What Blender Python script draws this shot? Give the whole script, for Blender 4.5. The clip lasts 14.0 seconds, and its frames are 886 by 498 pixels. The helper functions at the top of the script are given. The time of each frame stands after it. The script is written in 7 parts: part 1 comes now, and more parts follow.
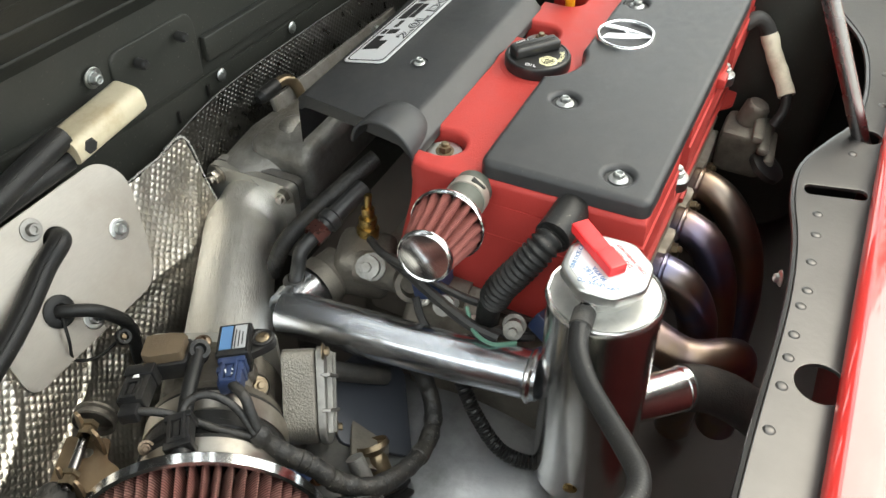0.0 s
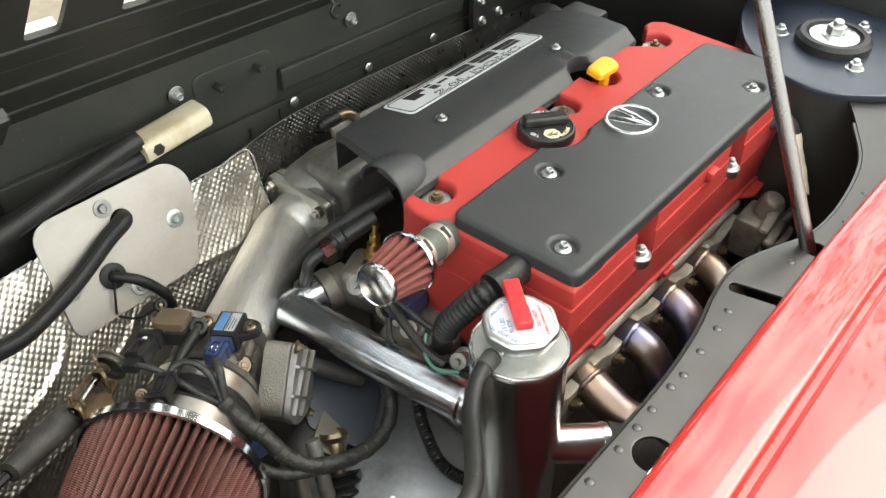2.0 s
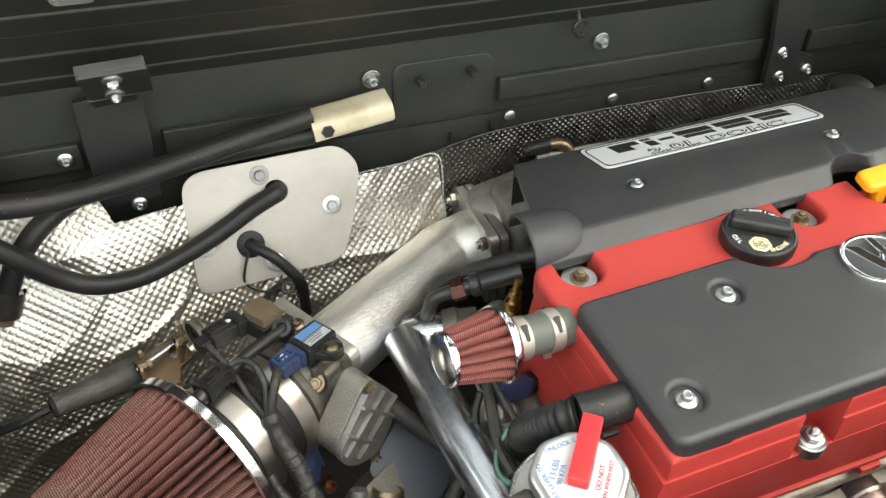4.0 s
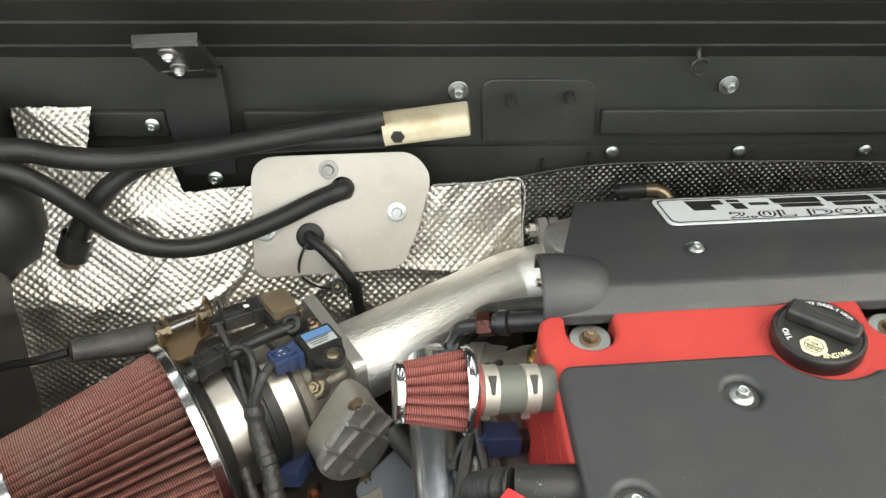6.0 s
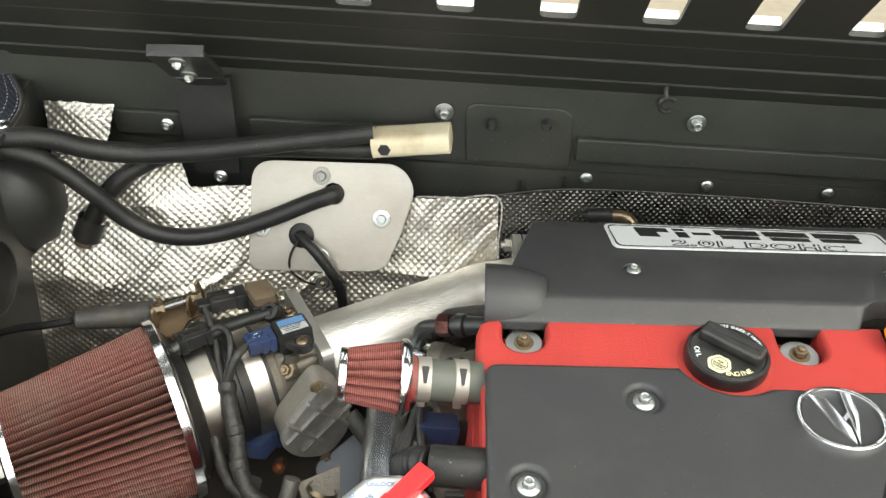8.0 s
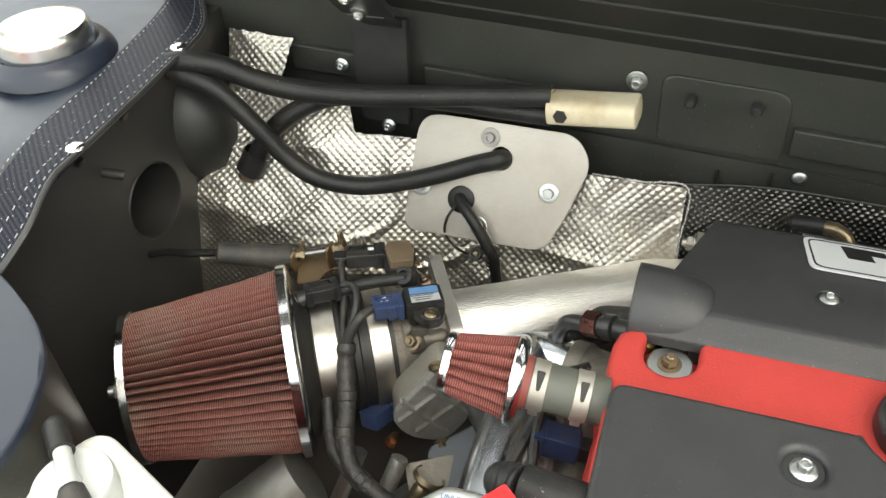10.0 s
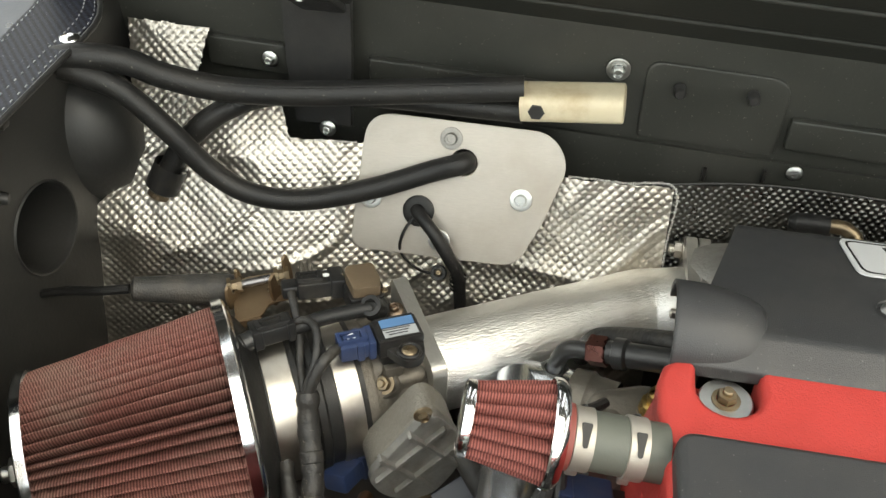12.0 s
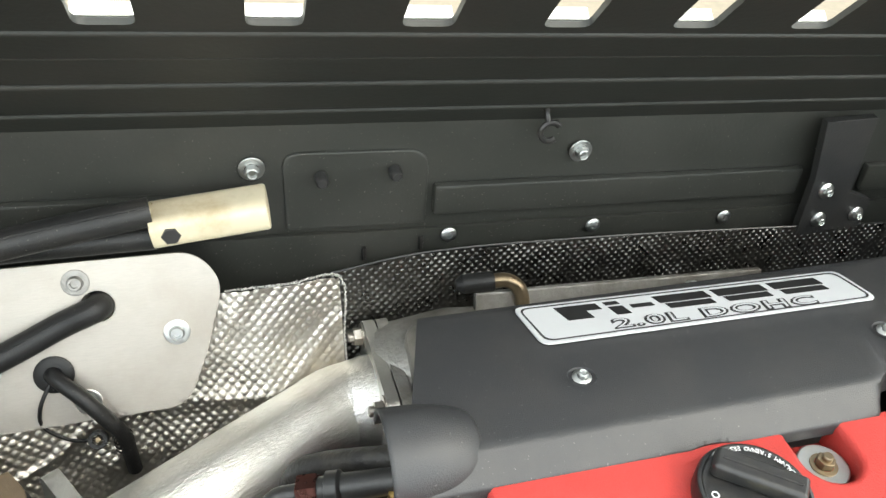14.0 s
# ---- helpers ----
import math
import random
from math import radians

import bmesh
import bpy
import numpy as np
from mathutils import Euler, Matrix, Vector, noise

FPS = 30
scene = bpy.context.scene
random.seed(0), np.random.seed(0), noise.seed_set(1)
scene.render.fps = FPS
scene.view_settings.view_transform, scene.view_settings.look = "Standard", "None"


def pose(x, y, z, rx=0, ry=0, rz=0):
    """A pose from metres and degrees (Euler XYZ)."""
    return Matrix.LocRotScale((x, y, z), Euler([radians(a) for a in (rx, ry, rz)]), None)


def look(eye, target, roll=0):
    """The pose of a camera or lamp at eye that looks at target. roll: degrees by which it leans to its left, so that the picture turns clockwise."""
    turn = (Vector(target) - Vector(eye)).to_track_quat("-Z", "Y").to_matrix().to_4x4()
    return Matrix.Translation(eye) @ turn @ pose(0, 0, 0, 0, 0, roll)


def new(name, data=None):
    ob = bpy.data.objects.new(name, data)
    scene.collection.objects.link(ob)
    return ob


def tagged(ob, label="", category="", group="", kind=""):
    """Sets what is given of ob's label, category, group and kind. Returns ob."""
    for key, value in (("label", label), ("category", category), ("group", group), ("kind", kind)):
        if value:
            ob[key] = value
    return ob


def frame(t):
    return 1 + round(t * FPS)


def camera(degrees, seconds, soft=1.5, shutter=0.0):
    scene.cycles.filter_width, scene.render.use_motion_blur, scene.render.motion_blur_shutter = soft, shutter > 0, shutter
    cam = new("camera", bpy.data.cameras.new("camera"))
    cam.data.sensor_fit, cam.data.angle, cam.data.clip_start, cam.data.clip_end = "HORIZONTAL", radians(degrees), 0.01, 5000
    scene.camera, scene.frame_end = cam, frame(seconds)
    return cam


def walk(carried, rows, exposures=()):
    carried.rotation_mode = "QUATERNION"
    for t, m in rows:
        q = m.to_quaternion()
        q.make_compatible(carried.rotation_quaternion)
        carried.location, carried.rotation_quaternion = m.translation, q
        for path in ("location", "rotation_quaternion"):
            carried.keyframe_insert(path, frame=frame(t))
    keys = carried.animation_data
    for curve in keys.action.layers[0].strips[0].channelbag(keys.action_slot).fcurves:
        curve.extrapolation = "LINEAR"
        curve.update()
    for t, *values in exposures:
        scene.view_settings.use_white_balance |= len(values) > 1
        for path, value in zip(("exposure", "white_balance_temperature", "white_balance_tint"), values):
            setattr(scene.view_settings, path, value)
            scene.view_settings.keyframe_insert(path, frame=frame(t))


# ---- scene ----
cam = camera(55.6, 14.0)
PATH = [
    (0, (-0.463, -0.091, 1.15), (0.866, 0.553, -0.198), 0.2),
    (0.5, (-0.456, -0.089, 1.148), (0.774, 0.645, -0.248), -0.4),
    (1, (-0.455, -0.118, 1.16), (0.769, 0.609, -0.244), 0.8),
    (1.5, (-0.476, -0.166, 1.199), (0.748, 0.565, -0.203), 0.9),
    (2, (-0.44, -0.246, 1.233), (0.711, 0.717, -0.089), 0.8),
    (2.5, (-0.383, -0.362, 1.252), (0.505, 0.903, -0.017), -0.8),
    (3, (-0.346, -0.349, 1.235), (0.495, 0.945, -0.037), -0.9),
    (3.5, (-0.31, -0.277, 1.225), (0.477, 1.029, -0.07), -0.1),
    (4, (-0.244, -0.238, 1.201), (0.286, 1.146, -0.142), -0.2),
    (4.2, (-0.212, -0.233, 1.186), (0.133, 1.195, -0.171), -1.5),
    (6.3, (-0.088, -0.234, 1.175), (-0.081, 1.287, -0.124), -2.8),
    (6.5, (-0.09, -0.252, 1.181), (-0.077, 1.269, -0.117), -2.6),
    (7, (-0.088, -0.319, 1.219), (-0.075, 1.224, -0.054), -1.5),
    (7.2, (-0.077, -0.326, 1.222), (-0.056, 1.225, -0.041), -0.8),
    (9.3, (0.015, -0.197, 1.147), (-0.35, 1.277, -0.154), -2.9),
    (9.5, (0.016, -0.196, 1.14), (-0.378, 1.264, -0.169), -3.2),
    (10, (0.014, -0.214, 1.161), (-0.581, 1.179, -0.145), -4.9),
    (10.5, (0.014, -0.217, 1.154), (-0.602, 1.162, -0.157), -4.6),
    (11, (-0.011, -0.184, 1.13), (-0.617, 1.2, -0.18), -4.1),
    (11.5, (-0.038, -0.166, 1.116), (-0.58, 1.257, -0.182), -2.6),
    (12, (-0.075, -0.154, 1.105), (-0.399, 1.327, -0.2), -0.6),
    (12.5, (-0.099, -0.122, 1.107), (-0.088, 1.405, -0.185), 1.2),
    (13, (-0.107, -0.105, 1.086), (0.154, 1.399, -0.206), 3.0),
    (13.5, (-0.107, -0.08, 1.106), (0.302, 1.41, -0.164), 4.0),
    (14, (-0.082, -0.073, 1.116), (0.395, 1.422, -0.124), 4.7),
]
walk(cam, [(t, look(eye, target, roll)) for t, eye, target, roll in PATH], ((0.0, 1.62, 6800, 2), (3.0, 1.64, 6850, 2), (6.5, 1.75, 6900, 2), (9.5, 1.61, 7000, 2), (12.0, 1.49, 7150, 2), (13.0, 1.72, 6900, 2), (14.0, 2.04, 6650, 2)))

# ---- world and light ----
SUN_ELEV, SUN_ROT = 52.0, 118.0
world = bpy.data.worlds.new("sky")
scene.world = world
world.use_nodes = True
_wn = world.node_tree.nodes
_sky = _wn.new("ShaderNodeTexSky")
_sky.sky_type = "NISHITA"
_sky.sun_disc = False
_sky.sun_elevation, _sky.sun_rotation = radians(SUN_ELEV), radians(SUN_ROT)
_sky.air_density, _sky.dust_density = 1.0, 2.5
_wn["Background"].inputs["Strength"].default_value = 0.15
# thin broken cloud all over the sky
_co = _wn.new("ShaderNodeTexCoord")
_cn = _wn.new("ShaderNodeTexNoise")
_cn.inputs["Scale"].default_value, _cn.inputs["Detail"].default_value = 15.0, 8.0
_cr = _wn.new("ShaderNodeValToRGB")
_cr.color_ramp.elements[0].position, _cr.color_ramp.elements[1].position = 0.40, 0.62
_cr.color_ramp.elements[0].color, _cr.color_ramp.elements[1].color = (0.14, 0.14, 0.14, 1), (1.0, 1.0, 1.0, 1)
_cm = _wn.new("ShaderNodeMix")
_cm.data_type = "RGBA"
_cm.inputs[7].default_value = (10.6, 10.5, 10.3, 1)
_wl = world.node_tree.links
_wl.new(_co.outputs["Generated"], _cn.inputs[0])
_wl.new(_cn.outputs[0], _cr.inputs[0])
_wl.new(_cr.outputs[0], _cm.inputs[0])
_wl.new(_sky.outputs[0], _cm.inputs[6])
_wl.new(_cm.outputs[2], _wn["Background"].inputs[0])
sun_data = bpy.data.lights.new("sun", "SUN")
sun_data.energy, sun_data.angle, sun_data.color = 0.5, radians(40), (1.0, 0.97, 0.92)
sun = new("sun", sun_data)
_e, _r = radians(SUN_ELEV), radians(SUN_ROT)
sun.matrix_basis = look((math.cos(_e) * math.sin(_r) * 20, math.cos(_e) * math.cos(_r) * 20, math.sin(_e) * 20), (0, 0, 0))


# ---- materials ----
def mat(name, col, rough=0.5, metal=0.0, var=0.15, scale=60.0, bump=0.0, bscale=300.0, coat=0.0, dirt=None, dirt_scale=14.0, dirt_amt=0.5,
        rvar=0.12, spec=0.5, aniso=None, trans=0.0, sss=0.0, speck=None):
    """A surface with grain and stains at two scales, in object space metres."""
    m = bpy.data.materials.new(name)
    m.use_nodes = True
    nt = m.node_tree
    n, l = nt.nodes, nt.links
    b = n["Principled BSDF"]
    co = n.new("ShaderNodeTexCoord")
    mp = n.new("ShaderNodeMapping")
    l.new(co.outputs["Object"], mp.inputs[0])
    if aniso:
        mp.inputs["Scale"].default_value = aniso
    t1 = n.new("ShaderNodeTexNoise")
    t1.inputs["Scale"].default_value = scale
    t1.inputs["Detail"].default_value = 6
    l.new(mp.outputs[0], t1.inputs[0])
    mix = n.new("ShaderNodeMix")
    mix.data_type = "RGBA"
    c = Vector(col)
    mix.inputs[6].default_value = (*(c * (1 - var)), 1)
    mix.inputs[7].default_value = (*[min(1, v) for v in c * (1 + var)], 1)
    l.new(t1.outputs[0], mix.inputs[0])
    out = mix.outputs[2]
    if dirt:
        t2 = n.new("ShaderNodeTexNoise")
        t2.inputs["Scale"].default_value = dirt_scale
        t2.inputs["Detail"].default_value = 8
        t2.inputs["Roughness"].default_value = 0.65
        l.new(co.outputs["Object"], t2.inputs[0])
        rp = n.new("ShaderNodeValToRGB")
        rp.color_ramp.elements[0].position, rp.color_ramp.elements[1].position = 0.45, 0.7
        rp.color_ramp.elements[1].color = (dirt_amt,) * 3 + (1,)
        l.new(t2.outputs[0], rp.inputs[0])
        m2 = n.new("ShaderNodeMix")
        m2.data_type = "RGBA"
        l.new(rp.outputs[0], m2.inputs[0])
        l.new(out, m2.inputs[6])
        m2.inputs[7].default_value = (*dirt, 1)
        out = m2.outputs[2]
    if speck:
        t4 = n.new("ShaderNodeTexNoise")
        t4.inputs["Scale"].default_value = 650
        t4.inputs["Detail"].default_value = 1
        l.new(co.outputs["Object"], t4.inputs[0])
        r4 = n.new("ShaderNodeValToRGB")
        r4.color_ramp.elements[0].position, r4.color_ramp.elements[1].position = 0.73, 0.78
        l.new(t4.outputs[0], r4.inputs[0])
        m4 = n.new("ShaderNodeMix")
        m4.data_type = "RGBA"
        l.new(r4.outputs[0], m4.inputs[0])
        l.new(out, m4.inputs[6])
        m4.inputs[7].default_value = (*speck, 1)
        out = m4.outputs[2]
    l.new(out, b.inputs["Base Color"])
    mr = n.new("ShaderNodeMapRange")
    mr.inputs[3].default_value, mr.inputs[4].default_value = max(0.02, rough - rvar), min(1, rough + rvar)
    l.new(t1.outputs[0], mr.inputs[0])
    l.new(mr.outputs[0], b.inputs["Roughness"])
    b.inputs["Metallic"].default_value = metal
    b.inputs["Coat Weight"].default_value = coat
    b.inputs["Coat Roughness"].default_value = 0.04
    b.inputs["Specular IOR Level"].default_value = spec
    b.inputs["Transmission Weight"].default_value = trans
    b.inputs["Subsurface Weight"].default_value = sss
    b.inputs["Subsurface Radius"].default_value = (0.01, 0.01, 0.008)
    if bump:
        t3 = n.new("ShaderNodeTexNoise")
        t3.inputs["Scale"].default_value = bscale
        t3.inputs["Detail"].default_value = 3
        l.new(mp.outputs[0], t3.inputs[0])
        bp = n.new("ShaderNodeBump")
        bp.inputs["Strength"].default_value = bump
        bp.inputs["Distance"].default_value = 0.001
        l.new(t3.outputs[0], bp.inputs["Height"])
        l.new(bp.outputs[0], b.inputs["Normal"])
    return m


RED_WRINKLE = mat("red_wrinkle_paint", (0.41, 0.042, 0.036), 0.48, 0, 0.08, 90, 0.35, 900, dirt=(0.25, 0.02, 0.015), dirt_scale=9, dirt_amt=0.25, spec=0.32)
RED_BODY = mat("red_body_paint", (0.50, 0.024, 0.020), 0.50, 0, 0.04, 30, coat=1.0, rvar=0.04, spec=0.2)
RED_BODY.node_tree.nodes["Principled BSDF"].inputs["Coat IOR"].default_value = 1.7
BLACK_COVER = mat("black_satin_plastic", (0.027, 0.0275, 0.029), 0.43, 0, 0.1, 120, 0.25, 1400, dirt=(0.06, 0.055, 0.05), dirt_scale=25, dirt_amt=0.25, speck=(0.10, 0.10, 0.095))
BLACK_WALL = mat("black_panel_paint", (0.026, 0.027, 0.023), 0.45, 0, 0.15, 40, 0.15, 400, dirt=(0.050, 0.048, 0.042), dirt_scale=7, dirt_amt=0.5, speck=(0.16, 0.15, 0.13))
BLACK_LID = mat("black_lid_underside", (0.023, 0.024, 0.021), 0.5, 0, 0.15, 12, 0.15, 300, dirt=(0.04, 0.036, 0.03), dirt_scale=6, dirt_amt=0.5, spec=0.3)
BLACK_STEEL = mat("black_bracket_paint", (0.025, 0.025, 0.025), 0.35, 0, 0.2, 60, 0.2, 500, dirt=(0.05, 0.045, 0.04), dirt_scale=30, dirt_amt=0.4)
RUBBER = mat("black_rubber", (0.013, 0.013, 0.013), 0.44, 0, 0.2, 90, 0.25, 900, spec=0.32, dirt=(0.05, 0.044, 0.037), dirt_scale=18, dirt_amt=0.3, speck=(0.14, 0.13, 0.11))
RUBBER_DUSTY = mat("dusty_rubber", (0.03, 0.029, 0.027), 0.62, 0, 0.25, 120, 0.4, 700, dirt=(0.12, 0.10, 0.08), dirt_scale=30, dirt_amt=0.45)
GREY_RUBBER = mat("grey_green_rubber", (0.085, 0.09, 0.075), 0.55, 0, 0.1, 80, 0.15, 500)
THREAD = mat("dusty_thread", (0.17, 0.155, 0.13), 0.9)
LOOM = mat("dusty_cloth_tape", (0.018, 0.0175, 0.017), 0.52, 0, 0.4, 200, 1.0, 260, dirt=(0.075, 0.064, 0.048), dirt_scale=60, dirt_amt=0.35)
POLISHED = mat("polished_aluminium", (0.84, 0.84, 0.84), 0.24, 1.0, 0.06, 30, 0.06, 60, rvar=0.05, dirt=(0.5, 0.49, 0.46), dirt_scale=25, dirt_amt=0.4)
TANK = mat("polished_tank_aluminium", (0.84, 0.84, 0.82), 0.18, 1.0, 0.06, 30, 0.7, 22, aniso=(1, 1, 0.25), rvar=0.05, dirt=(0.5, 0.49, 0.46), dirt_scale=25, dirt_amt=0.4)
SATIN_ALU = mat("satin_grained_aluminium", (0.50, 0.50, 0.48), 0.42, 0.9, 0.1, 140, 0.25, 260, dirt=(0.32, 0.31, 0.28), dirt_scale=40, dirt_amt=0.5)
FLANGE = mat("machined_aluminium", (0.56, 0.55, 0.51), 0.42, 0.85, 0.08, 120, 0.2, 500, dirt=(0.3, 0.28, 0.24), dirt_scale=30, dirt_amt=0.4)
DULL_ZINC = mat("dull_zinc_plating", (0.46, 0.47, 0.46), 0.36, 1.0, 0.10, 250, 0.08, 900, rvar=0.06)
OLD_STEEL = mat("tarnished_steel", (0.25, 0.195, 0.125), 0.36, 0.85, 0.2, 200, 0.1, 500, dirt=(0.12, 0.09, 0.06), dirt_scale=60, dirt_amt=0.6)
PIPE_ALU = mat("satin_polished_pipe", (0.76, 0.79, 0.84), 0.25, 1.0, 0.06, 30, 0.15, 120, rvar=0.05, dirt=(0.55, 0.55, 0.54), dirt_scale=25, dirt_amt=0.4)
BLACK_CHROME = mat("dark_smoked_chrome", (0.16, 0.17, 0.19), 0.14, 1.0, 0.1, 60, rvar=0.05)
CHROME = mat("chrome", (0.85, 0.86, 0.87), 0.14, 1.0, 0.05, 40, rvar=0.04)
ZINC = mat("zinc_plated_steel", (0.62, 0.63, 0.61), 0.34, 1.0, 0.06, 250, 0.06, 900, rvar=0.05)
STEEL_BAND = mat("stainless_band", (0.52, 0.49, 0.44), 0.34, 1.0, 0.14, 90, 0.05, 200, dirt=(0.22, 0.17, 0.12), dirt_scale=26, dirt_amt=0.55)
BRUSHED = mat("brushed_aluminium", (0.455, 0.425, 0.38), 0.52, 0.78, 0.14, 160, 0.2, 350, aniso=(1, 1, 9), dirt=(0.37, 0.33, 0.275), dirt_scale=20, dirt_amt=0.6)
CAST = mat("cast_aluminium", (0.34, 0.33, 0.31), 0.5, 0.75, 0.22, 130, 0.6, 420, dirt=(0.10, 0.085, 0.065), dirt_scale=16, dirt_amt=0.75)
CAST_DARK = mat("grimy_cast_aluminium", (0.21, 0.19, 0.16), 0.55, 0.6, 0.3, 90, 0.6, 350, dirt=(0.045, 0.038, 0.03), dirt_scale=14, dirt_amt=0.85)
CAST_LIGHT = mat("rough_bright_casting", (0.29, 0.27, 0.235), 0.5, 0.7, 0.25, 500, 0.9, 700, dirt=(0.2, 0.18, 0.15), dirt_scale=30, dirt_amt=0.5)
GEARBOX = mat("grey_gearbox_casting", (0.36, 0.365, 0.375), 0.36, 0.45, 0.15, 60, 0.2, 300, dirt=(0.05, 0.05, 0.05), dirt_scale=10, dirt_amt=0.7)
FOIL = mat("embossed_aluminium_foil", (0.58, 0.545, 0.485), 0.40, 1.0, 0.12, 60, 0.2, 200, rvar=0.08, dirt=(0.50, 0.42, 0.33), dirt_scale=14, dirt_amt=0.45)
FOIL_EDGE = mat("frayed_foil_edge", (0.62, 0.60, 0.56), 0.9, 0, 0.2, 500, 1.0, 900)
FOIL_DARK = mat("dark_embossed_sheet", (0.15, 0.146, 0.135), 0.30, 1.0, 0.15, 80, 0.1, 300)
TAPE = mat("reflective_foil_tape", (0.84, 0.83, 0.80), 0.40, 1.0, 0.08, 60, 0.7, 220, aniso=(4, 4, 0.9), rvar=0.06, dirt=(0.6, 0.57, 0.5), dirt_scale=22, dirt_amt=0.4)
FILTER_RED = mat("oiled_red_filter_gauze", (0.145, 0.061, 0.053), 0.85, 0, 0.5, 420, 1.0, 1100, dirt=(0.165, 0.115, 0.098), dirt_scale=16, dirt_amt=0.75, spec=0.15)
FILTER_SMALL = mat("clean_red_filter_gauze", (0.165, 0.055, 0.048), 0.8, 0, 0.4, 420, 1.0, 1100, dirt=(0.2, 0.06, 0.05), dirt_scale=30, dirt_amt=0.5, spec=0.2)
RED_PLASTIC = mat("red_plastic", (0.72, 0.025, 0.03), 0.35, 0, 0.05, 50)
RED_SILICONE = mat("red_rubber", (0.20, 0.05, 0.04), 0.6, 0, 0.1, 80)
BLUE_PLASTIC = mat("blue_connector_plastic", (0.024, 0.040, 0.100), 0.4, 0, 0.2, 90, 0.1, 400, dirt=(0.08, 0.08, 0.1), dirt_scale=60, dirt_amt=0.4)
BLACK_PLASTIC = mat("black_connector_plastic", (0.013, 0.013, 0.0135), 0.36, 0, 0.2, 90, 0.15, 500, dirt=(0.08, 0.07, 0.055), dirt_scale=70, dirt_amt=0.25)
BROWN_PLASTIC = mat("brown_sensor_housing", (0.13, 0.095, 0.06), 0.5, 0.2, 0.2, 90, 0.2, 500, dirt=(0.05, 0.04, 0.03), dirt_scale=40, dirt_amt=0.5)
IVORY = mat("ivory_nylon", (0.60, 0.53, 0.38), 0.45, 0, 0.10, 40, 0.15, 300, dirt=(0.30, 0.20, 0.085), dirt_scale=34, dirt_amt=0.5, sss=0.1)
# bottle plastic; also the white of the hatch slots' sunlit sills
WHITE_BOTTLE_LIT_SILL = mat("white_bottle_and_lit_sill", (0.70, 0.70, 0.655), 0.4, 0, 0.04, 30, 0.05, 300, sss=0.15)
CLEAR_PLASTIC = mat("cloudy_translucent_plastic", (0.50, 0.52, 0.51), 0.35, 0, 0.05, 30, sss=0.2)
BRASS = mat("brass", (0.55, 0.38, 0.14), 0.3, 1.0, 0.2, 200, 0.1, 400)
GOLD_ZINC = mat("yellow_zinc_bracket", (0.200, 0.142, 0.085), 0.45, 0.6, 0.3, 80, 0.2, 400, dirt=(0.13, 0.07, 0.035), dirt_scale=25, dirt_amt=0.75)
YELLOW_PLASTIC = mat("yellow_orange_plastic", (0.80, 0.36, 0.015), 0.4, 0, 0.06, 60)
GREY_SHIELD = mat("satin_grey_metal_panel", (0.078, 0.074, 0.071), 0.32, 0.85, 0.08, 30, 0.08, 300, dirt=(0.115, 0.11, 0.105), dirt_scale=10, dirt_amt=0.4, rvar=0.05)
CARBON = mat("carbon_cloth_finish", (0.011, 0.012, 0.017), 0.42, 0, 0.5, 700, 0.3, 500, coat=0.0, spec=0.12, speck=(0.30, 0.30, 0.31))
BLUE_BLACK = mat("blue_black_satin_paint", (0.017, 0.022, 0.036), 0.32, 0, 0.1, 40, 0.1, 400, coat=0.0, spec=0.5)
PLAQUE = mat("silver_plaque", (0.60, 0.61, 0.62), 0.38, 0.3, 0.04, 100)
INK = mat("black_print", (0.01, 0.01, 0.01), 0.5, 0, 0.05, 100)
CREAM_PRINT = mat("cream_print", (0.72, 0.68, 0.42), 0.5, 0, 0.05, 100)
STICKER = mat("grey_sticker", (0.36, 0.37, 0.38), 0.5, 0, 0.1, 200)
WHITE_PRINT = mat("white_print", (0.75, 0.75, 0.75), 0.5, 0, 0.05, 100)
LABEL_BLUE = mat("blue_print", (0.09, 0.19, 0.36), 0.5, 0, 0.05, 100)
GASKET = mat("head_casting", (0.40, 0.36, 0.31), 0.55, 0.6, 0.2, 90, 0.4, 350, dirt=(0.16, 0.11, 0.07), dirt_scale=16, dirt_amt=0.7)
COPPER = mat("copper", (0.22, 0.11, 0.06), 0.35, 1.0, 0.15, 200)
WRAP_WHITE = mat("cream_insulating_sleeve", (0.68, 0.62, 0.48), 0.6, 0, 0.15, 70, 0.3, 500, dirt=(0.25, 0.17, 0.1), dirt_scale=40, dirt_amt=0.6)
ASPHALT = mat("pale_gravel_ground", (0.20, 0.17, 0.125), 0.9, 0, 0.3, 30, 0.4, 90)
RENDER_WALL = mat("tan_house_wall", (0.24, 0.19, 0.13), 0.85, 0, 0.1, 4, 0.2, 30)
SIDE_PANEL = mat("dusty_black_side_panel", (0.019, 0.019, 0.018), 0.5, 0, 0.2, 30, 0.2, 300, dirt=(0.034, 0.032, 0.029), dirt_scale=14, dirt_amt=0.4)
BARK = mat("tree_bark", (0.12, 0.09, 0.065), 0.9, 0, 0.3, 14, 0.6, 40)
LEAF = mat("green_leaf", (0.050, 0.085, 0.028), 0.55, 0, 0.35, 6)
ROD_STEEL = mat("dull_stainless_rod", (0.22, 0.21, 0.21), 0.26, 1.0, 0.1, 60)
BRONZE = mat("bronzed_steel_nut", (0.20, 0.15, 0.11), 0.35, 1.0, 0.2, 200)
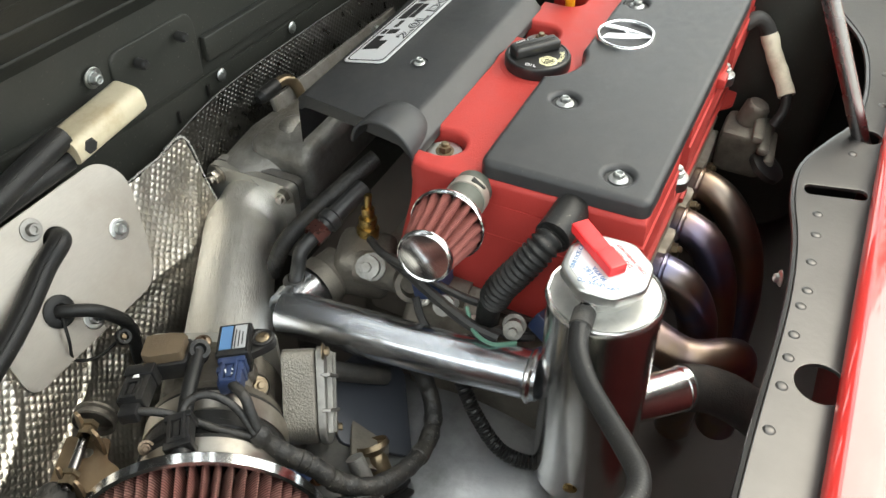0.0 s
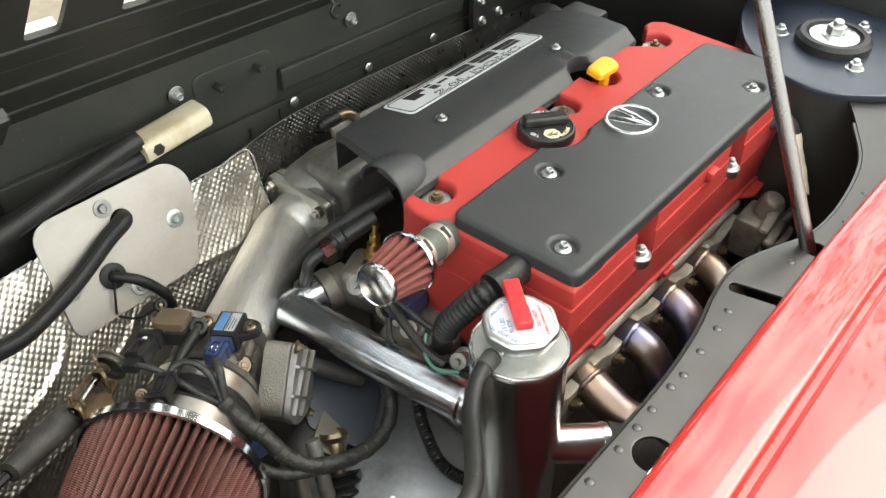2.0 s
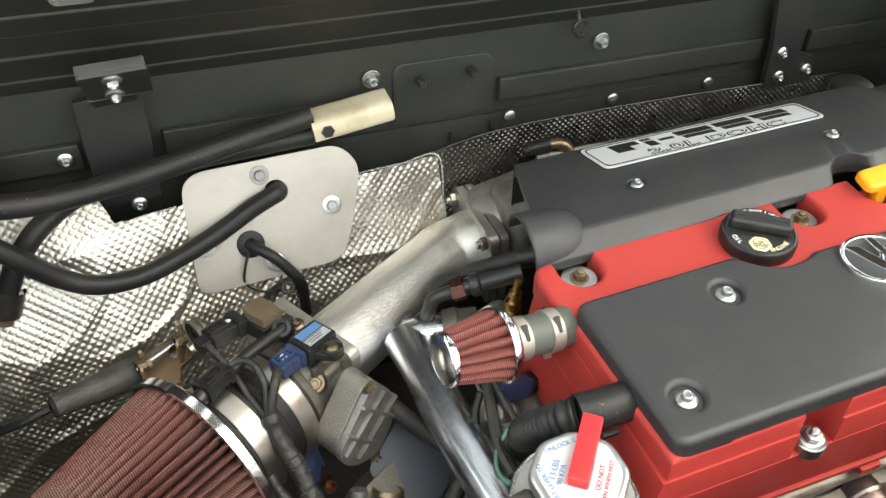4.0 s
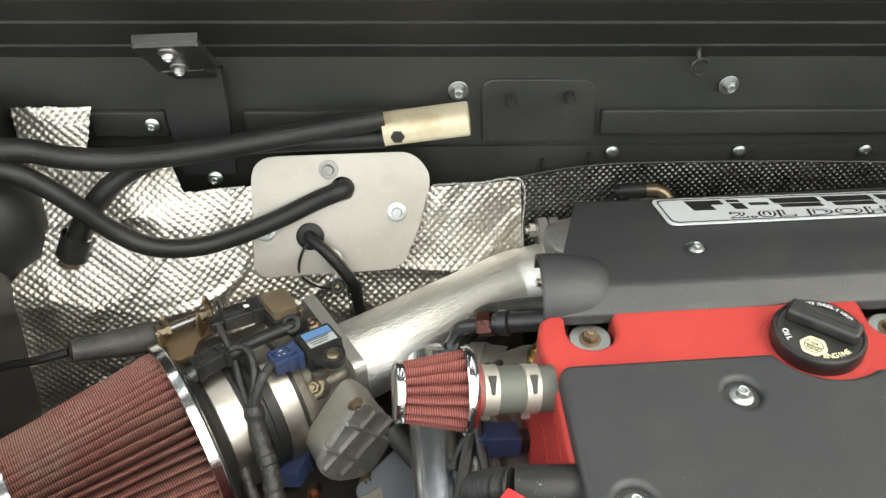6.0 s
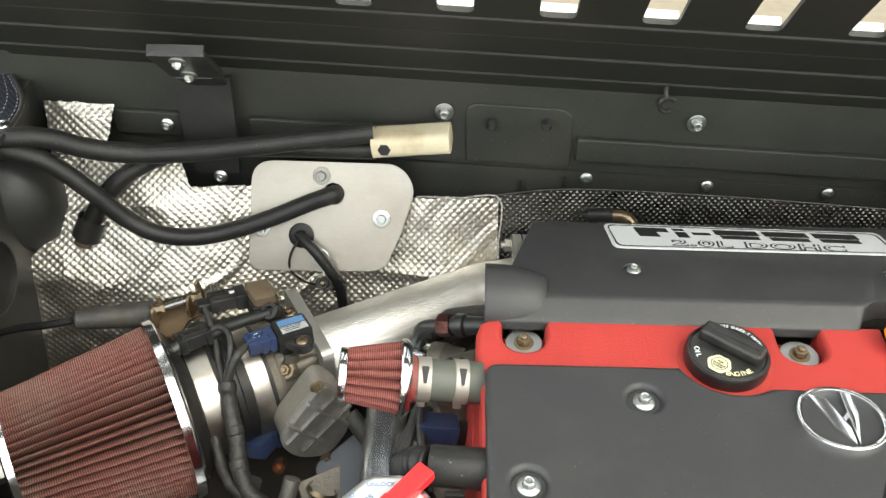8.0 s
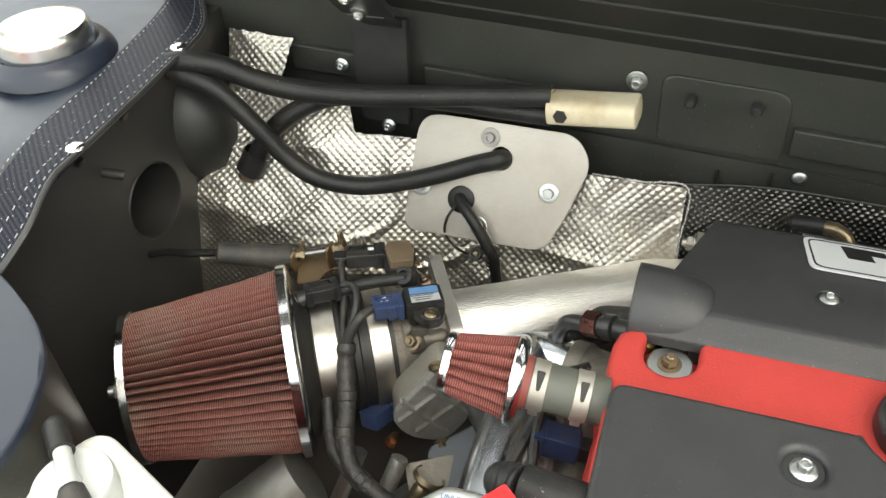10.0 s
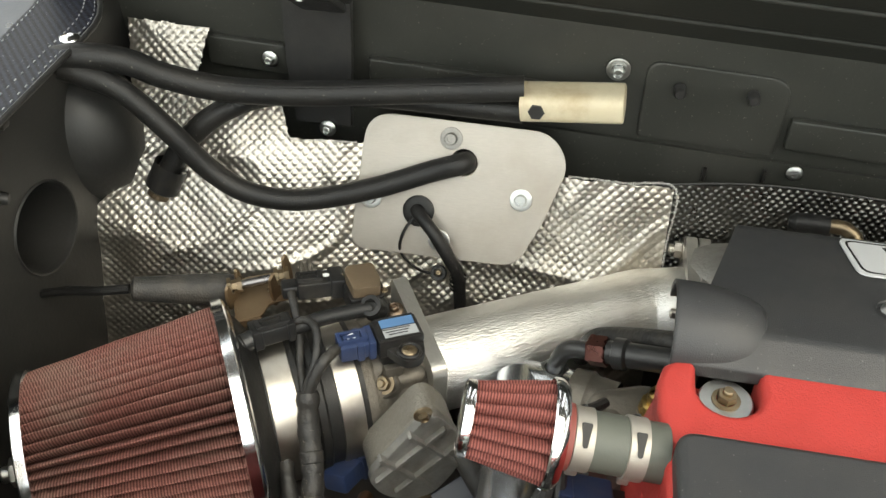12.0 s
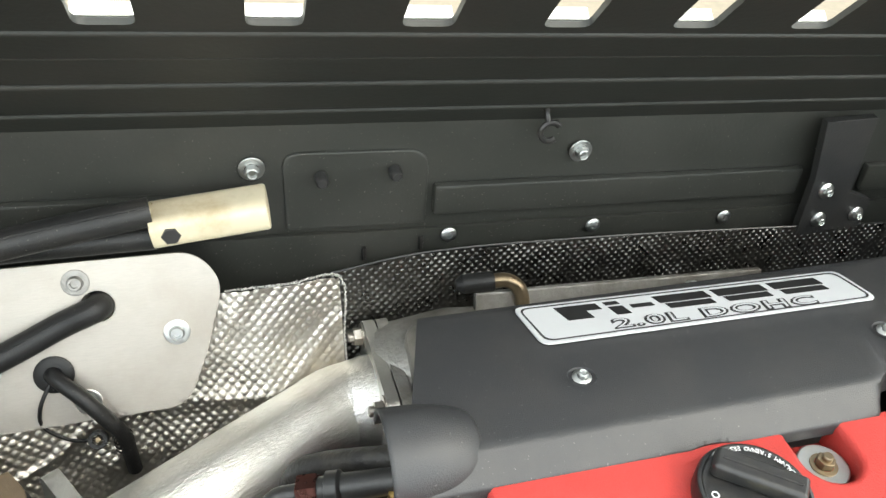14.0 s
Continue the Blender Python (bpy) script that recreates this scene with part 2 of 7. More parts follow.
INNER_RED = mat("red_inner_panel", (0.30, 0.050, 0.046), 0.6, 0, 0.2, 20, 0.1, 200, dirt=(0.13, 0.07, 0.06), dirt_scale=8, dirt_amt=0.6)
SEAT = mat("grimy_underside", (0.13, 0.115, 0.105), 0.8, 0, 0.2, 20)


def exhaust_material():
    """Stainless tube tinted straw, purple and blue by heat."""
    m = mat("heat_blued_stainless", (0.3, 0.28, 0.26), 0.36, 1.0, 0.1, 60, 0.05, 200, rvar=0.06)
    nt = m.node_tree
    n, l = nt.nodes, nt.links
    b = n["Principled BSDF"]
    co = n.new("ShaderNodeTexCoord")
    nz = n.new("ShaderNodeTexNoise")
    nz.inputs["Scale"].default_value = 9
    nz.inputs["Detail"].default_value = 4
    l.new(co.outputs["Object"], nz.inputs[0])
    rp = n.new("ShaderNodeValToRGB")
    r = rp.color_ramp
    r.elements[0].position, r.elements[0].color = 0.30, (0.20, 0.175, 0.155, 1)
    r.elements[1].position, r.elements[1].color = 0.75, (0.26, 0.21, 0.17, 1)
    for p, c in ((0.42, (0.24, 0.20, 0.17)), (0.50, (0.30, 0.22, 0.16)), (0.58, (0.25, 0.19, 0.22)), (0.65, (0.18, 0.19, 0.30))):
        e = r.elements.new(p)
        e.color = (*c, 1)
    l.new(nz.outputs[0], rp.inputs[0])
    l.new(rp.outputs[0], b.inputs["Base Color"])
    return m


EXHAUST = exhaust_material()


def gauze(m, pitch):
    """Fine woven threads across the pleats, along the object's own z."""
    nt = m.node_tree
    n, l = nt.nodes, nt.links
    b = n["Principled BSDF"]
    co = n.new("ShaderNodeTexCoord")
    wv = n.new("ShaderNodeTexWave")
    wv.bands_direction = "Z"
    wv.inputs["Scale"].default_value = 0.314 / pitch
    wv.inputs["Distortion"].default_value = 1.2
    wv.inputs["Detail Scale"].default_value = 300
    l.new(co.outputs["Object"], wv.inputs[0])
    src = b.inputs["Base Color"].links[0].from_socket
    rp = n.new("ShaderNodeValToRGB")
    rp.color_ramp.elements[0].color, rp.color_ramp.elements[1].color = (0.50, 0.42, 0.42, 1), (1.60, 1.66, 1.62, 1)
    l.new(wv.outputs[1], rp.inputs[0])
    mx = n.new("ShaderNodeMix")
    mx.data_type, mx.blend_type = "RGBA", "MULTIPLY"
    mx.inputs[0].default_value = 1.0
    l.new(src, mx.inputs[6])
    l.new(rp.outputs[0], mx.inputs[7])
    l.new(mx.outputs[2], b.inputs["Base Color"])
    bp = n.new("ShaderNodeBump")
    bp.inputs["Strength"].default_value, bp.inputs["Distance"].default_value = 0.6, 0.0006
    l.new(wv.outputs[1], bp.inputs["Height"])
    l.new(bp.outputs[0], b.inputs["Normal"])


def weave(m, pitch):
    """Slanted woven bands of a carbon-look cloth."""
    nt = m.node_tree
    n, l = nt.nodes, nt.links
    b = n["Principled BSDF"]
    co = n.new("ShaderNodeTexCoord")
    wv = n.new("ShaderNodeTexWave")
    wv.bands_direction = "DIAGONAL"
    wv.inputs["Scale"].default_value = 0.314 / pitch
    l.new(co.outputs["Object"], wv.inputs[0])
    src = b.inputs["Base Color"].links[0].from_socket
    rp = n.new("ShaderNodeValToRGB")
    rp.color_ramp.elements[0].color, rp.color_ramp.elements[1].color = (0.55, 0.55, 0.55, 1), (2.2, 2.2, 2.3, 1)
    l.new(wv.outputs[1], rp.inputs[0])
    mx = n.new("ShaderNodeMix")
    mx.data_type, mx.blend_type = "RGBA", "MULTIPLY"
    mx.inputs[0].default_value = 1.0
    l.new(src, mx.inputs[6])
    l.new(rp.outputs[0], mx.inputs[7])
    l.new(mx.outputs[2], b.inputs["Base Color"])


weave(CARBON, 0.0032)
gauze(FILTER_RED, 0.0017)
gauze(FILTER_SMALL, 0.0014)


# ---- mesh helpers ----
def aim(p, q, up=(0, 0, 1)):
    """A pose at p whose z axis points at q."""
    z = (Vector(q) - Vector(p)).normalized()
    u = Vector(up)
    if abs(z.dot(u)) > 0.98:
        u = Vector((0, 1, 0)) if abs(z.y) < 0.9 else Vector((1, 0, 0))
    x = u.cross(z).normalized()
    y = z.cross(x)
    m = Matrix((x, y, z)).transposed().to_4x4()
    m.translation = Vector(p)
    return m


def at(x, y, z):
    return Matrix.Translation((x, y, z))


def box(bm, size, m=Matrix(), bevel=0.0, seg=2):
    made = bmesh.ops.create_cube(bm, size=1)["verts"]
    bmesh.ops.scale(bm, vec=size, verts=made)
    if bevel:
        edges = {e for v in made for e in v.link_edges}
        res = bmesh.ops.bevel(bm, geom=list(edges), offset=bevel, segments=seg, profile=0.5, affect="EDGES", clamp_overlap=True)
        made = list({v for f in res["faces"] for v in f.verts} | {v for v in made if v.is_valid})
    bmesh.ops.transform(bm, matrix=m, verts=made)
    return bm


def lathe(bm, prof, m=Matrix(), n=32, wave=None):
    """Turns (radius, height) pairs about z. wave(angle, radius, height) may shift the radius."""
    rings = []
    for r, z in prof:
        if r < 1e-6:
            rings.append([bm.verts.new(m @ Vector((0, 0, z)))])
        else:
            ring = []
            for i in range(n):
                a = 2 * math.pi * i / n
                rr = wave(a, r, z) if wave else r
                ring.append(bm.verts.new(m @ Vector((rr * math.cos(a), rr * math.sin(a), z))))
            rings.append(ring)
    for a, b in zip(rings, rings[1:]):
        for i in range(n):
            j = (i + 1) % n
            if len(a) == 1 and len(b) > 1:
                bm.faces.new((a[0], b[i], b[j]))
            elif len(b) == 1 and len(a) > 1:
                bm.faces.new((a[i], b[0], a[j]))
            elif len(a) > 1:
                bm.faces.new((a[i], b[i], b[j], a[j]))
    return bm


def spline(pts, sub):
    """Catmull-Rom through the points."""
    p = [Vector(q) for q in pts]
    p = [2 * p[0] - p[1]] + p + [2 * p[-1] - p[-2]]
    out = []
    for i in range(1, len(p) - 2):
        for k in range(sub):
            t = k / sub
            a, b, c, d = p[i - 1], p[i], p[i + 1], p[i + 2]
            out.append(0.5 * (2 * b + (c - a) * t + (2 * a - 5 * b + 4 * c - d) * t * t + (3 * b - 3 * c + d - a) * t ** 3))
    out.append(p[-2])
    return out


def tube(bm, pts, r, n=12, sub=8, cap=True, smooth_path=True, rfun=None, hollow=0.0):
    """A hose along points. rfun(s, total) may change the radius along the way."""
    path = spline(pts, sub) if smooth_path else [Vector(q) for q in pts]
    up = Vector((0.13, 0.31, 0.94))
    rings, s = [], 0.0
    total = sum((b - a).length for a, b in zip(path, path[1:]))
    side = None
    for i, c in enumerate(path):
        d = (path[min(i + 1, len(path) - 1)] - path[max(i - 1, 0)]).normalized()
        if i:
            s += (c - path[i - 1]).length
        if side is None:
            side = d.cross(up).normalized()
        side = (side - d * side.dot(d)).normalized()
        w = d.cross(side)
        rr = rfun(s, total) if rfun else r
        rings.append([bm.verts.new(c + side * rr * math.cos(2 * math.pi * k / n) + w * rr * math.sin(2 * math.pi * k / n)) for k in range(n)])
    for a, b in zip(rings, rings[1:]):
        for i in range(n):
            j = (i + 1) % n
            bm.faces.new((a[i], a[j], b[j], b[i]))
    if cap:
        for ring, end, rev in ((rings[0], path[0], True), (rings[-1], path[-1], False)):
            if hollow:
                d = (path[1] - path[0]).normalized() if rev else (path[-2] - path[-1]).normalized()
                inner = [bm.verts.new(end + (v.co - end) * hollow) for v in ring]
                deep = [bm.verts.new(v.co + d * 0.02) for v in inner]
                for i in range(n):
                    j = (i + 1) % n
                    fs = ((ring[i], ring[j], inner[j], inner[i]), (inner[i], inner[j], deep[j], deep[i]))
                    for f in fs:
                        bm.faces.new(f[::-1] if rev else f)
                bm.faces.new(deep[::-1] if rev else deep)
            else:
                bm.faces.new(ring[::-1] if rev else ring)
    return bm


def rounded(pts, r, seg=5):
    """Rounds a polygon's corners; r is one radius or one for each corner."""
    out, n = [], len(pts)
    for i, p in enumerate(pts):
        rad = r[i] if isinstance(r, (list, tuple)) else r
        p, a, b = Vector(p), Vector(pts[i - 1]), Vector(pts[(i + 1) % n])
        u, v = (a - p), (b - p)
        k = min(rad, u.length * 0.48, v.length * 0.48)
        if k < 1e-5:
            out.append(tuple(p))
            continue
        s, e = p + u.normalized() * k, p + v.normalized() * k
        for j in range(seg + 1):
            t = j / seg
            out.append(tuple((1 - t) ** 2 * s + 2 * t * (1 - t) * p + t * t * e))
    return out


def circle(x, y, r, n=20):
    return [(x + r * math.cos(2 * math.pi * i / n), y + r * math.sin(2 * math.pi * i / n)) for i in range(n)]


def plate(bm, outer, holes=(), h=0.01, m=Matrix(), bevel=0.0, seg=2):
    """A flat sheet with holes, z from 0 to h, its upper rim rounded by bevel."""
    def loop(pts, z):
        return [bm.verts.new((x, y, z)) for x, y in pts]

    def inset(pts, k):
        n, out = len(pts), []
        area = sum(pts[i][0] * pts[(i + 1) % n][1] - pts[(i + 1) % n][0] * pts[i][1] for i in range(n))
        s = 1 if area > 0 else -1
        for i in range(n):
            a, p, b = Vector(pts[i - 1]), Vector(pts[i]), Vector(pts[(i + 1) % n])
            d1, d2 = (p - a).normalized(), (b - p).normalized()
            nn = Vector((-(d1 + d2).y, (d1 + d2).x))
            if nn.length < 1e-6:
                nn = Vector((-d1.y, d1.x))
            nn.normalize()
            out.append(tuple(p + nn * s * k))
        return out

    start = set(bm.verts)
    steps = [(0.0, 0.0)] + ([(0.0, h - bevel)] + [(bevel * (1 - math.cos(a)), h - bevel + bevel * math.sin(a)) for a in
                             [math.pi / 2 * (i + 1) / seg for i in range(seg)]] if bevel else [(0.0, h)])
    tops, bots = [], []
    for pts, sign in [(outer, 1)] + [(q, -1) for q in holes]:
        loops = [loop(inset(pts, k * sign) if k else pts, z) for k, z in steps]
        for a, b in zip(loops, loops[1:]):
            for i in range(len(a)):
                j = (i + 1) % len(a)
                bm.faces.new((a[i], a[j], b[j], b[i]))
        tops.append(loops[-1])
        bots.append(loops[0])
    for group in (tops, bots):
        edges = []
        for lp in group:
            for i in range(len(lp)):
                e = bm.edges.get((lp[i], lp[(i + 1) % len(lp)]))
                edges.append(e)
        bmesh.ops.triangle_fill(bm, edges=edges, use_beauty=True)
    fresh = [v for v in bm.verts if v not in start]
    bmesh.ops.transform(bm, matrix=m, verts=fresh)
    return bm


def world_of(o):
    w = Matrix()
    while o is not None:
        w = o.matrix_parent_inverse @ o.matrix_basis @ w if o.parent else o.matrix_basis @ w
        o = o.parent
    return w


def flat_normals(me, limit):
    """Weights corner normals by face area, so that flat faces stay flat beside rounded edges."""
    around = [[] for _ in me.vertices]
    fn = [(p.normal.copy(), p.area) for p in me.polygons]
    for i, p in enumerate(me.polygons):
        for v in p.vertices:
            around[v].append(i)
    out = []
    for i, p in enumerate(me.polygons):
        n0 = fn[i][0]
        for v in p.vertices:
            s = Vector((0, 0, 0))
            for j in around[v]:
                if fn[j][0].dot(n0) > limit:
                    s += fn[j][0] * fn[j][1]
            out.append(s.normalized() if s.length > 1e-12 else n0)
    me.normals_split_custom_set(out)


def mesh_from(name, bm, material, sharp=38):
    bmesh.ops.recalc_face_normals(bm, faces=bm.faces)
    me = bpy.data.meshes.new(name)
    bm.to_mesh(me)
    bm.free()
    for p in me.polygons:
        p.use_smooth = True
    me.set_sharp_from_angle(angle=radians(sharp))
    flat_normals(me, math.cos(radians(sharp)))
    me.materials.append(material)
    return me


def part(name, bm, material, parent, label="", sharp=38):
    me = bm if isinstance(bm, bpy.types.Mesh) else mesh_from(name, bm, material, sharp)
    ob = new(name, me)
    ob.parent = parent
    ob.matrix_parent_inverse = world_of(parent).inverted()
    return tagged(ob, label)


def thing(name, base, label, category, group="", kind=""):
    ob = new(name)
    ob.empty_display_size = 0.02
    ob.matrix_basis = Matrix.Translation(base)
    return tagged(ob, label, category, group, kind)


def solo(name, bm, material, label, category, group="", kind="", sharp=38):
    return tagged(new(name, mesh_from(name, bm, material, sharp)), label, category, group, kind)


B = bmesh.new
SHARED = {}


def bolt_mesh(style, s, material):
    """A fastener along +z that sits on z = 0; s is its flange's radius."""
    key = (style, round(s, 4), material.name)
    if key not in SHARED:
        bm = B()
        if style in ("flange", "washer"):
            if style == "flange":
                lathe(bm, [(s, 0), (s, s * 0.12), (s * 0.8, s * 0.28), (s * 0.55, s * 0.34)], n=20)
            else:
                lathe(bm, [(s, 0), (s, s * 0.10), (s * 0.94, s * 0.14), (s * 0.74, s * 0.14), (s * 0.72, s * 0.22), (s * 0.56, s * 0.24)], n=24)
            hexa = [(s * 0.57 * math.cos(a), s * 0.57 * math.sin(a)) for a in [math.pi / 3 * i for i in range(6)]]
            plate(bm, hexa, (circle(0, 0, s * 0.30, 14),), s * 0.55, at(0, 0, s * 0.2), s * 0.06)
            lathe(bm, [(s * 0.44, s * 0.7), (s * 0.44, s * 0.82), (s * 0.39, s * 0.86), (s * 0.32, s * 0.80), (s * 0.28, s * 0.62), (0, s * 0.60)], n=14)
        elif style == "nut":
            lathe(bm, [(s * 1.45, 0), (s * 1.45, s * 0.15), (s * 1.0, s * 0.2)], n=24)
            hexa = [(s * math.cos(a), s * math.sin(a)) for a in [math.pi / 3 * i for i in range(6)]]
            plate(bm, hexa, (), s * 0.9, at(0, 0, s * 0.15), s * 0.15)
            lathe(bm, [(s * 0.55, s), (s * 0.55, s * 1.5), (s * 0.45, s * 1.62), (0, s * 1.62)], n=14)
        elif style == "screw":
            lathe(bm, [(s, 0), (s * 0.97, s * 0.12), (s * 0.78, s * 0.28), (s * 0.42, s * 0.36), (s * 0.36, s * 0.20), (0, s * 0.20)], n=18)
            for a in (0, 90):
                box(bm, (s * 0.85, s * 0.16, s * 0.1), at(0, 0, s * 0.29) @ pose(0, 0, 0, 0, 0, a))
        elif style == "cap":
            lathe(bm, [(s * 1.6, 0), (s * 1.6, s * 0.18), (s * 1.02, s * 0.2), (s, s * 1.0), (s * 0.9, s * 1.1), (s * 0.5, s * 1.1), (s * 0.5, s * 0.6), (0, s * 0.6)], n=20)
        SHARED[key] = mesh_from("bolt", bm, material)
    return SHARED[key]


def bolt(parent, p, d, s=0.007, style="flange", material=None, name="bolt", spin=15):
    ob = part(name, bolt_mesh(style, s, material or ZINC), None, parent)
    ob.matrix_basis = aim(p, Vector(p) + Vector(d)) @ pose(0, 0, 0, 0, 0, spin + 37 * (len(bpy.data.objects) % 5))
    return ob


def lettering(text, size, m, material, parent, name="lettering", label="", grow=0.0, space=1.0, align="CENTER"):
    cu = bpy.data.curves.new("text", "FONT")
    cu.body, cu.size, cu.offset, cu.space_character, cu.align_x, cu.align_y = text, size, grow, space, align, "CENTER"
    cu.extrude, cu.resolution_u = 0.0002, 3
    tmp = new("text", cu)
    me = bpy.data.meshes.new_from_object(tmp.evaluated_get(bpy.context.evaluated_depsgraph_get()))
    bpy.data.objects.remove(tmp)
    me.transform(m)
    me.materials.clear()
    me.materials.append(material)
    return part(name, me, None, parent, label)


# ---- the bay: walls, lid, panels ----
def wz(x):
    """The bulkhead's lines fall a little towards +x."""
    return -0.055 * x


def build_setting():
    g = B()
    box(g, (400, 400, 0.2), at(0, 0, -0.1))
    solo("ground", g, ASPHALT, "pale gravel drive under and around the car", "ground", kind="structure")
    # bulkhead behind the engine
    w = B()
    sh = Matrix(((1, 0, 0, 0), (0, 1, 0, 0), (-0.055, 0, 1, 0), (0, 0, 0, 1)))
    box(w, (1.16, 0.02, 0.54), sh @ at(0.06, 0.419, 0.590))
    wall = solo("wall_bulkhead", w, BLACK_WALL, "black painted metal bulkhead behind the engine", "wall", kind="structure")
    for x0, x1 in ((0.062, 0.374), (-0.252, -0.062), (-0.385, -0.318), (0.437, 0.62)):
        r = B()
        box(r, (x1 - x0, 0.008, 0.026), sh @ at((x0 + x1) / 2 - 0.002, 0.406, 0.7705), 0.003)
        part("rail", r, BLACK_WALL, wall)
    e = B()
    plate(e, rounded([(-0.046, -0.034), (0.056, -0.034), (0.056, 0.030), (-0.046, 0.030)], [0.004, 0.004, 0.016, 0.012]), (), 0.0018,
          sh @ Matrix(((1, 0, 0, 0), (0, 0, -1, 0.4083), (0, 1, 0, 0.782), (0, 0, 0, 1))), 0.002)
    emb = part("access_panel", e, BLACK_WALL, wall)
    for x in (-0.021, 0.030):
        s = B()
        lathe(s, [(0.0045, 0), (0.0045, 0.008), (0.003, 0.010), (0, 0.010)], aim((x, 0.403, 0.7965), (x, 0.30, 0.799)), 12)
        part("stud", s, BLACK_STEEL, emb)
    lip = B()
    box(lip, (1.0, 0.003, 0.10), sh @ at(0.10, 0.4055, 0.695))
    part("lower_flange", lip, BLACK_WALL, wall)
    for x, z in ((-0.066, 0.802), (0.170, 0.8065)):
        bolt(wall, (x, 0.406, z + wz(x)), (0, -1, 0), 0.0088, "washer", DULL_ZINC)
    for x in (0.073, 0.191, 0.309, 0.428):
        bolt(wall, (x, 0.402, 0.7395 + wz(x)), (0, -1, 0.1), 0.0062, "screw", DULL_ZINC, "screw")
    for x, z in ((0.009, 0.738), (0.052, 0.742)):
        t = B()
        box(t, (0.003, 0.003, 0.012), at(x, 0.402, z - 0.012), 0.0008)
        part("tab", t, GREY_SHIELD, wall)
    c = B()
    cc = (0.1370, 0.8240)
    tube(c, [(cc[0] + 0.0072 * math.cos(radians(a)), 0.392, cc[1] + 0.0072 * math.sin(radians(a))) for a in range(35, 320, 15)], 0.0022, 8, 2)
    tube(c, [(cc[0] - 0.002, 0.399, cc[1] + 0.017), (cc[0] - 0.003, 0.394, cc[1] + 0.012), (cc[0] - 0.002, 0.392, cc[1] + 0.006)], 0.0020, 8, 4)
    lathe(c, [(0.0048, 0), (0.0044, 0.0022), (0, 0.003)], aim((cc[0] - 0.002, 0.3995, cc[1] + 0.017), (cc[0] - 0.002, 0.30, cc[1] + 0.017)), 14)
    part("hose_clip", c, BLACK_PLASTIC, wall, "empty black plastic pipe clip")

    # opened engine lid, hinged along the bulkhead
    ang = radians(50)
    lid_m = Matrix(((1, 0, 0, 0), (0, -math.cos(ang), -math.sin(ang), 0.412), (-0.055, math.sin(ang), -math.cos(ang), 0.832), (0, 0, 0, 1)))
    # local x along the hinge, y up the lid, z points down into the bay's front
    slots = []
    for i in range(10):
        x = -0.3755 + 0.0775 * i
        y0, y1, wd = 0.1385, 0.335, 0.028
        slots.append(rounded([(x, y0), (x + wd, y0), (x + wd, y1), (x, y1)], 0.006, 3))
    l = B()
    plate(l, rounded([(-0.50, 0.0), (0.58, 0.0), (0.55, 0.53), (-0.47, 0.53)], [0.01, 0.01, 0.05, 0.05]), slots, 0.004, lid_m @ at(0, 0, -0.004))
    lid = thing("engine_hatch", lid_m.translation, "black slotted engine lid propped open over the bay", "engine lid")
    part("panel", l, BLACK_LID, lid)
    for yy, ww, hh in ((0.012, 0.020, 0.010), (0.050, 0.030, 0.012), (0.088, 0.026, 0.008), (0.118, 0.022, 0.010)):
        r = B()
        box(r, (1.02, ww * 1.25, hh * 0.42), lid_m @ at(0.04, yy, 0.0), hh * 0.205, 4)
        part("rib", r, BLACK_LID, lid)
    # white strip at each slot's lower end: sunlight on the sill, put into colour
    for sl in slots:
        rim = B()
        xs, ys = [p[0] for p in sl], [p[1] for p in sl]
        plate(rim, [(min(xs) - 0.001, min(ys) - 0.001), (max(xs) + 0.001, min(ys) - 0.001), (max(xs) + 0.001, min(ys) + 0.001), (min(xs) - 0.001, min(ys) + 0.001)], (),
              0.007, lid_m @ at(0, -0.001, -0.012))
        part("slot_rim", rim, WHITE_BOTTLE_LIT_SILL, lid, "pale sill of the outer skin at a slot, its sunlit look put into the colour")

    # side walls of the bay
    for name, x, th in (("wall_left", -0.478, 0.02), ("wall_right", 0.585, 0.02)):
        s = B()
        if x < 0:
            ring = circle(0.249, 0.720, 0.034, 36)
            plate(s, [(-0.30, 0.42), (0.42, 0.42), (0.42, 0.831), (0.145, 0.831), (0.10, 0.808), (0.055, 0.768), (-0.02, 0.745), (-0.30, 0.745)], [ring], th,
                  Matrix(((0, 0, 1, x), (1, 0, 0, 0), (0, 1, 0, 0), (0, 0, 0, 1))))
        else:
            box(s, (th, 0.72, 0.45), at(x, 0.06, 0.615))
        ob = solo(name, s, SIDE_PANEL, "black inner side panel of the engine bay" + (" with a round duct hole" if x < 0 else ""), "wall", kind="structure")
        if x < 0:
            d = B()
            tube(d, [(-0.462, 0.249, 0.720), (-0.54, 0.249, 0.716), (-0.68, 0.249, 0.700)], 0.0345, 36, 4, cap=False)
            lathe(d, [(0.0345, 0), (0, 0)], aim((-0.675, 0.249, 0.7005), (-0.3, 0.249, 0.72)), 24)
            part("duct", d, SIDE_PANEL, ob)
            d = B()
            lathe(d, [(0.0335, -0.004), (0.0342, 0.001), (0.0352, 0.0016), (0.036, 0.0)], aim((-0.458, 0.249, 0.720), (-0.3, 0.249, 0.720)), 40)
            part("duct_rim", d, SIDE_PANEL, ob)
            d = B()
            lathe(d, [(0, 0.055), (0.02, 0.052), (0.038, 0.038), (0.046, 0.015), (0.048, 0.0), (0.046, -0.03)], at(-0.482, 0.342, 0.745) @ pose(0, 0, 0, 0, 75, 0) @ Matrix.Diagonal((1.35, 1.05, 1.0, 1)), 28)
            part("arch_bulge", d, SIDE_PANEL, ob)
            d = B()
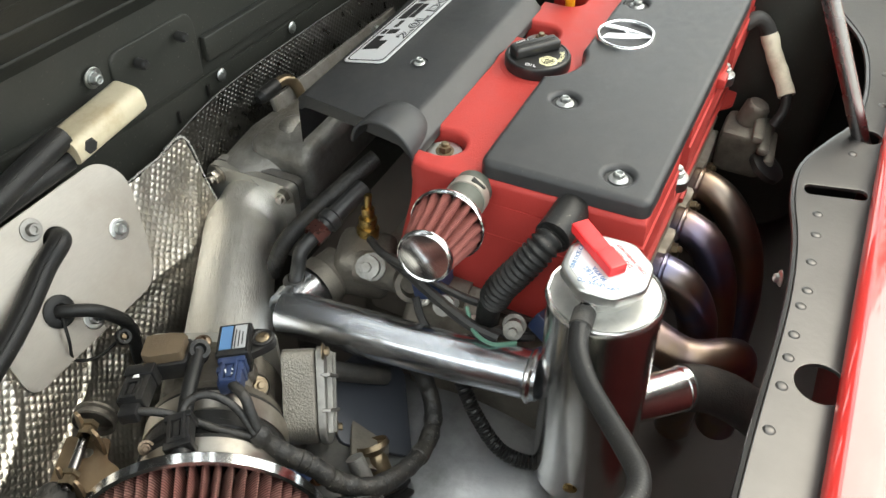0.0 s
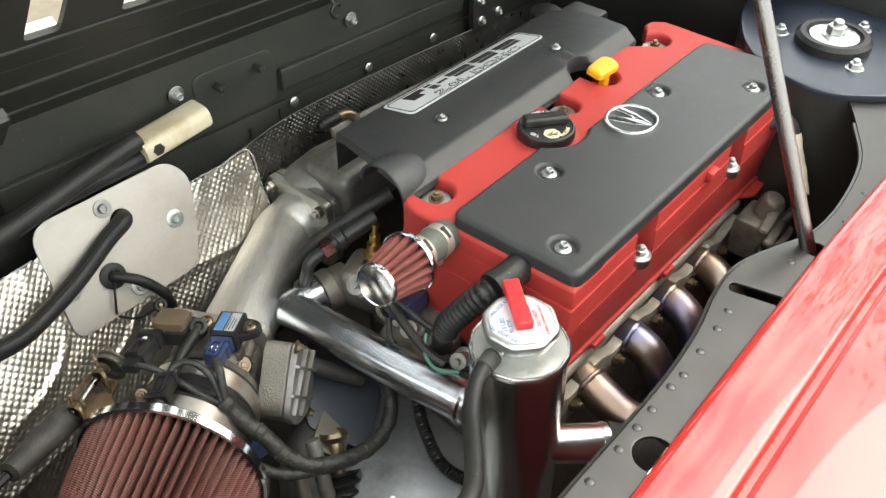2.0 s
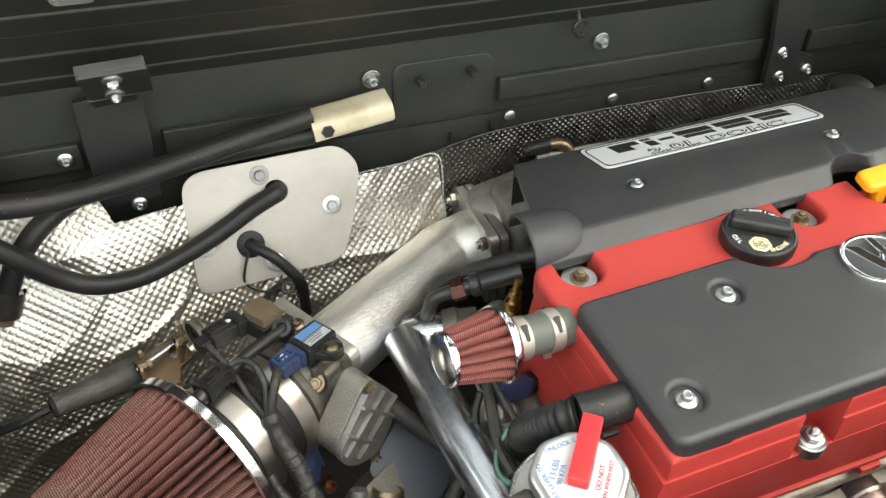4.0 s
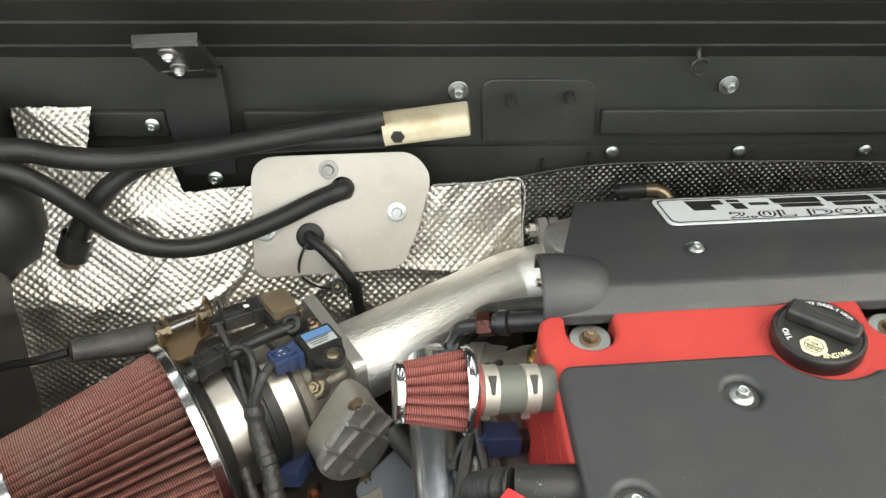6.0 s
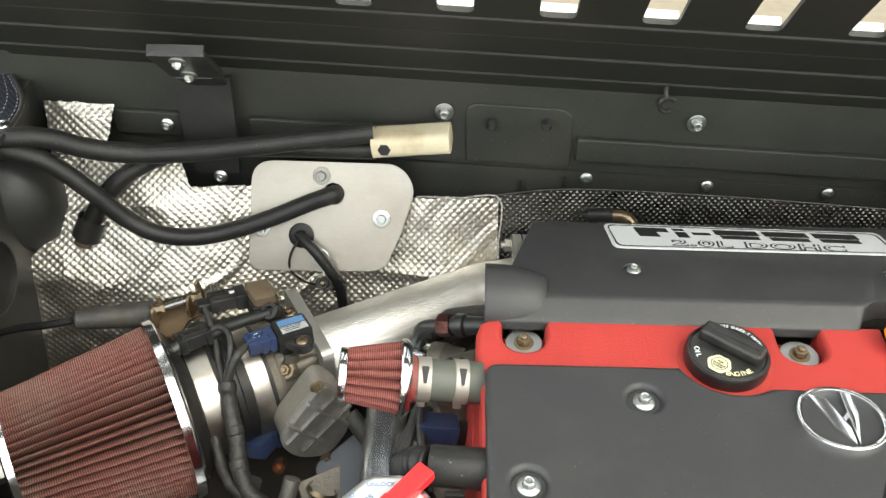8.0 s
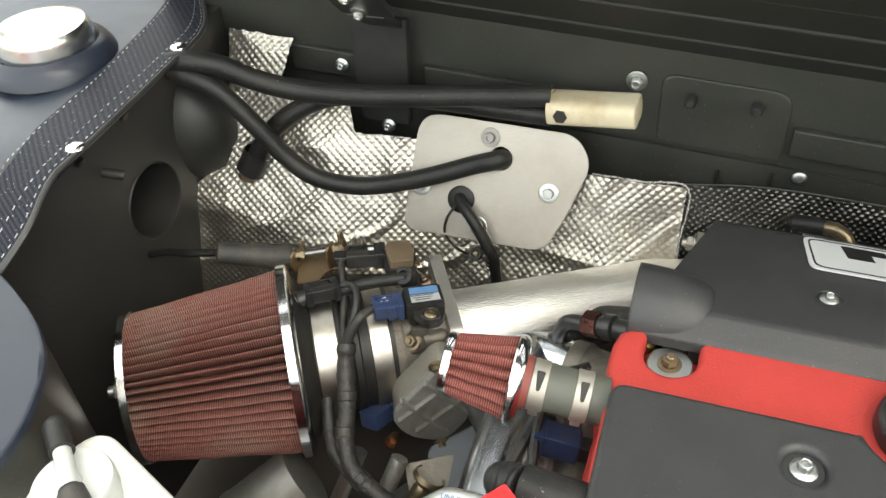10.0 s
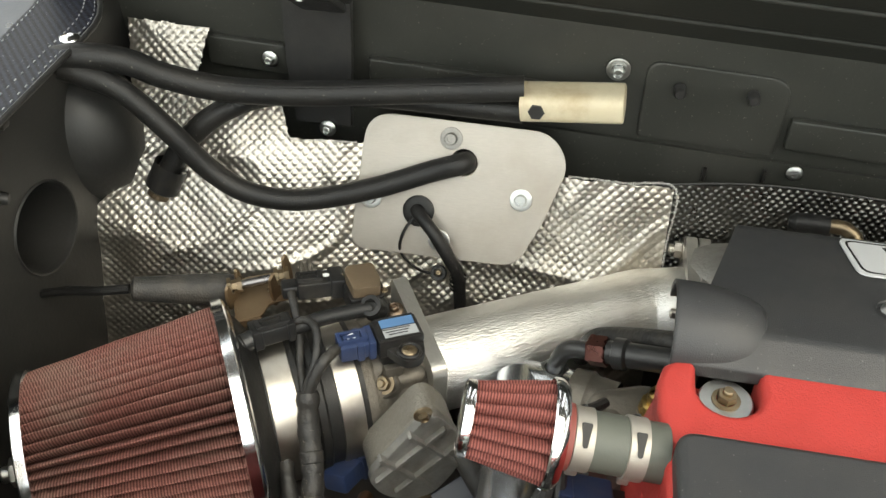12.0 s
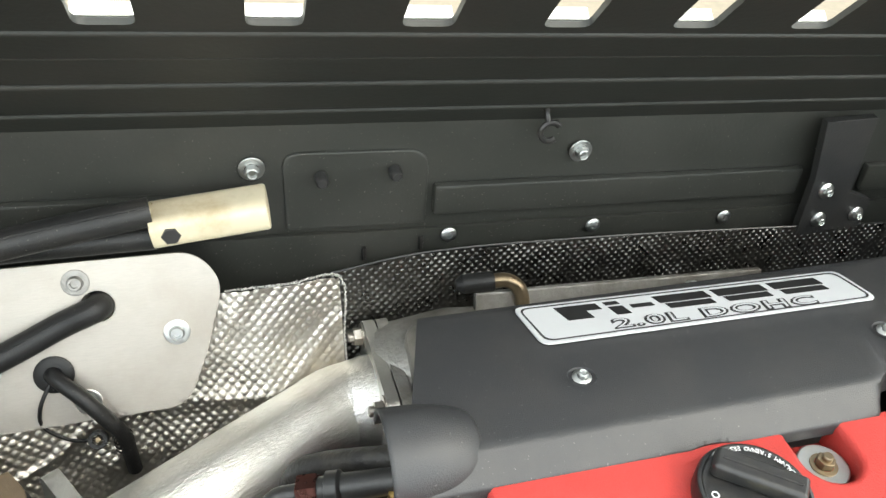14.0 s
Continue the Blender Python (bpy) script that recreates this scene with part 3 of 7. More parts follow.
            lathe(d, [(0.0042, 0), (0.0042, 0.016), (0.0034, 0.018), (0, 0.018)], aim((-0.459, 0.206, 0.781), (-0.40, 0.226, 0.765)), 12)
            part("peg", d, SIDE_PANEL, ob)
            for cy, cz in ((0.329, 0.815), (0.244, 0.812), (0.185, 0.806)):
                d = B()
                box(d, (0.006, 0.008, 0.006), at(-0.455, cy, cz) @ pose(0, 0, 0, 0, 20, 0), 0.0015)
                part("trim_clip", d, GREY_SHIELD, ob)
    f = B()
    box(f, (1.2, 0.66, 0.405), at(0.05, 0.10, 0.2075))
    solo("floor_tray", f, SEAT, "dark closed floor below the engine", "undertray", kind="structure")
    fr = B()
    box(fr, (1.2, 0.02, 0.36), at(0.05, -0.215, 0.60))
    solo("wall_front", fr, INNER_RED, "dusty red inner face below the front panel", "wall", kind="structure")


build_setting()


def build_shield_panel():
    """Grey riveted panel along the bay's front edge, with the two strut plates."""
    inner = [(-0.48, -0.124), (-0.24, -0.1236), (-0.165, -0.1237), (-0.066, -0.1250), (-0.004, -0.1205), (0.045, -0.1115), (0.085, -0.1115), (0.125, -0.126),
             (0.160, -0.140), (0.215, -0.143), (0.285, -0.134), (0.335, -0.112), (0.385, -0.083), (0.418, -0.045), (0.440, 0.005), (0.455, 0.05), (0.57, 0.07)]
    inner = [tuple(v)[:2] for v in spline([(a, b, 0) for a, b in inner], 4)]
    outer = inner + [(0.57, -0.21), (-0.48, -0.21)]
    slot = rounded([(0.050, -0.117), (0.061, -0.115), (0.071, -0.155), (0.060, -0.157)], 0.005, 4)
    holes = [slot, circle(-0.1170, -0.150, 0.0140, 24), circle(0.140, -0.150, 0.009, 18)]
    p = B()
    plate(p, outer, holes, 0.0025, at(0, 0, 0.7895), 0.0008)
    ob = thing("shield_panel", (0, -0.16, 0.79), "grey painted sheet panel with rivets, slot and holes", "panel")
    part("sheet", p, GREY_SHIELD, ob)
    lip = B()
    rim = inner[:46]
    tube(lip, [(a, b + 0.001, 0.789) for a, b in rim], 0.0022, 6, 1, smooth_path=False)
    part("rolled_edge", lip, GREY_SHIELD, ob)
    for x, y in ((-0.300, -0.131), (-0.2177, -0.1290), (-0.160, -0.1300), (-0.128, -0.131), (-0.106, -0.131), (-0.087, -0.131), (-0.062, -0.131), (-0.047, -0.1325), (-0.020, -0.131),
                 (0.008, -0.130), (0.030, -0.128), (0.112, -0.141), (0.19, -0.155), (0.24, -0.153)):
        r = B()
        lathe(r, [(0.0034, 0), (0.0029, 0.0005), (0.0018, 0.0008), (0, 0.0009)], at(x, y, 0.792), 14)
        part("rivet", r, GREY_SHIELD, ob)
    bolt(ob, (0.012, -0.120, 0.745), (-0.3, 1, 0), 0.006)
    return ob


build_shield_panel()


def strut_plate(cx, cy, sx, label):
    m = at(cx, cy, 0.800) @ Matrix.Diagonal((sx, 1, 1, 1))
    ob = thing("strut_mount", (cx, cy, 0.80), label, "suspension mount")
    p = B()
    out = rounded([(-0.10, 0.13), (-0.10, -0.10), (0.06, -0.10), (0.106, -0.04), (0.104, 0.005), (0.082, 0.052), (0.050, 0.080), (-0.01, 0.112)], 0.03, 6)
    plate(p, out, (), 0.006, m @ at(0, 0, -0.006), 0.003)
    part("plate", p, BLUE_BLACK, ob)
    s = B()
    out2 = [(a * 0.985, b * 0.985) for a, b in out]
    plate(s, out2, (), 0.30, m @ at(0, 0, -0.306))
    part("tower", s, BLACK_WALL, ob)
    t = B()
    lathe(t, [(0.040, 0), (0.040, 0.008), (0.036, 0.012), (0.030, 0.012), (0.027, 0.006)], m, 32)
    part("rubber_ring", t, RUBBER, ob)
    t = B()
    lathe(t, [(0.028, 0.004), (0.026, 0.010), (0.016, 0.011), (0, 0.011)], m, 28)
    part("washer", t, POLISHED, ob)
    bolt(ob, m @ Vector((0, 0, 0.011)), (0, 0, 1), 0.010, "nut", ZINC, "nut")
    for a in (75, 195, 315):
        q = m @ Vector((0.055 * math.cos(radians(a)), 0.055 * math.sin(radians(a)), 0))
        bolt(ob, q, (0, 0, 1), 0.0065, "nut", ZINC, "nut")
    return ob


strut_plate(-0.425, -0.040, 1, "blue-black strut tower plate with nuts beside the air filter")
strut_plate(0.474, -0.03, -1, "dark strut tower plate with a bright centre nut")


def build_rear_body():
    """The red rear body panel in front of the bay: flange, groove and shoulder."""
    prof = [(-0.1600, 0.788), (-0.1555, 0.8075), (-0.158, 0.8125), (-0.163, 0.8150), (-0.199, 0.8165), (-0.2015, 0.813), (-0.2035, 0.809), (-0.2075, 0.809), (-0.2095, 0.813),
            (-0.212, 0.817), (-0.30, 0.816), (-0.42, 0.804), (-0.55, 0.772), (-0.70, 0.705), (-0.78, 0.60), (-0.80, 0.40)]
    ob = thing("rear_body_panel", (0.05, -0.3, 0.40), "glossy red rear body panel with a pressed groove", "car body")
    xs = [-0.9 + 1.9 * i / 40 for i in range(41)]
    for name, a0, a1 in (("gutter_flange", 0, 9), ("outer_skin", 8, 16)):
        bm = B()
        rows = []
        for y, z in prof[a0:a1]:
            rows.append([bm.verts.new((x, y - 0.02 * max(0.0, x - 0.1) ** 1.0 - 0.018 * (x - 0.05) ** 2 * (1 if y > -0.25 else 1.6), z - 0.05 * (x - 0.05) ** 2)) for x in xs])
        for a, b in zip(rows, rows[1:]):
            for i in range(len(xs) - 1):
                bm.faces.new((a[i], a[i + 1], b[i + 1], b[i]))
        sk = part(name, bm, RED_BODY, ob, sharp=60)
        md = sk.modifiers.new("thickness", "SOLIDIFY")
        md.thickness = 0.003


build_rear_body()


def build_side_deck():
    """Carbon-look strips and decks at the bay's two sides."""
    for sx in (-1, 1):
        inner = [(-0.386, 0.030), (-0.424, 0.126), (-0.425, 0.18), (-0.433, 0.29), (-0.442, 0.357), (-0.482, 0.418)]
        outer = [(-0.515, 0.42), (-0.4995, 0.36), (-0.4835, 0.26), (-0.478, 0.18), (-0.468, 0.113), (-0.452, 0.030)]
        mid = [(-0.420, 0.030), (-0.437, 0.126), (-0.440, 0.18), (-0.448, 0.29), (-0.456, 0.357), (-0.489, 0.418)]
        deck = [(-0.450, 0.020), (-0.466, 0.113), (-0.476, 0.18), (-0.4815, 0.26), (-0.4975, 0.36), (-0.515, 0.44), (-0.90, 0.44), (-0.90, 0.02)]
        if sx < 0:
            # the front end dips towards the wheel arch
            inner[0:1] = [(-0.444, 0.056), (-0.4247, 0.0934)]
            outer[-1] = (-0.470, 0.056)
            mid[0] = (-0.452, 0.056)
            deck[0], deck[-1] = (-0.468, 0.060), (-0.90, 0.060)

        def dip(bm):
            for v in bm.verts:
                if sx < 0 and v.co.y < 0.14:
                    v.co.z -= 0.037 * ((0.14 - v.co.y) / 0.0664) ** 1.5
        if sx > 0:
            inner, outer, mid, deck = ([(0.105 - x, y) for x, y in q] for q in (inner, outer, mid, deck))
        ob = thing("side_strip", (-0.44 if sx < 0 else 0.545, 0.2, 0.836), "dark carbon-look trim strip with stitching and dome screws", "trim strip", "trim strips")
        s = B()
        plate(s, inner + outer, (), 0.004, at(0, 0, 0.833), 0.0012)
        dip(s)
        strip = part("strip", s, CARBON, ob)
        s = B()
        tube(s, [(x, y, 0.8355) for x, y in inner], 0.0022, 8, 4)
        dip(s)
        part("rolled_edge", s, BLACK_STEEL, strip)
        st = B()
        for line in (inner, mid, outer):
            pts = spline([(x + (0.0 if line is mid else -0.004 if line is inner else 0.004) * -sx, y, 0) for x, y in line], 40)
            run = 0.0
            for a, c in zip(pts, pts[1:]):
                run += (c - a).length
                if run > 0.0062:
                    run = 0.0
                    d = c - a
                    box(st, (0.0026, 0.0005, 0.0006), at(c.x, c.y, 0.8374) @ pose(0, 0, 0, 0, 0, math.degrees(math.atan2(d.y, d.x))))
        dip(st)
        so = part("stitching", st, STICKER, strip, "pale dashed stitching")
        tagged(so, kind="stuff")
        d = B()
        plate(d, deck, (), 0.010, at(0, 0, 0.8225), 0.003)
        dip(d)
        part("deck", d, BLUE_BLACK if sx < 0 else CARBON, ob)
        for x, y in ((-0.429, 0.165), (-0.442, 0.318)) if sx < 0 else ((0.532, 0.10), (0.545, 0.22), (0.55, 0.33)):
            bolt(ob, (x, y, 0.837), (0, 0, 1), 0.0072, "screw", CHROME, "screw")
    f = thing("filler_cap", (-0.548, 0.282, 0.83), "polished metal filler cap in a black rubber ring", "filler cap")
    b = B()
    lathe(b, [(0.056, -0.004), (0.054, 0.003), (0.050, 0.010), (0.044, 0.014), (0.041, 0.010)], at(-0.548, 0.282, 0.834), 40)
    part("ring", b, BLUE_BLACK, f)
    b = B()
    lathe(b, [(0.040, 0.0), (0.040, 0.024), (0.037, 0.030), (0.032, 0.031), (0.028, 0.028), (0, 0.029)], at(-0.548, 0.282, 0.834), 48, lambda a, r, z: r * (1 + (0.012 if z < 0.025 and int(a * 8) % 2 else 0)))
    part("cap", b, POLISHED, f)


build_side_deck()


def build_prop_rod():
    base = Vector((0.136, -0.1555, 0.770))
    d = Vector((0.047, 0.462, 0.883))
    b = B()
    tube(b, [base, base + d * 0.25, base + d * 0.508], 0.0062, 14, 3)
    solo("prop_rod", b, ROD_STEEL, "polished metal prop rod holding up the lid", "prop rod")


build_prop_rod()


def build_brackets():
    """Hinge brackets that join lid and bulkhead."""
    ob = thing("hinge_bracket", (-0.29, 0.40, 0.80), "black steel lid bracket with two zinc bolts", "bracket", "lid brackets")
    b = B()
    plate(b, [(-0.314, 0.742), (-0.268, 0.742), (-0.2665, 0.759), (-0.263, 0.798), (-0.260, 0.846), (-0.3126, 0.846), (-0.3157, 0.797), (-0.3147, 0.7585)], (), 0.006,
          Matrix(((1, 0, 0, 0), (0, 0, -1, 0.396), (0, 1, 0, 0), (0, 0, 0, 1))), 0.001)
    part("strap", b, BLACK_STEEL, ob)
    up = Vector((0.03, -0.69, 0.72)).normalized()
    ex = Vector((1, 0, 0))
    ex = (ex - up * ex.dot(up)).normalized()
    ez = ex.cross(up)
    fm = Matrix((ex, up, ez)).transposed().to_4x4()
    fm.translation = Vector((-0.2745, 0.3475, 0.8685))
    b = B()
    plate(b, rounded([(-0.0215, 0.000), (0.0245, 0.000), (0.0225, 0.053), (-0.0245, 0.053)], 0.003, 3), (), 0.005, fm @ at(0, 0, -0.005), 0.001)
    part("foot", b, BLACK_STEEL, ob)
    b = B()
    box(b, (0.046, 0.003, 0.007), fm @ at(-0.0010, 0.0520, -0.0065), 0.001)
    part("folded_edge", b, BLACK_STEEL, ob)
    b = B()
    box(b, (0.034, 0.006, 0.046), at(-0.281, 0.378, 0.851) @ pose(0, 0, 0, 54, 0, 0), 0.0015)
    part("gusset", b, BLACK_STEEL, ob)
    for q in ((-0.002, 0.0415), (-0.003, 0.009)):
        bolt(ob, fm @ Vector((*q, 0)), ez, 0.0072)
    bolt(ob, (-0.287, 0.388, 0.7395), (0, -1, 0.1), 0.0068)
    bolt(ob, (-0.333, 0.400, 0.7900), (0, -1, 0.1), 0.0065)
    ob = thing("hinge_bracket", (0.4, 0.40, 0.75), "black steel lid bracket bolted to the bulkhead", "bracket", "lid brackets")
    b = B()
    plate(b, [(0.374, 0.695), (0.438, 0.695), (0.436, 0.735), (0.412, 0.745), (0.408, 0.815), (0.362, 0.815), (0.372, 0.76)], (), 0.007, Matrix(((1, 0, 0, 0), (0, 0, -1, 0.3945), (0, 1, 0, 0), (0, 0, 0, 1))), 0.001)
    part("strap", b, BLACK_STEEL, ob)
    for x, z in ((0.386, 0.750), (0.390, 0.7206), (0.4264, 0.7218)):
        bolt(ob, (x, 0.387, z), (0, -1, 0.1), 0.0068)


build_brackets()


# ---- heat shielding on the bulkhead ----
def foil_k(x):
    return 0.13 + 1.5 * max(0.0, -x - 0.02)


def foil_y(x, z):
    """The heat shield leans forward and is folded under along a crease."""
    fold = 0.652 + 0.034 * max(0.0, min(1.0, (-x - 0.34) * 9))
    back = 0.012 * max(0.0, 1 - abs(x + 0.19) / 0.12) - 0.22 * max(0.0, 0.727 - max(z, fold)) * min(1.0, max(0.0, (x + 0.15) * 12))
    return 0.393 + back - (0.80 - max(z, fold)) * foil_k(x) - 0.38 * max(0.0, fold - z)


def inside(p, poly):
    c, n = False, len(poly)
    for i in range(n):
        (x1, y1), (x2, y2) = poly[i - 1], poly[i]
        if (y1 > p[1]) != (y2 > p[1]) and p[0] < (x2 - x1) * (p[1] - y1) / (y2 - y1) + x1:
            c = not c
    return c


def emboss(outline, yfun, slope, step, pitch, depth, wrinkle, seed, tight=9.5):
    """An embossed, crinkled sheet, cut to an outline in x and z."""
    xs, zs = [p[0] for p in outline], [p[1] for p in outline]
    x0, x1, z0, z1 = min(xs), max(xs), min(zs), max(zs)
    nx, nz = int((x1 - x0) / step), int((z1 - z0) / (step * 0.85))
    verts, faces, index = [], [], {}
    for i in range(nx + 1):
        for j in range(nz + 1):
            x, z = x0 + i * step, z0 + j * step * 0.85
            k = slope(x)
            s = (z - 0.70) * math.sqrt(1 + k * k)
            ph = 0.7 * noise.noise((x * 7, s * 7, seed))
            u, v = x / pitch + ph * 0.6, s / pitch - ph * 0.6
            d = 0.0
            for o in (0.0, 0.5):
                du, dv = (u + o) % 1 - 0.5, (v + o) % 1 - 0.5
                d = max(d, 1 - (du * du + dv * dv) * tight)
            d = max(0.0, d) ** 0.5 * (0.65 + 0.7 * abs(noise.noise((x * 30, s * 30, seed + 17))))
            n1 = noise.noise((x * 13 + s * 8, s * 17, seed + 3))
            n2 = 1 - abs(noise.noise((x * 9 - s * 13, s * 11 + x * 6, seed + 7))) * 2
            n3 = noise.noise((x * 45 + s * 20, s * 40, seed + 5))
            d = depth * d + wrinkle * (n1 + 2.4 * max(0.0, n2 - 0.68) + 0.4 * n3)
            c = 1 / math.sqrt(1 + k * k)
            index[i, j] = len(verts)
            verts.append((x, yfun(x, z) - d * c, z + d * k * c))
    for i in range(nx):
        for j in range(nz):
            x, z = x0 + (i + 0.5) * step, z0 + (j + 0.5) * step * 0.85
            wob = 0.0015 * noise.noise((x * 90, z * 90, seed + 11))
            if inside((x + wob, z + wob), outline):
                faces.append((index[i, j], index[i + 1, j], index[i + 1, j + 1], index[i, j + 1]))
    used = sorted({k for f in faces for k in f})
    remap = {k: n for n, k in enumerate(used)}
    me = bpy.data.meshes.new("foil")
    me.from_pydata([verts[k] for k in used], [], [tuple(remap[k] for k in f) for f in faces])
    for p in me.polygons:
        p.use_smooth = True
    return me


def build_foil():
    ob = thing("heat_shield", (-0.25, 0.35, 0.60), "crinkled embossed aluminium foil heat shield on the bulkhead", "heat shield")
    out = [(-0.012, 0.560), (-0.012, 0.7235), (-0.095, 0.7265), (-0.16, 0.735), (-0.255, 0.741), (-0.309, 0.744), (-0.317, 0.766), (-0.345, 0.776), (-0.386, 0.781), (-0.380, 0.811),
           (-0.450, 0.813), (-0.440, 0.77), (-0.427, 0.722), (-0.462, 0.692), (-0.462, 0.52), (-0.2, 0.53)]
    me = emboss(out, foil_y, foil_k, 0.00082, 0.0078, 0.00080, 0.0025, 2, 11.0)
    me.materials.append(FOIL)
    part("foil", me, None, ob)
    rng = random.Random(5)
    for edge in ([(-0.012, 0.640), (-0.0115, 0.68), (-0.012, 0.7235), (-0.05, 0.7255), (-0.092, 0.7270)], [(-0.258, 0.7415), (-0.285, 0.743), (-0.310, 0.745), (-0.318, 0.767)]):
        fr = B()
        for p in spline([(x, foil_y(x, z), z) for x, z in edge], 45):
            for k in range(4):
                c = p + Vector((rng.uniform(-0.0007, 0.0007), rng.uniform(-0.0012, 0.0004), rng.uniform(-0.0008, 0.0006)))
                d = Vector((rng.uniform(-1, 1), rng.uniform(-1, 0.3), rng.uniform(-1, 1))).normalized() * rng.uniform(0.0006, 0.0015)
                tube(fr, [c - d * 0.5, c + d * 0.5], rng.uniform(0.00015, 0.00032), 4, 1, smooth_path=False)
        tagged(part("frayed_edge", fr, FOIL_EDGE, ob, "pale frayed fibre edge"), kind="stuff")
    ob = thing("dark_shield", (0.2, 0.385, 0.60), "black embossed sheet behind the engine", "heat shield")
    out = [(-0.03, 0.58), (-0.03, 0.718), (0.06, 0.7275), (0.20, 0.7235), (0.32, 0.7165), (0.47, 0.7065), (0.55, 0.70), (0.55, 0.58)]
    me = emboss(out, lambda x, z: 0.3945 - 0.28 * (0.73 - z), lambda x: 0.28, 0.00080, 0.0064, 0.0009, 0.0003, 31, 14.0)
    me.materials.append(FOIL_DARK)
    part("sheet", me, None, ob)
    b = B()
    tube(b, [(x, 0.3945 - 0.28 * (0.73 - z) - 0.0005, z + 0.0006) for x, z in out[1:7]], 0.0009, 6, 8)
    part("rolled_edge", b, BLACK_STEEL, ob)


build_foil()


def build_alu_panel():
    """Plain aluminium cover plate in front of the foil."""
    tl, tr, br, bl = Vector((-0.250, 0.378, 0.766)), Vector((-0.096, 0.379, 0.755)), Vector((-0.124, 0.331, 0.668)), Vector((-0.258, 0.334, 0.665))
    o = (tl + tr + br + bl) / 4
    ex = ((tr - tl) + (br - bl)).normalized()
    up = (tl - bl).normalized() + (tr - br).normalized()
    ez = ex.cross(up).normalized()
    ey = ez.cross(ex)
    if ez.y > 0:
        ez, ey = -ez, ey
    m = Matrix((ex, ey, ez)).transposed().to_4x4()
    m.translation = o

    def loc(p):
        q = m.inverted() @ Vector(p)
        return (q.x, q.y)
    out = rounded([loc(bl), loc(br), loc((-0.107, 0.350, 0.700)), loc((-0.092, 0.371, 0.742)), loc(tr + Vector((-0.012, 0, 0.008))), loc(tl)], [0.014, 0.014, 0.01, 0.02, 0.024, 0.022], 6)
    hc, hg = loc((-0.172, 0.381, 0.729)), loc((-0.204, 0.35, 0.698))
    p = B()
    plate(p, out, [circle(*hc, 0.0105, 20), circle(*hg, 0.009, 18)], 0.002, m @ at(0, 0, -0.002), 0.0006)
    ob = thing("cover_plate", o, "bare brushed aluminium cover plate with cable holes", "cover plate")
    part("plate", p, BRUSHED, ob)
    for q, w in (((-0.183, 0.385, 0.7465), CAST), ((-0.1255, 0.365, 0.7105), ZINC), ((-0.243, 0.36, 0.700), ZINC), ((-0.186, 0.345, 0.676), ZINC)):
        a = loc(q)
        b = B()
        lathe(b, [(0.0086, 0), (0.0086, 0.0010), (0.0080, 0.0014), (0.0052, 0.0014), (0.0050, 0.0008), (0, 0.0008)], m @ at(*a, 0), 26)
        wash = part("washer", b, w, ob)
        nut = B()
        lathe(nut, [(0.0046, 0.0008), (0.0046, 0.0048), (0.0040, 0.0056), (0.0026, 0.0056), (0.0024, 0.0036), (0, 0.0036)], m @ at(*a, 0), 18)
        part("bolt_head", nut, CAST if w is CAST else DULL_ZINC, wash)
    b = B()
    lathe(b, [(0.0125, 0), (0.0125, 0.002), (0.010, 0.0035), (0.006, 0.0035), (0.006, -0.004)], m @ at(*hg, 0), 22)
    part("grommet", b, RUBBER, ob, "black rubber grommet")
    return m, loc, hc, hg, ez


PLATE = build_alu_panel()


def rubber_hose(pts, r, label, ferrule=None):
    """A moulded hose with its parting line."""
    ob = thing("coolant_hose", pts[0], label, "hose", "bulkhead hoses")
    b = B()
    tube(b, pts, r, 16, 8)
    hose = part("hose", b, RUBBER, ob)
    b = B()
    tube(b, [Vector(p) + Vector((0, -0.55, 0.80)) * r for p in pts], 0.0008, 6, 8)
    part("parting_line", b, RUBBER, hose)
    if ferrule:
        b = B()
        p, q = Vector(pts[ferrule]), Vector(pts[ferrule + 1])
        lathe(b, [(r, 0), (r + 0.0012, 0.001), (r + 0.0012, 0.007), (r, 0.008)], aim(p, q), 20)
        part("sleeve", b, BLACK_PLASTIC, ob)
    return ob


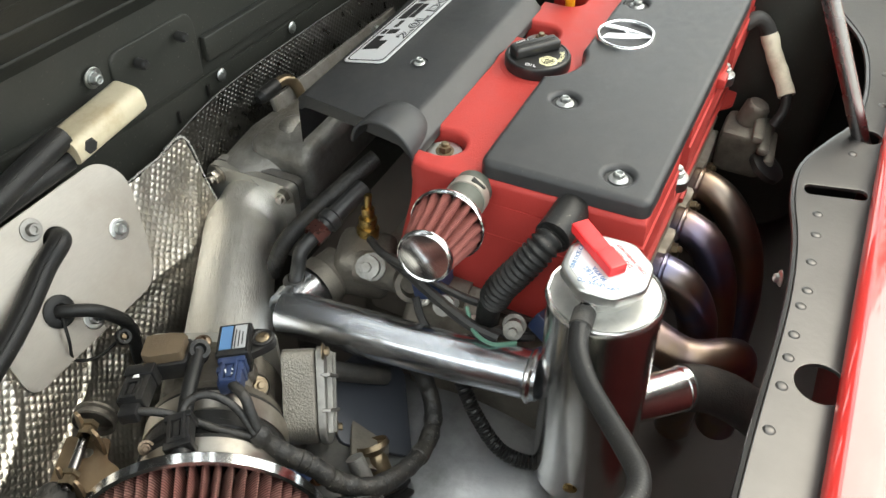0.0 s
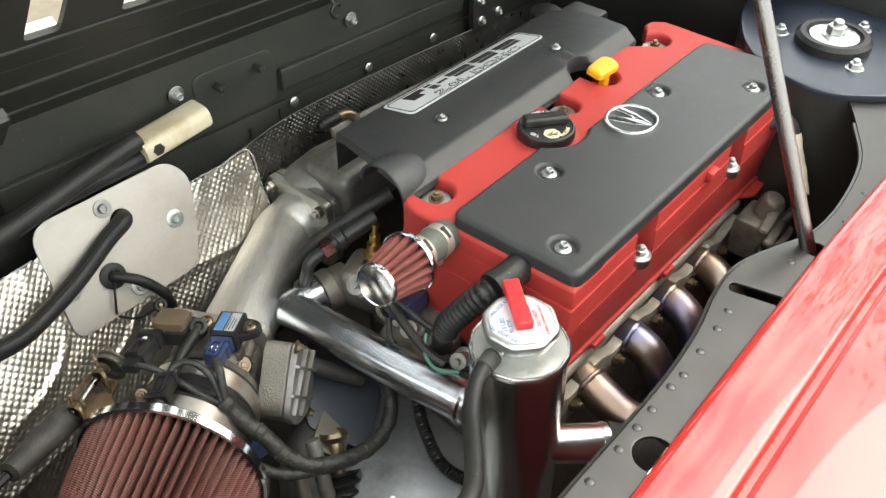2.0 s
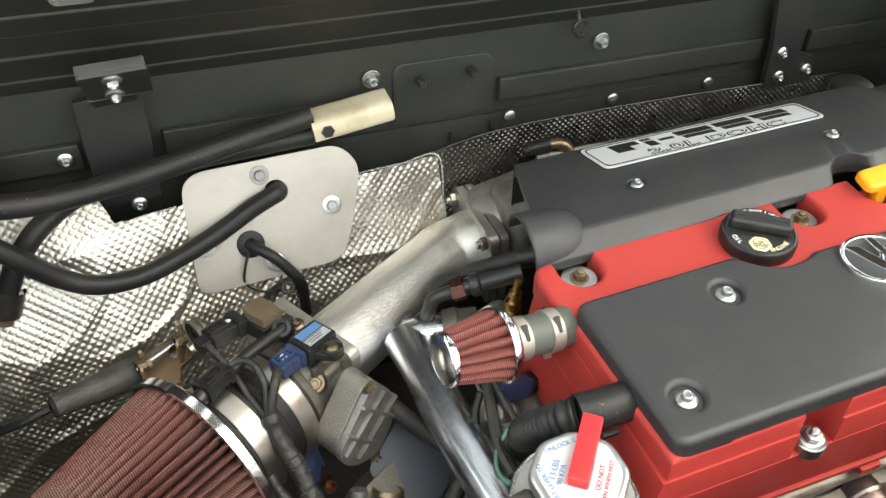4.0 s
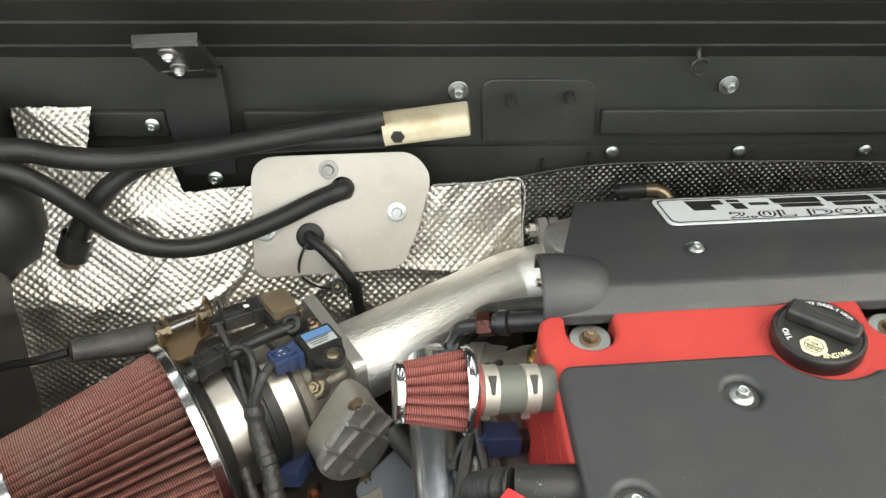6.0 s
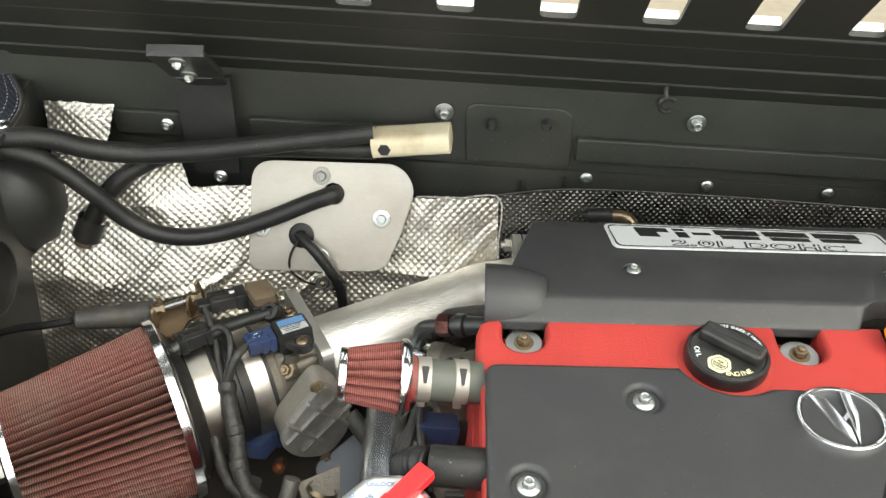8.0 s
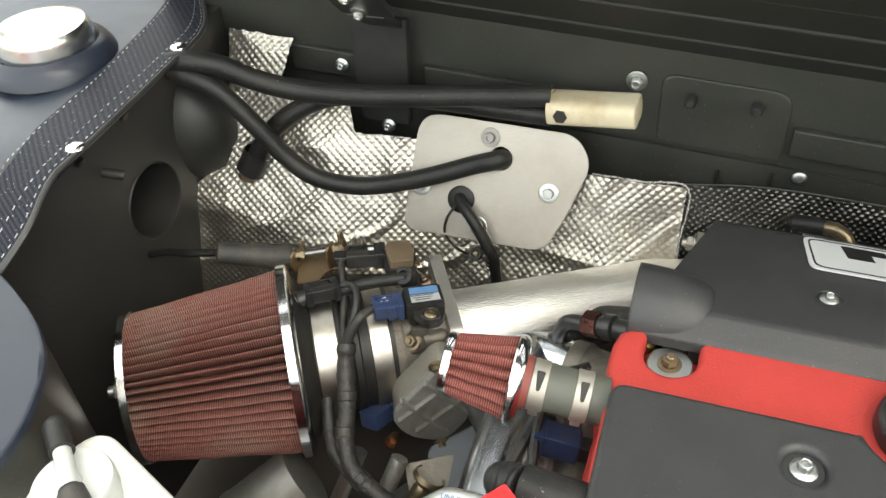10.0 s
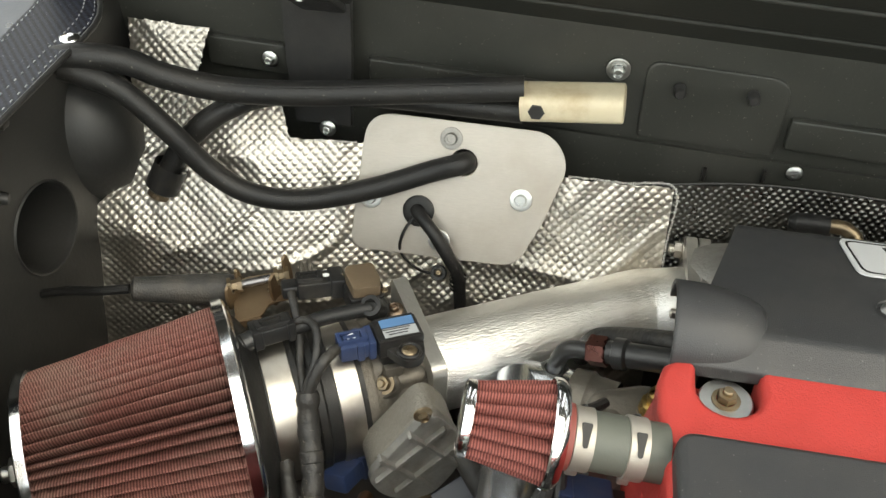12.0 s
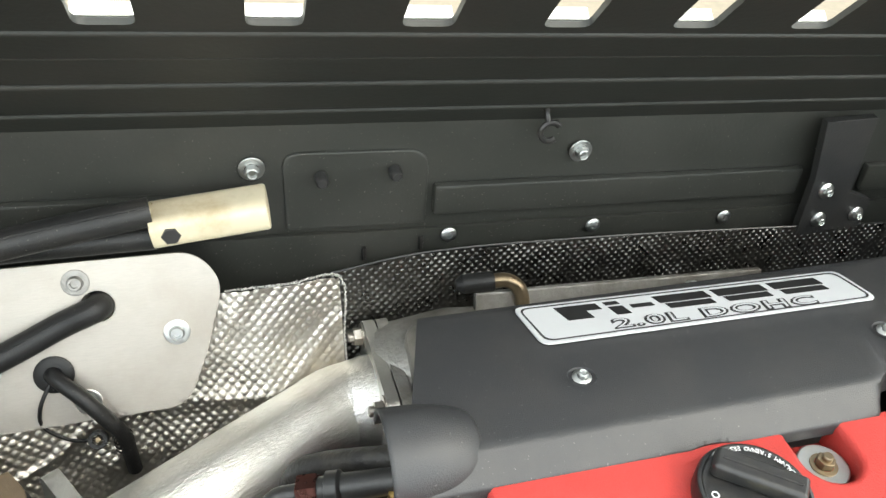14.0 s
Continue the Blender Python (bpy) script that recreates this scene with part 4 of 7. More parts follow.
def build_bulkhead_hoses():
    m, loc, hc, hg, ez = PLATE
    p0 = m @ Vector((*hc, 0))
    rubber_hose([p0 - ez * 0.02, p0 + ez * 0.004, (-0.1954, 0.358, 0.7307), (-0.2339, 0.345, 0.720), (-0.2747, 0.335, 0.7109), (-0.3038, 0.325, 0.7121), (-0.3333, 0.318, 0.7213),
             (-0.3575, 0.316, 0.740), (-0.3785, 0.313, 0.770), (-0.398, 0.311, 0.7945), (-0.4155, 0.308, 0.8105), (-0.445, 0.303, 0.822)], 0.0085, "thick black rubber hose looping out of the plate")
    p1 = m @ Vector((*hg, 0))
    b = B()
    tube(b, [p1 - ez * 0.012, p1 + ez * 0.004, p1 + Vector((0.016, -0.018, -0.006)), p1 + Vector((0.030, -0.024, -0.026)), p1 + Vector((0.036, -0.022, -0.045)), p1 + Vector((0.037, -0.018, -0.085))], 0.0052, 10, 8)
    solo("wiring_cable", b, RUBBER, "black cable running down from the grommet", "cable")
    b = B()
    for k in (0.0, 0.004, 0.008):
        lathe(b, [(0.0068, 0), (0.0068, 0.0025)], aim(p1 + Vector((0.0355, -0.022, -0.044 - k)), p1 + Vector((0.0365, -0.020, -0.08))), 12)
    solo("cable_clamp", b, RUBBER, "black ribbed clamp on the cable", "clamp")
    clip = thing("wire_eyelet", (-0.182, 0.318, 0.664), "black eyelet clip beside the cable", "clip")
    cm = aim((-0.182, 0.318, 0.664), (-0.182, 0.25, 0.72))
    b = B()
    lathe(b, [(0.0035, 0.0), (0.0035, 0.002), (0.0058, 0.0022), (0.0064, 0.001), (0.0064, -0.002)], cm, 18)
    part("ring", b, RUBBER, clip)
    b = B()
    lathe(b, [(0.0022, 0.0), (0.0018, 0.002), (0, 0.0022)], cm, 12)
    part("pin", b, OLD_STEEL, clip)
    b = B()
    tube(b, [p1 + ez * 0.003, p1 + Vector((-0.010, -0.014, -0.014)), p1 + Vector((-0.012, -0.014, -0.034)), p1 + Vector((0.004, -0.018, -0.046)), p1 + Vector((0.024, -0.020, -0.046))], 0.0013, 6, 8)
    solo("thin_wire", b, RUBBER, "thin black wire from the grommet", "wire")
    # ivory block and its two hoses
    ob = thing("hose_connector", (-0.095, 0.385, 0.79), "ivory nylon hose connector block with a screw", "connector")
    b = B()
    bm_m = aim((-0.131, 0.380, 0.787), (-0.059, 0.378, 0.7945))
    out = rounded([(-0.016, -0.011), (0.016, -0.011), (0.016, 0.011), (-0.016, 0.011)], 0.0095, 6)
    plate(b, out, (), 0.073, bm_m, 0.002)
    part("body", b, IVORY, ob)
    for dz in (0.0085, -0.0085):
        b = B()
        lathe(b, [(0.0072, -0.012), (0.0072, 0.002)], aim((-0.131, 0.380, 0.787 + dz), (-0.059, 0.378, 0.7945 + dz)), 14)
        part("spigot", b, IVORY, ob)
    b = B()
    plate(b, [(0.0062 * math.cos(a), 0.0062 * math.sin(a)) for a in [math.pi / 3 * i for i in range(6)]], (), 0.004, aim((-0.1195, 0.3665, 0.7885), (-0.1195, 0.30, 0.792)), 0.001)
    part("screw", b, BLACK_STEEL, ob)
    b = B()
    lathe(b, [(0.003, 0), (0.003, 0.001), (0.002, 0.0012), (0.002, 0.0003), (0, 0.0003)], aim((-0.071, 0.3665, 0.7935), (-0.071, 0.30, 0.797)), 12)
    part("boss", b, IVORY, ob)
    rubber_hose([(-0.1305, 0.378, 0.7985), (-0.1772, 0.372, 0.7955), (-0.2238, 0.362, 0.7945), (-0.2717, 0.352, 0.7935), (-0.313, 0.346, 0.793), (-0.351, 0.337, 0.798), (-0.383, 0.328, 0.809), (-0.404, 0.320, 0.822), (-0.430, 0.310, 0.829), (-0.46, 0.30, 0.826)], 0.0095, "thick black rubber hose from the ivory connector")
    rubber_hose([(-0.130, 0.380, 0.778), (-0.17, 0.382, 0.777), (-0.23, 0.381, 0.778), (-0.29, 0.376, 0.778), (-0.33, 0.366, 0.776), (-0.362, 0.352, 0.765), (-0.385, 0.340, 0.746), (-0.400, 0.331, 0.724)], 0.0088, "lower black rubber hose from the ivory connector")
    # clamp end on the lower hose by the side wall
    ob = thing("hose_clamp", (-0.40, 0.33, 0.72), "black and brown plastic hose clamp", "clamp")
    b = B()
    lathe(b, [(0.0135, 0), (0.0135, 0.022), (0.011, 0.024)], aim((-0.398, 0.332, 0.727), (-0.412, 0.322, 0.700)), 14)
    part("collar", b, BLACK_PLASTIC, ob)
    b = B()
    lathe(b, [(0.009, 0.02), (0.009, 0.030), (0, 0.03)], aim((-0.398, 0.332, 0.727), (-0.412, 0.322, 0.700)), 12)
    part("end", b, BROWN_PLASTIC, ob)


build_bulkhead_hoses()


# ---- engine: head, covers, caps ----
STUDS = [(0.004, 0.134), (0.195, 0.130), (0.380, 0.131)]


def notched(y_edge, x0, x1, spots, r):
    """The cover's back edge, from x1 to x0, with round bays about the studs."""
    pts = [(x1, y_edge)]
    for sx, sy in sorted(spots, reverse=True):
        pts.append((sx + r, y_edge))
        for k in range(13):
            a = -math.pi * k / 12
            pts.append((sx + r * math.cos(a), sy + r * math.sin(a)))
        pts.append((sx - r, y_edge))
    return pts + [(x0, y_edge)]


POCKETS = [(0.089, -0.022), (0.262, -0.022)]


def front_edge(y_edge, x0, x1, spots, r):
    """The cover's front edge, from x0 to x1, with pockets at the bolts."""
    pts = [(x0, y_edge)]
    for sx, sy in spots:
        for k in range(9):
            a = math.pi * (1 - k / 8)
            pts.append((sx + r * math.cos(a), sy + r * 0.9 * math.sin(a)) if 0 < k < 8 else (sx + r * math.cos(a), y_edge))
    return pts + [(x1, y_edge)]


def build_head_cover():
    ob = thing("valve_cover", (0.19, 0.08, 0.69), "red wrinkle-painted engine valve cover with washers and nuts", "valve cover")
    b = B()
    lower = rounded([(-0.036, -0.0305), (0.405, -0.0305), (0.438, -0.012), (0.438, 0.165), (-0.036, 0.165)], [0.018, 0.03, 0.03, 0.02, 0.02], 6)
    plate(b, lower, (), 0.060, at(0, 0, 0.682), 0.001, 2)
    for v in b.verts:
        if v.co.z < 0.69:
            v.co.z = 0.6775 - 0.036 * v.co.x
            v.co.y += 0.0095 if v.co.y < 0 else 0
            v.co.x -= 0.002 if v.co.x < 0 else 0
        else:
            v.co.y -= 0.012 if v.co.y > 0.1 else 0
            v.co.x += 0.005 if v.co.x < 0 else 0
    part("skirt", b, RED_WRINKLE, ob)
    for x in (0.0395, 0.168):
        b = B()
        box(b, (0.018, 0.008, 0.006), at(x, -0.0245, 0.6790 - 0.036 * x), 0.0015)
        part("tab", b, RED_WRINKLE, ob)
    b = B()
    box(b, (0.450, 0.010, 0.005), Matrix(((1, 0, 0, 0.195), (0, 1, 0, -0.0205), (-0.036, 0, 1, 0.6770), (0, 0, 0, 1))), 0.0018)
    part("base_flange", b, RED_WRINKLE, ob)
    b = B()
    mid = front_edge(-0.0300, -0.026, 0.395, POCKETS, 0.017) + [(0.428, 0.0), (0.428, 0.152), (-0.022, 0.148), (-0.0285, 0.140), (-0.030, 0.115), (-0.026, 0.095)]
    plate(b, mid, (), 0.030, at(0, 0, 0.7365))
    for v in b.verts:
        if v.co.z < 0.74:
            v.co.x -= 0.005 if v.co.x < 0 else 0
    part("waist", b, RED_WRINKLE, ob)
    b = B()
    spots = [(x, y) for x, y in STUDS[:2]] + [(0.270, 0.130)]
    back = notched(0.1505, -0.016, 0.345, spots, 0.0155)
    out = front_edge(-0.0285, -0.023, 0.395, POCKETS, 0.017) + [(0.425, 0.0), (0.428, 0.145), (0.418, 0.158), (0.405, 0.160)]
    sx, sy = STUDS[2]
    out += [(sx + 0.0158 * math.cos(a), sy + 0.0158 * math.sin(a)) for a in [radians(70 - k * 24) for k in range(11)]]
    out += back + [(-0.022, 0.149), (-0.0275, 0.144), (-0.0300, 0.134), (-0.030, 0.115), (-0.026, 0.095)]
    plate(b, out, (), 0.0205, at(0, 0, 0.7655), 0.0045, 3)
    part("top", b, RED_WRINKLE, ob)
    # ring under the filler cap
    b = B()
    lathe(b, [(0.0335, 0.770), (0.0325, 0.7855), (0.0310, 0.7866), (0.026, 0.7866), (0.026, 0.775)], at(0.1385, 0.1125, 0), 36)
    part("filler_boss", b, RED_WRINKLE, ob)
    for x, y in STUDS:
        b = B()
        lathe(b, [(0.0135, 0.7640), (0.0135, 0.7764), (0.0128, 0.7770), (0.006, 0.7770)], at(x, y, 0), 28)
        part("washer", b, DULL_ZINC, ob, "bright zinc washer")
        bolt(ob, (x, y, 0.7770), (0, 0, 1), 0.0049, "nut", OLD_STEEL, "nut")
    for x, y in POCKETS:
        bolt(ob, (x, y - 0.004, 0.7495), (0, -0.15, 1), 0.0058, "nut", DULL_ZINC, "nut")
        b = B()
        lathe(b, [(0.0105, 0.740), (0.0105, 0.7485), (0.0095, 0.7495), (0, 0.7495)], at(x, y - 0.004, 0), 20)
        part("boss", b, DULL_ZINC, ob, "bright zinc spacer in the cover's pocket")
    ear = B()
    plate(ear, rounded([(0.318, -0.014), (0.405, -0.014), (0.390, -0.034), (0.345, -0.036)], 0.006, 4), (), 0.004, Matrix(((1, 0, 0, 0), (0, 1, 0, 0), (-0.036, 0, 1, 0.6790), (0, 0, 0, 1))), 0.001)
    part("ear", ear, RED_WRINKLE, ob)
    lug = B()
    box(lug, (0.016, 0.008, 0.010), at(0.2031, -0.0315, 0.7745), 0.0025)
    part("lug", lug, RED_WRINKLE, ob)
    return ob


build_head_cover()


def build_coil_cover():
    ob = thing("coil_cover", (0.18, 0.02, 0.786), "matte black coil cover plate with a chrome emblem", "engine cover")
    b = B()
    notch = [(0.1385 + 0.0385 * math.cos(a), 0.1125 + 0.0385 * math.sin(a)) for a in [radians(-58 - k * 8) for k in range(13)]]
    core = [(-0.0200, -0.0280), (0.340, -0.0290), (0.377, -0.016), (0.398, 0.010), (0.388, 0.079)]
    out = rounded(core + notch + [(-0.0235, 0.0945)], [0.009, 0.02, 0.02, 0.015, 0.012] + [0.0008] * 13 + [0.010], 5)
    cups = [(0.003, 0.001), (0.077, 0.0665), (0.260, 0.063), (0.332, -0.005)]
    plate(b, out, [circle(x, y, 0.0098, 24) for x, y in cups], 0.0140, at(0, 0, 0.786), 0.0050, 5)
    part("plate", b, BLACK_COVER, ob)
    b = B()
    out2 = rounded([(-0.0196, -0.0276), (0.020, -0.0281), (0.014, -0.022), (-0.013, 0.000), (-0.0208, 0.020)], [0.009, 0.003, 0.003, 0.003, 0.003], 4)
    plate(b, out2, (), 0.0230, at(0, 0, 0.7670), 0.0012)
    part("front_lip", b, BLACK_COVER, ob)
    for x, y in cups:
        b = B()
        lathe(b, [(0.0099, 0.787), (0.0099, 0.7960), (0.0, 0.7960)], at(x, y, 0), 24)
        part("cup", b, BLACK_COVER, ob)
        bolt(ob, (x, y, 0.7961), (0, 0, 1), 0.0070, material=DULL_ZINC)
    # plain oval emblem with a split wedge
    em = B()
    m = at(0.1935, 0.0540, 0.8001) @ pose(0, 0, 0, 0, 0, -4)
    ring = [(0.0265 * math.cos(a), 0.0245 * math.copysign(abs(math.sin(a)) ** 0.86, math.sin(a))) for a in [2 * math.pi * i / 40 for i in range(40)]]
    plate(em, ring, [[(x * 0.87, y * 0.87) for x, y in ring]], 0.0032, m, 0.0012)
    emblem = part("emblem", em, CHROME, ob, "plain chrome oval round slim chrome blades")
    for q in ([(-0.0170, 0.0165), (-0.0065, 0.0140), (0.0040, -0.0080), (0.0042, -0.0205), (-0.0060, -0.0080)], [(0.0030, 0.0205), (0.0095, 0.0190), (0.0105, 0.0030), (0.0058, -0.0205), (0.0044, -0.0040)],
              [(-0.0015, -0.0020), (0.0056, 0.0070), (0.0060, 0.0040), (0.0005, -0.0045)]):
        w = B()
        plate(w, q[::-1], (), 0.003, m, 0.0008)
        part("blade", w, CHROME, emblem)


build_coil_cover()


def build_intake_cover():
    ob = thing("intake_cover", (0.18, 0.22, 0.74), "black plastic intake cover with a silver lettered plaque", "engine cover")
    prof = [(0.1455, 0.7790), (0.1457, 0.7850), (0.1472, 0.7868), (0.1500, 0.7884), (0.1606, 0.7950), (0.1628, 0.7960), (0.1660, 0.7962), (0.200, 0.7927), (0.235, 0.7885),
            (0.262, 0.7848), (0.2685, 0.7830), (0.2725, 0.7790), (0.2740, 0.770), (0.2745, 0.735)]
    cuts = [(0.1385, 0.1125, 0.0355), (0.262, 0.1440, 0.0225)]
    b = B()
    nx, rows = 150, []
    for y, z in prof:
        row = []
        k = (y - 0.1455) / 0.128
        xa, xb = -0.020 + 0.036 * k, 0.362 + 0.018 * min(1, k * 1.6) - 0.045 * max(0, k - 0.62)
        for i in range(nx + 1):
            x = xa + (xb - xa) * i / nx
            yy = y
            for cx, cy, r in cuts:
                if abs(x - cx) < r:
                    edge = cy + math.sqrt(r * r - (x - cx) ** 2)
                    yy = max(yy, edge + (y - 0.1455) * 0.12)
            row.append(b.verts.new((x, yy, z)))
        rows.append(row)
    for a, c in zip(rows, rows[1:]):
        for i in range(nx):
            b.faces.new((a[i], a[i + 1], c[i + 1], c[i]))
    for side in (0, nx):
        low = [b.verts.new((r[side].co.x + (0.0015 if side == 0 else -0.0015), r[side].co.y, r[side].co.z - 0.0125 + 0.010 * (r[side].co.z < 0.772))) for r in rows]
        for i in range(len(rows) - 1):
            b.faces.new((rows[i][side], rows[i + 1][side], low[i + 1], low[i]))
    sh = part("shell", b, BLACK_COVER, ob)
    md = sh.modifiers.new("round", "BEVEL")
    md.width, md.segments, md.limit_method, md.angle_limit = 0.0028, 3, "ANGLE", radians(50)
    # hollow hump at the cover's corner
    b = B()
    rings = []
    for i in range(25):
        t = i / 24
        x = -0.0245 + 0.048 * t
        f = math.sqrt(max(0.0, 1 - t ** 2.4))
        ring = []
        for k in range(17):
            a = math.pi * k / 16
            y = 0.1720 - math.cos(a) * 0.0268 * (0.50 + 0.50 * f)
            z = 0.7815 + math.sin(a) * (0.0115 + 0.0145 * f) - 0.003 * math.cos(a)
            ring.append(b.verts.new((x, y, z)))
        rings.append(ring)
    for a, c in zip(rings, rings[1:]):
        for k in range(16):
            b.faces.new((a[k], a[k + 1], c[k + 1], c[k]))
    hp = part("hump", b, BLACK_COVER, ob, sharp=70)
    md = hp.modifiers.new("thickness", "SOLIDIFY")
    md.thickness, md.offset = 0.0025, -1
    for x, y, z in ((0.087, 0.198, 0.7934), (0.277, 0.197, 0.7936)):
        b = B()
        lathe(b, [(0.0084, 0.0003), (0.0078, 0.0004), (0.0070, -0.0008), (0, -0.0008)], at(x, y, z) @ pose(0, 0, 0, -6, 0, 0), 24)
        part("cup", b, BLACK_COVER, ob)
        bolt(ob, (x, y, z - 0.0008), (0, -0.08, 1), 0.0054, material=DULL_ZINC)
    # plaque
    tl, bl, tr = Vector((0.0705, 0.2632, 0.7852)), Vector((0.0757, 0.2262, 0.7902)), Vector((0.2877, 0.2572, 0.7860))
    ex = (tr - tl).normalized()
    ez = ex.cross(tl - bl).normalized()
    ey = ez.cross(ex)
    m = Matrix((ex, ey, ez)).transposed().to_4x4()
    m.translation = bl + ez * 0.0004
    br = m.inverted() @ Vector((0.2935, 0.2240, 0.7905))
    c = [(0, 0), (br.x, br.y), (m.inverted() @ tr).xy[:], (m.inverted() @ tl).xy[:]]
    out = rounded(c, 0.006, 4)
    b = B()
    plate(b, out, (), 0.0010, m, 0.0004)
    pl = part("plaque", b, PLAQUE, ob, "silver plaque with black border, blocks and outlined lettering")
    cx, cy = sum(p[0] for p in c) / 4, sum(p[1] for p in c) / 4
    o1 = [(cx + (x - cx) * 0.975, cy + (y - cy) * 0.88) for x, y in out]
    o2 = [(cx + (x - cx) * 0.965, cy + (y - cy) * 0.83) for x, y in out]
    b = B()
    plate(b, o1, [o2], 0.0003, m @ at(0, 0, 0.0010))
    part("border", b, INK, pl)
    # row of slanted black blocks where the maker's word stands
    x, y0, y1 = 0.022, 0.0185, 0.0318
    for w, kind in ((0.026, "step"), (0.009, "bar"), (0.014, "dash"), (0.034, "slab"), (0.034, "slab"), (0.034, "slab")):
        rects = {"step": [(0, 0, 0.62, 1), (0.62, 0.55, 1, 1)], "bar": [(0, 0, 1, 0.62), (0, 0.76, 1, 1)], "dash": [(0, 0.36, 1, 0.62)],
                 "slab": [(0, 0.46, 1, 1), (0.06, 0, 0.94, 0.38)]}[kind]
        b = B()
        for u0, v0, u1, v1 in rects:
            q = []
            for u, v in ((u0, v0), (u1, v0), (u1, v1), (u0, v1)):
                q.append((x + u * w - 0.0045 * v, y0 + (y1 - y0) * v))
            plate(b, q, (), 0.0003, m @ at(0, 0, 0.0010))
        part("block", b, INK, pl)
        x += w + 0.0045
    lm = m @ at(0.112, 0.0098, 0.0011) @ Matrix.Diagonal((2.05, 1, 1, 1))
    lettering("2.0L DOHC", 0.0118, lm, INK, pl, grow=0.0006, space=1.12)
    lettering("2.0L DOHC", 0.0118, m @ at(0.112, 0.0098, 0.0015) @ Matrix.Diagonal((2.05, 1, 1, 1)), PLAQUE, pl, grow=-0.00025, space=1.12)


build_intake_cover()


def build_oil_cap():
    c = (0.1385, 0.1125)
    ob = thing("oil_filler_cap", (*c, 0.785), "black plastic oil filler cap with cream print", "oil cap")
    b = B()
    lathe(b, [(0.0285, 0.784), (0.0300, 0.7875), (0.0300, 0.7945), (0.0288, 0.7965), (0.0272, 0.7970), (0.0262, 0.7962), (0, 0.7962)], at(*c, 0), 48)
    part("disc", b, BLACK_PLASTIC, ob)
    b = B()
    box(b, (0.047, 0.0150, 0.0095), at(c[0], c[1] + 0.0055, 0.8002), 0.003, 3)
    box(b, (0.040, 0.0022, 0.0012), at(c[0], c[1] + 0.0055, 0.8050), 0.0005)
    part("grip", b, BLACK_PLASTIC, ob)
    b = B()
    lathe(b, [(0.0083, 0.7962), (0.0083, 0.7966), (0, 0.7966)], at(c[0] + 0.001, c[1] - 0.0155, 0), 28, lambda a, r, z: r * (1 + 0.05 * math.cos(a * 22)))
    badge = part("badge", b, CREAM_PRINT, ob, "round cream printed badge")
    b = B()
    lathe(b, [(0.0061, 0.7967), (0.0061, 0.7968), (0.0055, 0.7968)], at(c[0] + 0.001, c[1] - 0.0155, 0), 24)
    part("print", b, INK, badge)
    for txt, size, k in (("FOR", 0.0024, 0.0019), ("GASOLINE", 0.0021, -0.0007), ("ENGINES", 0.0019, -0.0030)):
        lettering(txt, size, at(c[0] + 0.001, c[1] - 0.0155 + k, 0.7968), INK, badge)

    def arc(text, mid, size, material):
        n = len(text)
        for i, ch in enumerate(text):
            if ch == " ":
                continue
            a = radians(mid + (i - (n - 1) / 2) * size * 1520)
            m = at(c[0], c[1], 0.7964) @ Matrix.Rotation(a, 4, "Z") @ at(0, -0.0222, 0)
            lettering(ch, size, m, material, ob, "letter")
    arc("ENGINE", 47, 0.0056, CREAM_PRINT)
    arc("OIL", -48, 0.0056, WHITE_PRINT)
    for i, ch in enumerate("-SEE OWNER'S MANUAL-"):
        if ch != " ":
            a = radians(42 - i * 4.6)
            lettering(ch, 0.0036, at(c[0], c[1], 0.7972) @ Matrix.Rotation(a, 4, "Z") @ at(0, 0.0250, 0) @ pose(0, 0, 0, 0, 0, 180), WHITE_PRINT, ob, "letter")
    ob.matrix_basis = at(*c, 0.7855) @ pose(0, 0, 0, 0, 0, -38) @ Matrix.Diagonal((0.925, 0.925, 1, 1))


build_oil_cap()


def build_dipstick():
    ob = thing("dipstick", (0.267, 0.130, 0.78), "yellow-orange plastic dipstick handle", "dipstick")
    b = B()
    plate(b, rounded([(-0.019, -0.010), (0.016, -0.012), (0.021, 0.0), (0.016, 0.011), (-0.017, 0.010)], 0.006, 4), (), 0.007, at(0.267, 0.1325, 0.7935) @ pose(0, 0, 0, 6, 0, 0), 0.003, 3)
    part("handle", b, YELLOW_PLASTIC, ob)
    b = B()
    box(b, (0.012, 0.008, 0.034), at(0.269, 0.129, 0.780), 0.003)
    part("stem", b, YELLOW_PLASTIC, ob)
    b = B()
    lathe(b, [(0.008, 0.74), (0.008, 0.772), (0.006, 0.774), (0, 0.774)], at(0.269, 0.129, 0), 16)
    part("guide_tube", b, BLACK_STEEL, ob)


build_dipstick()


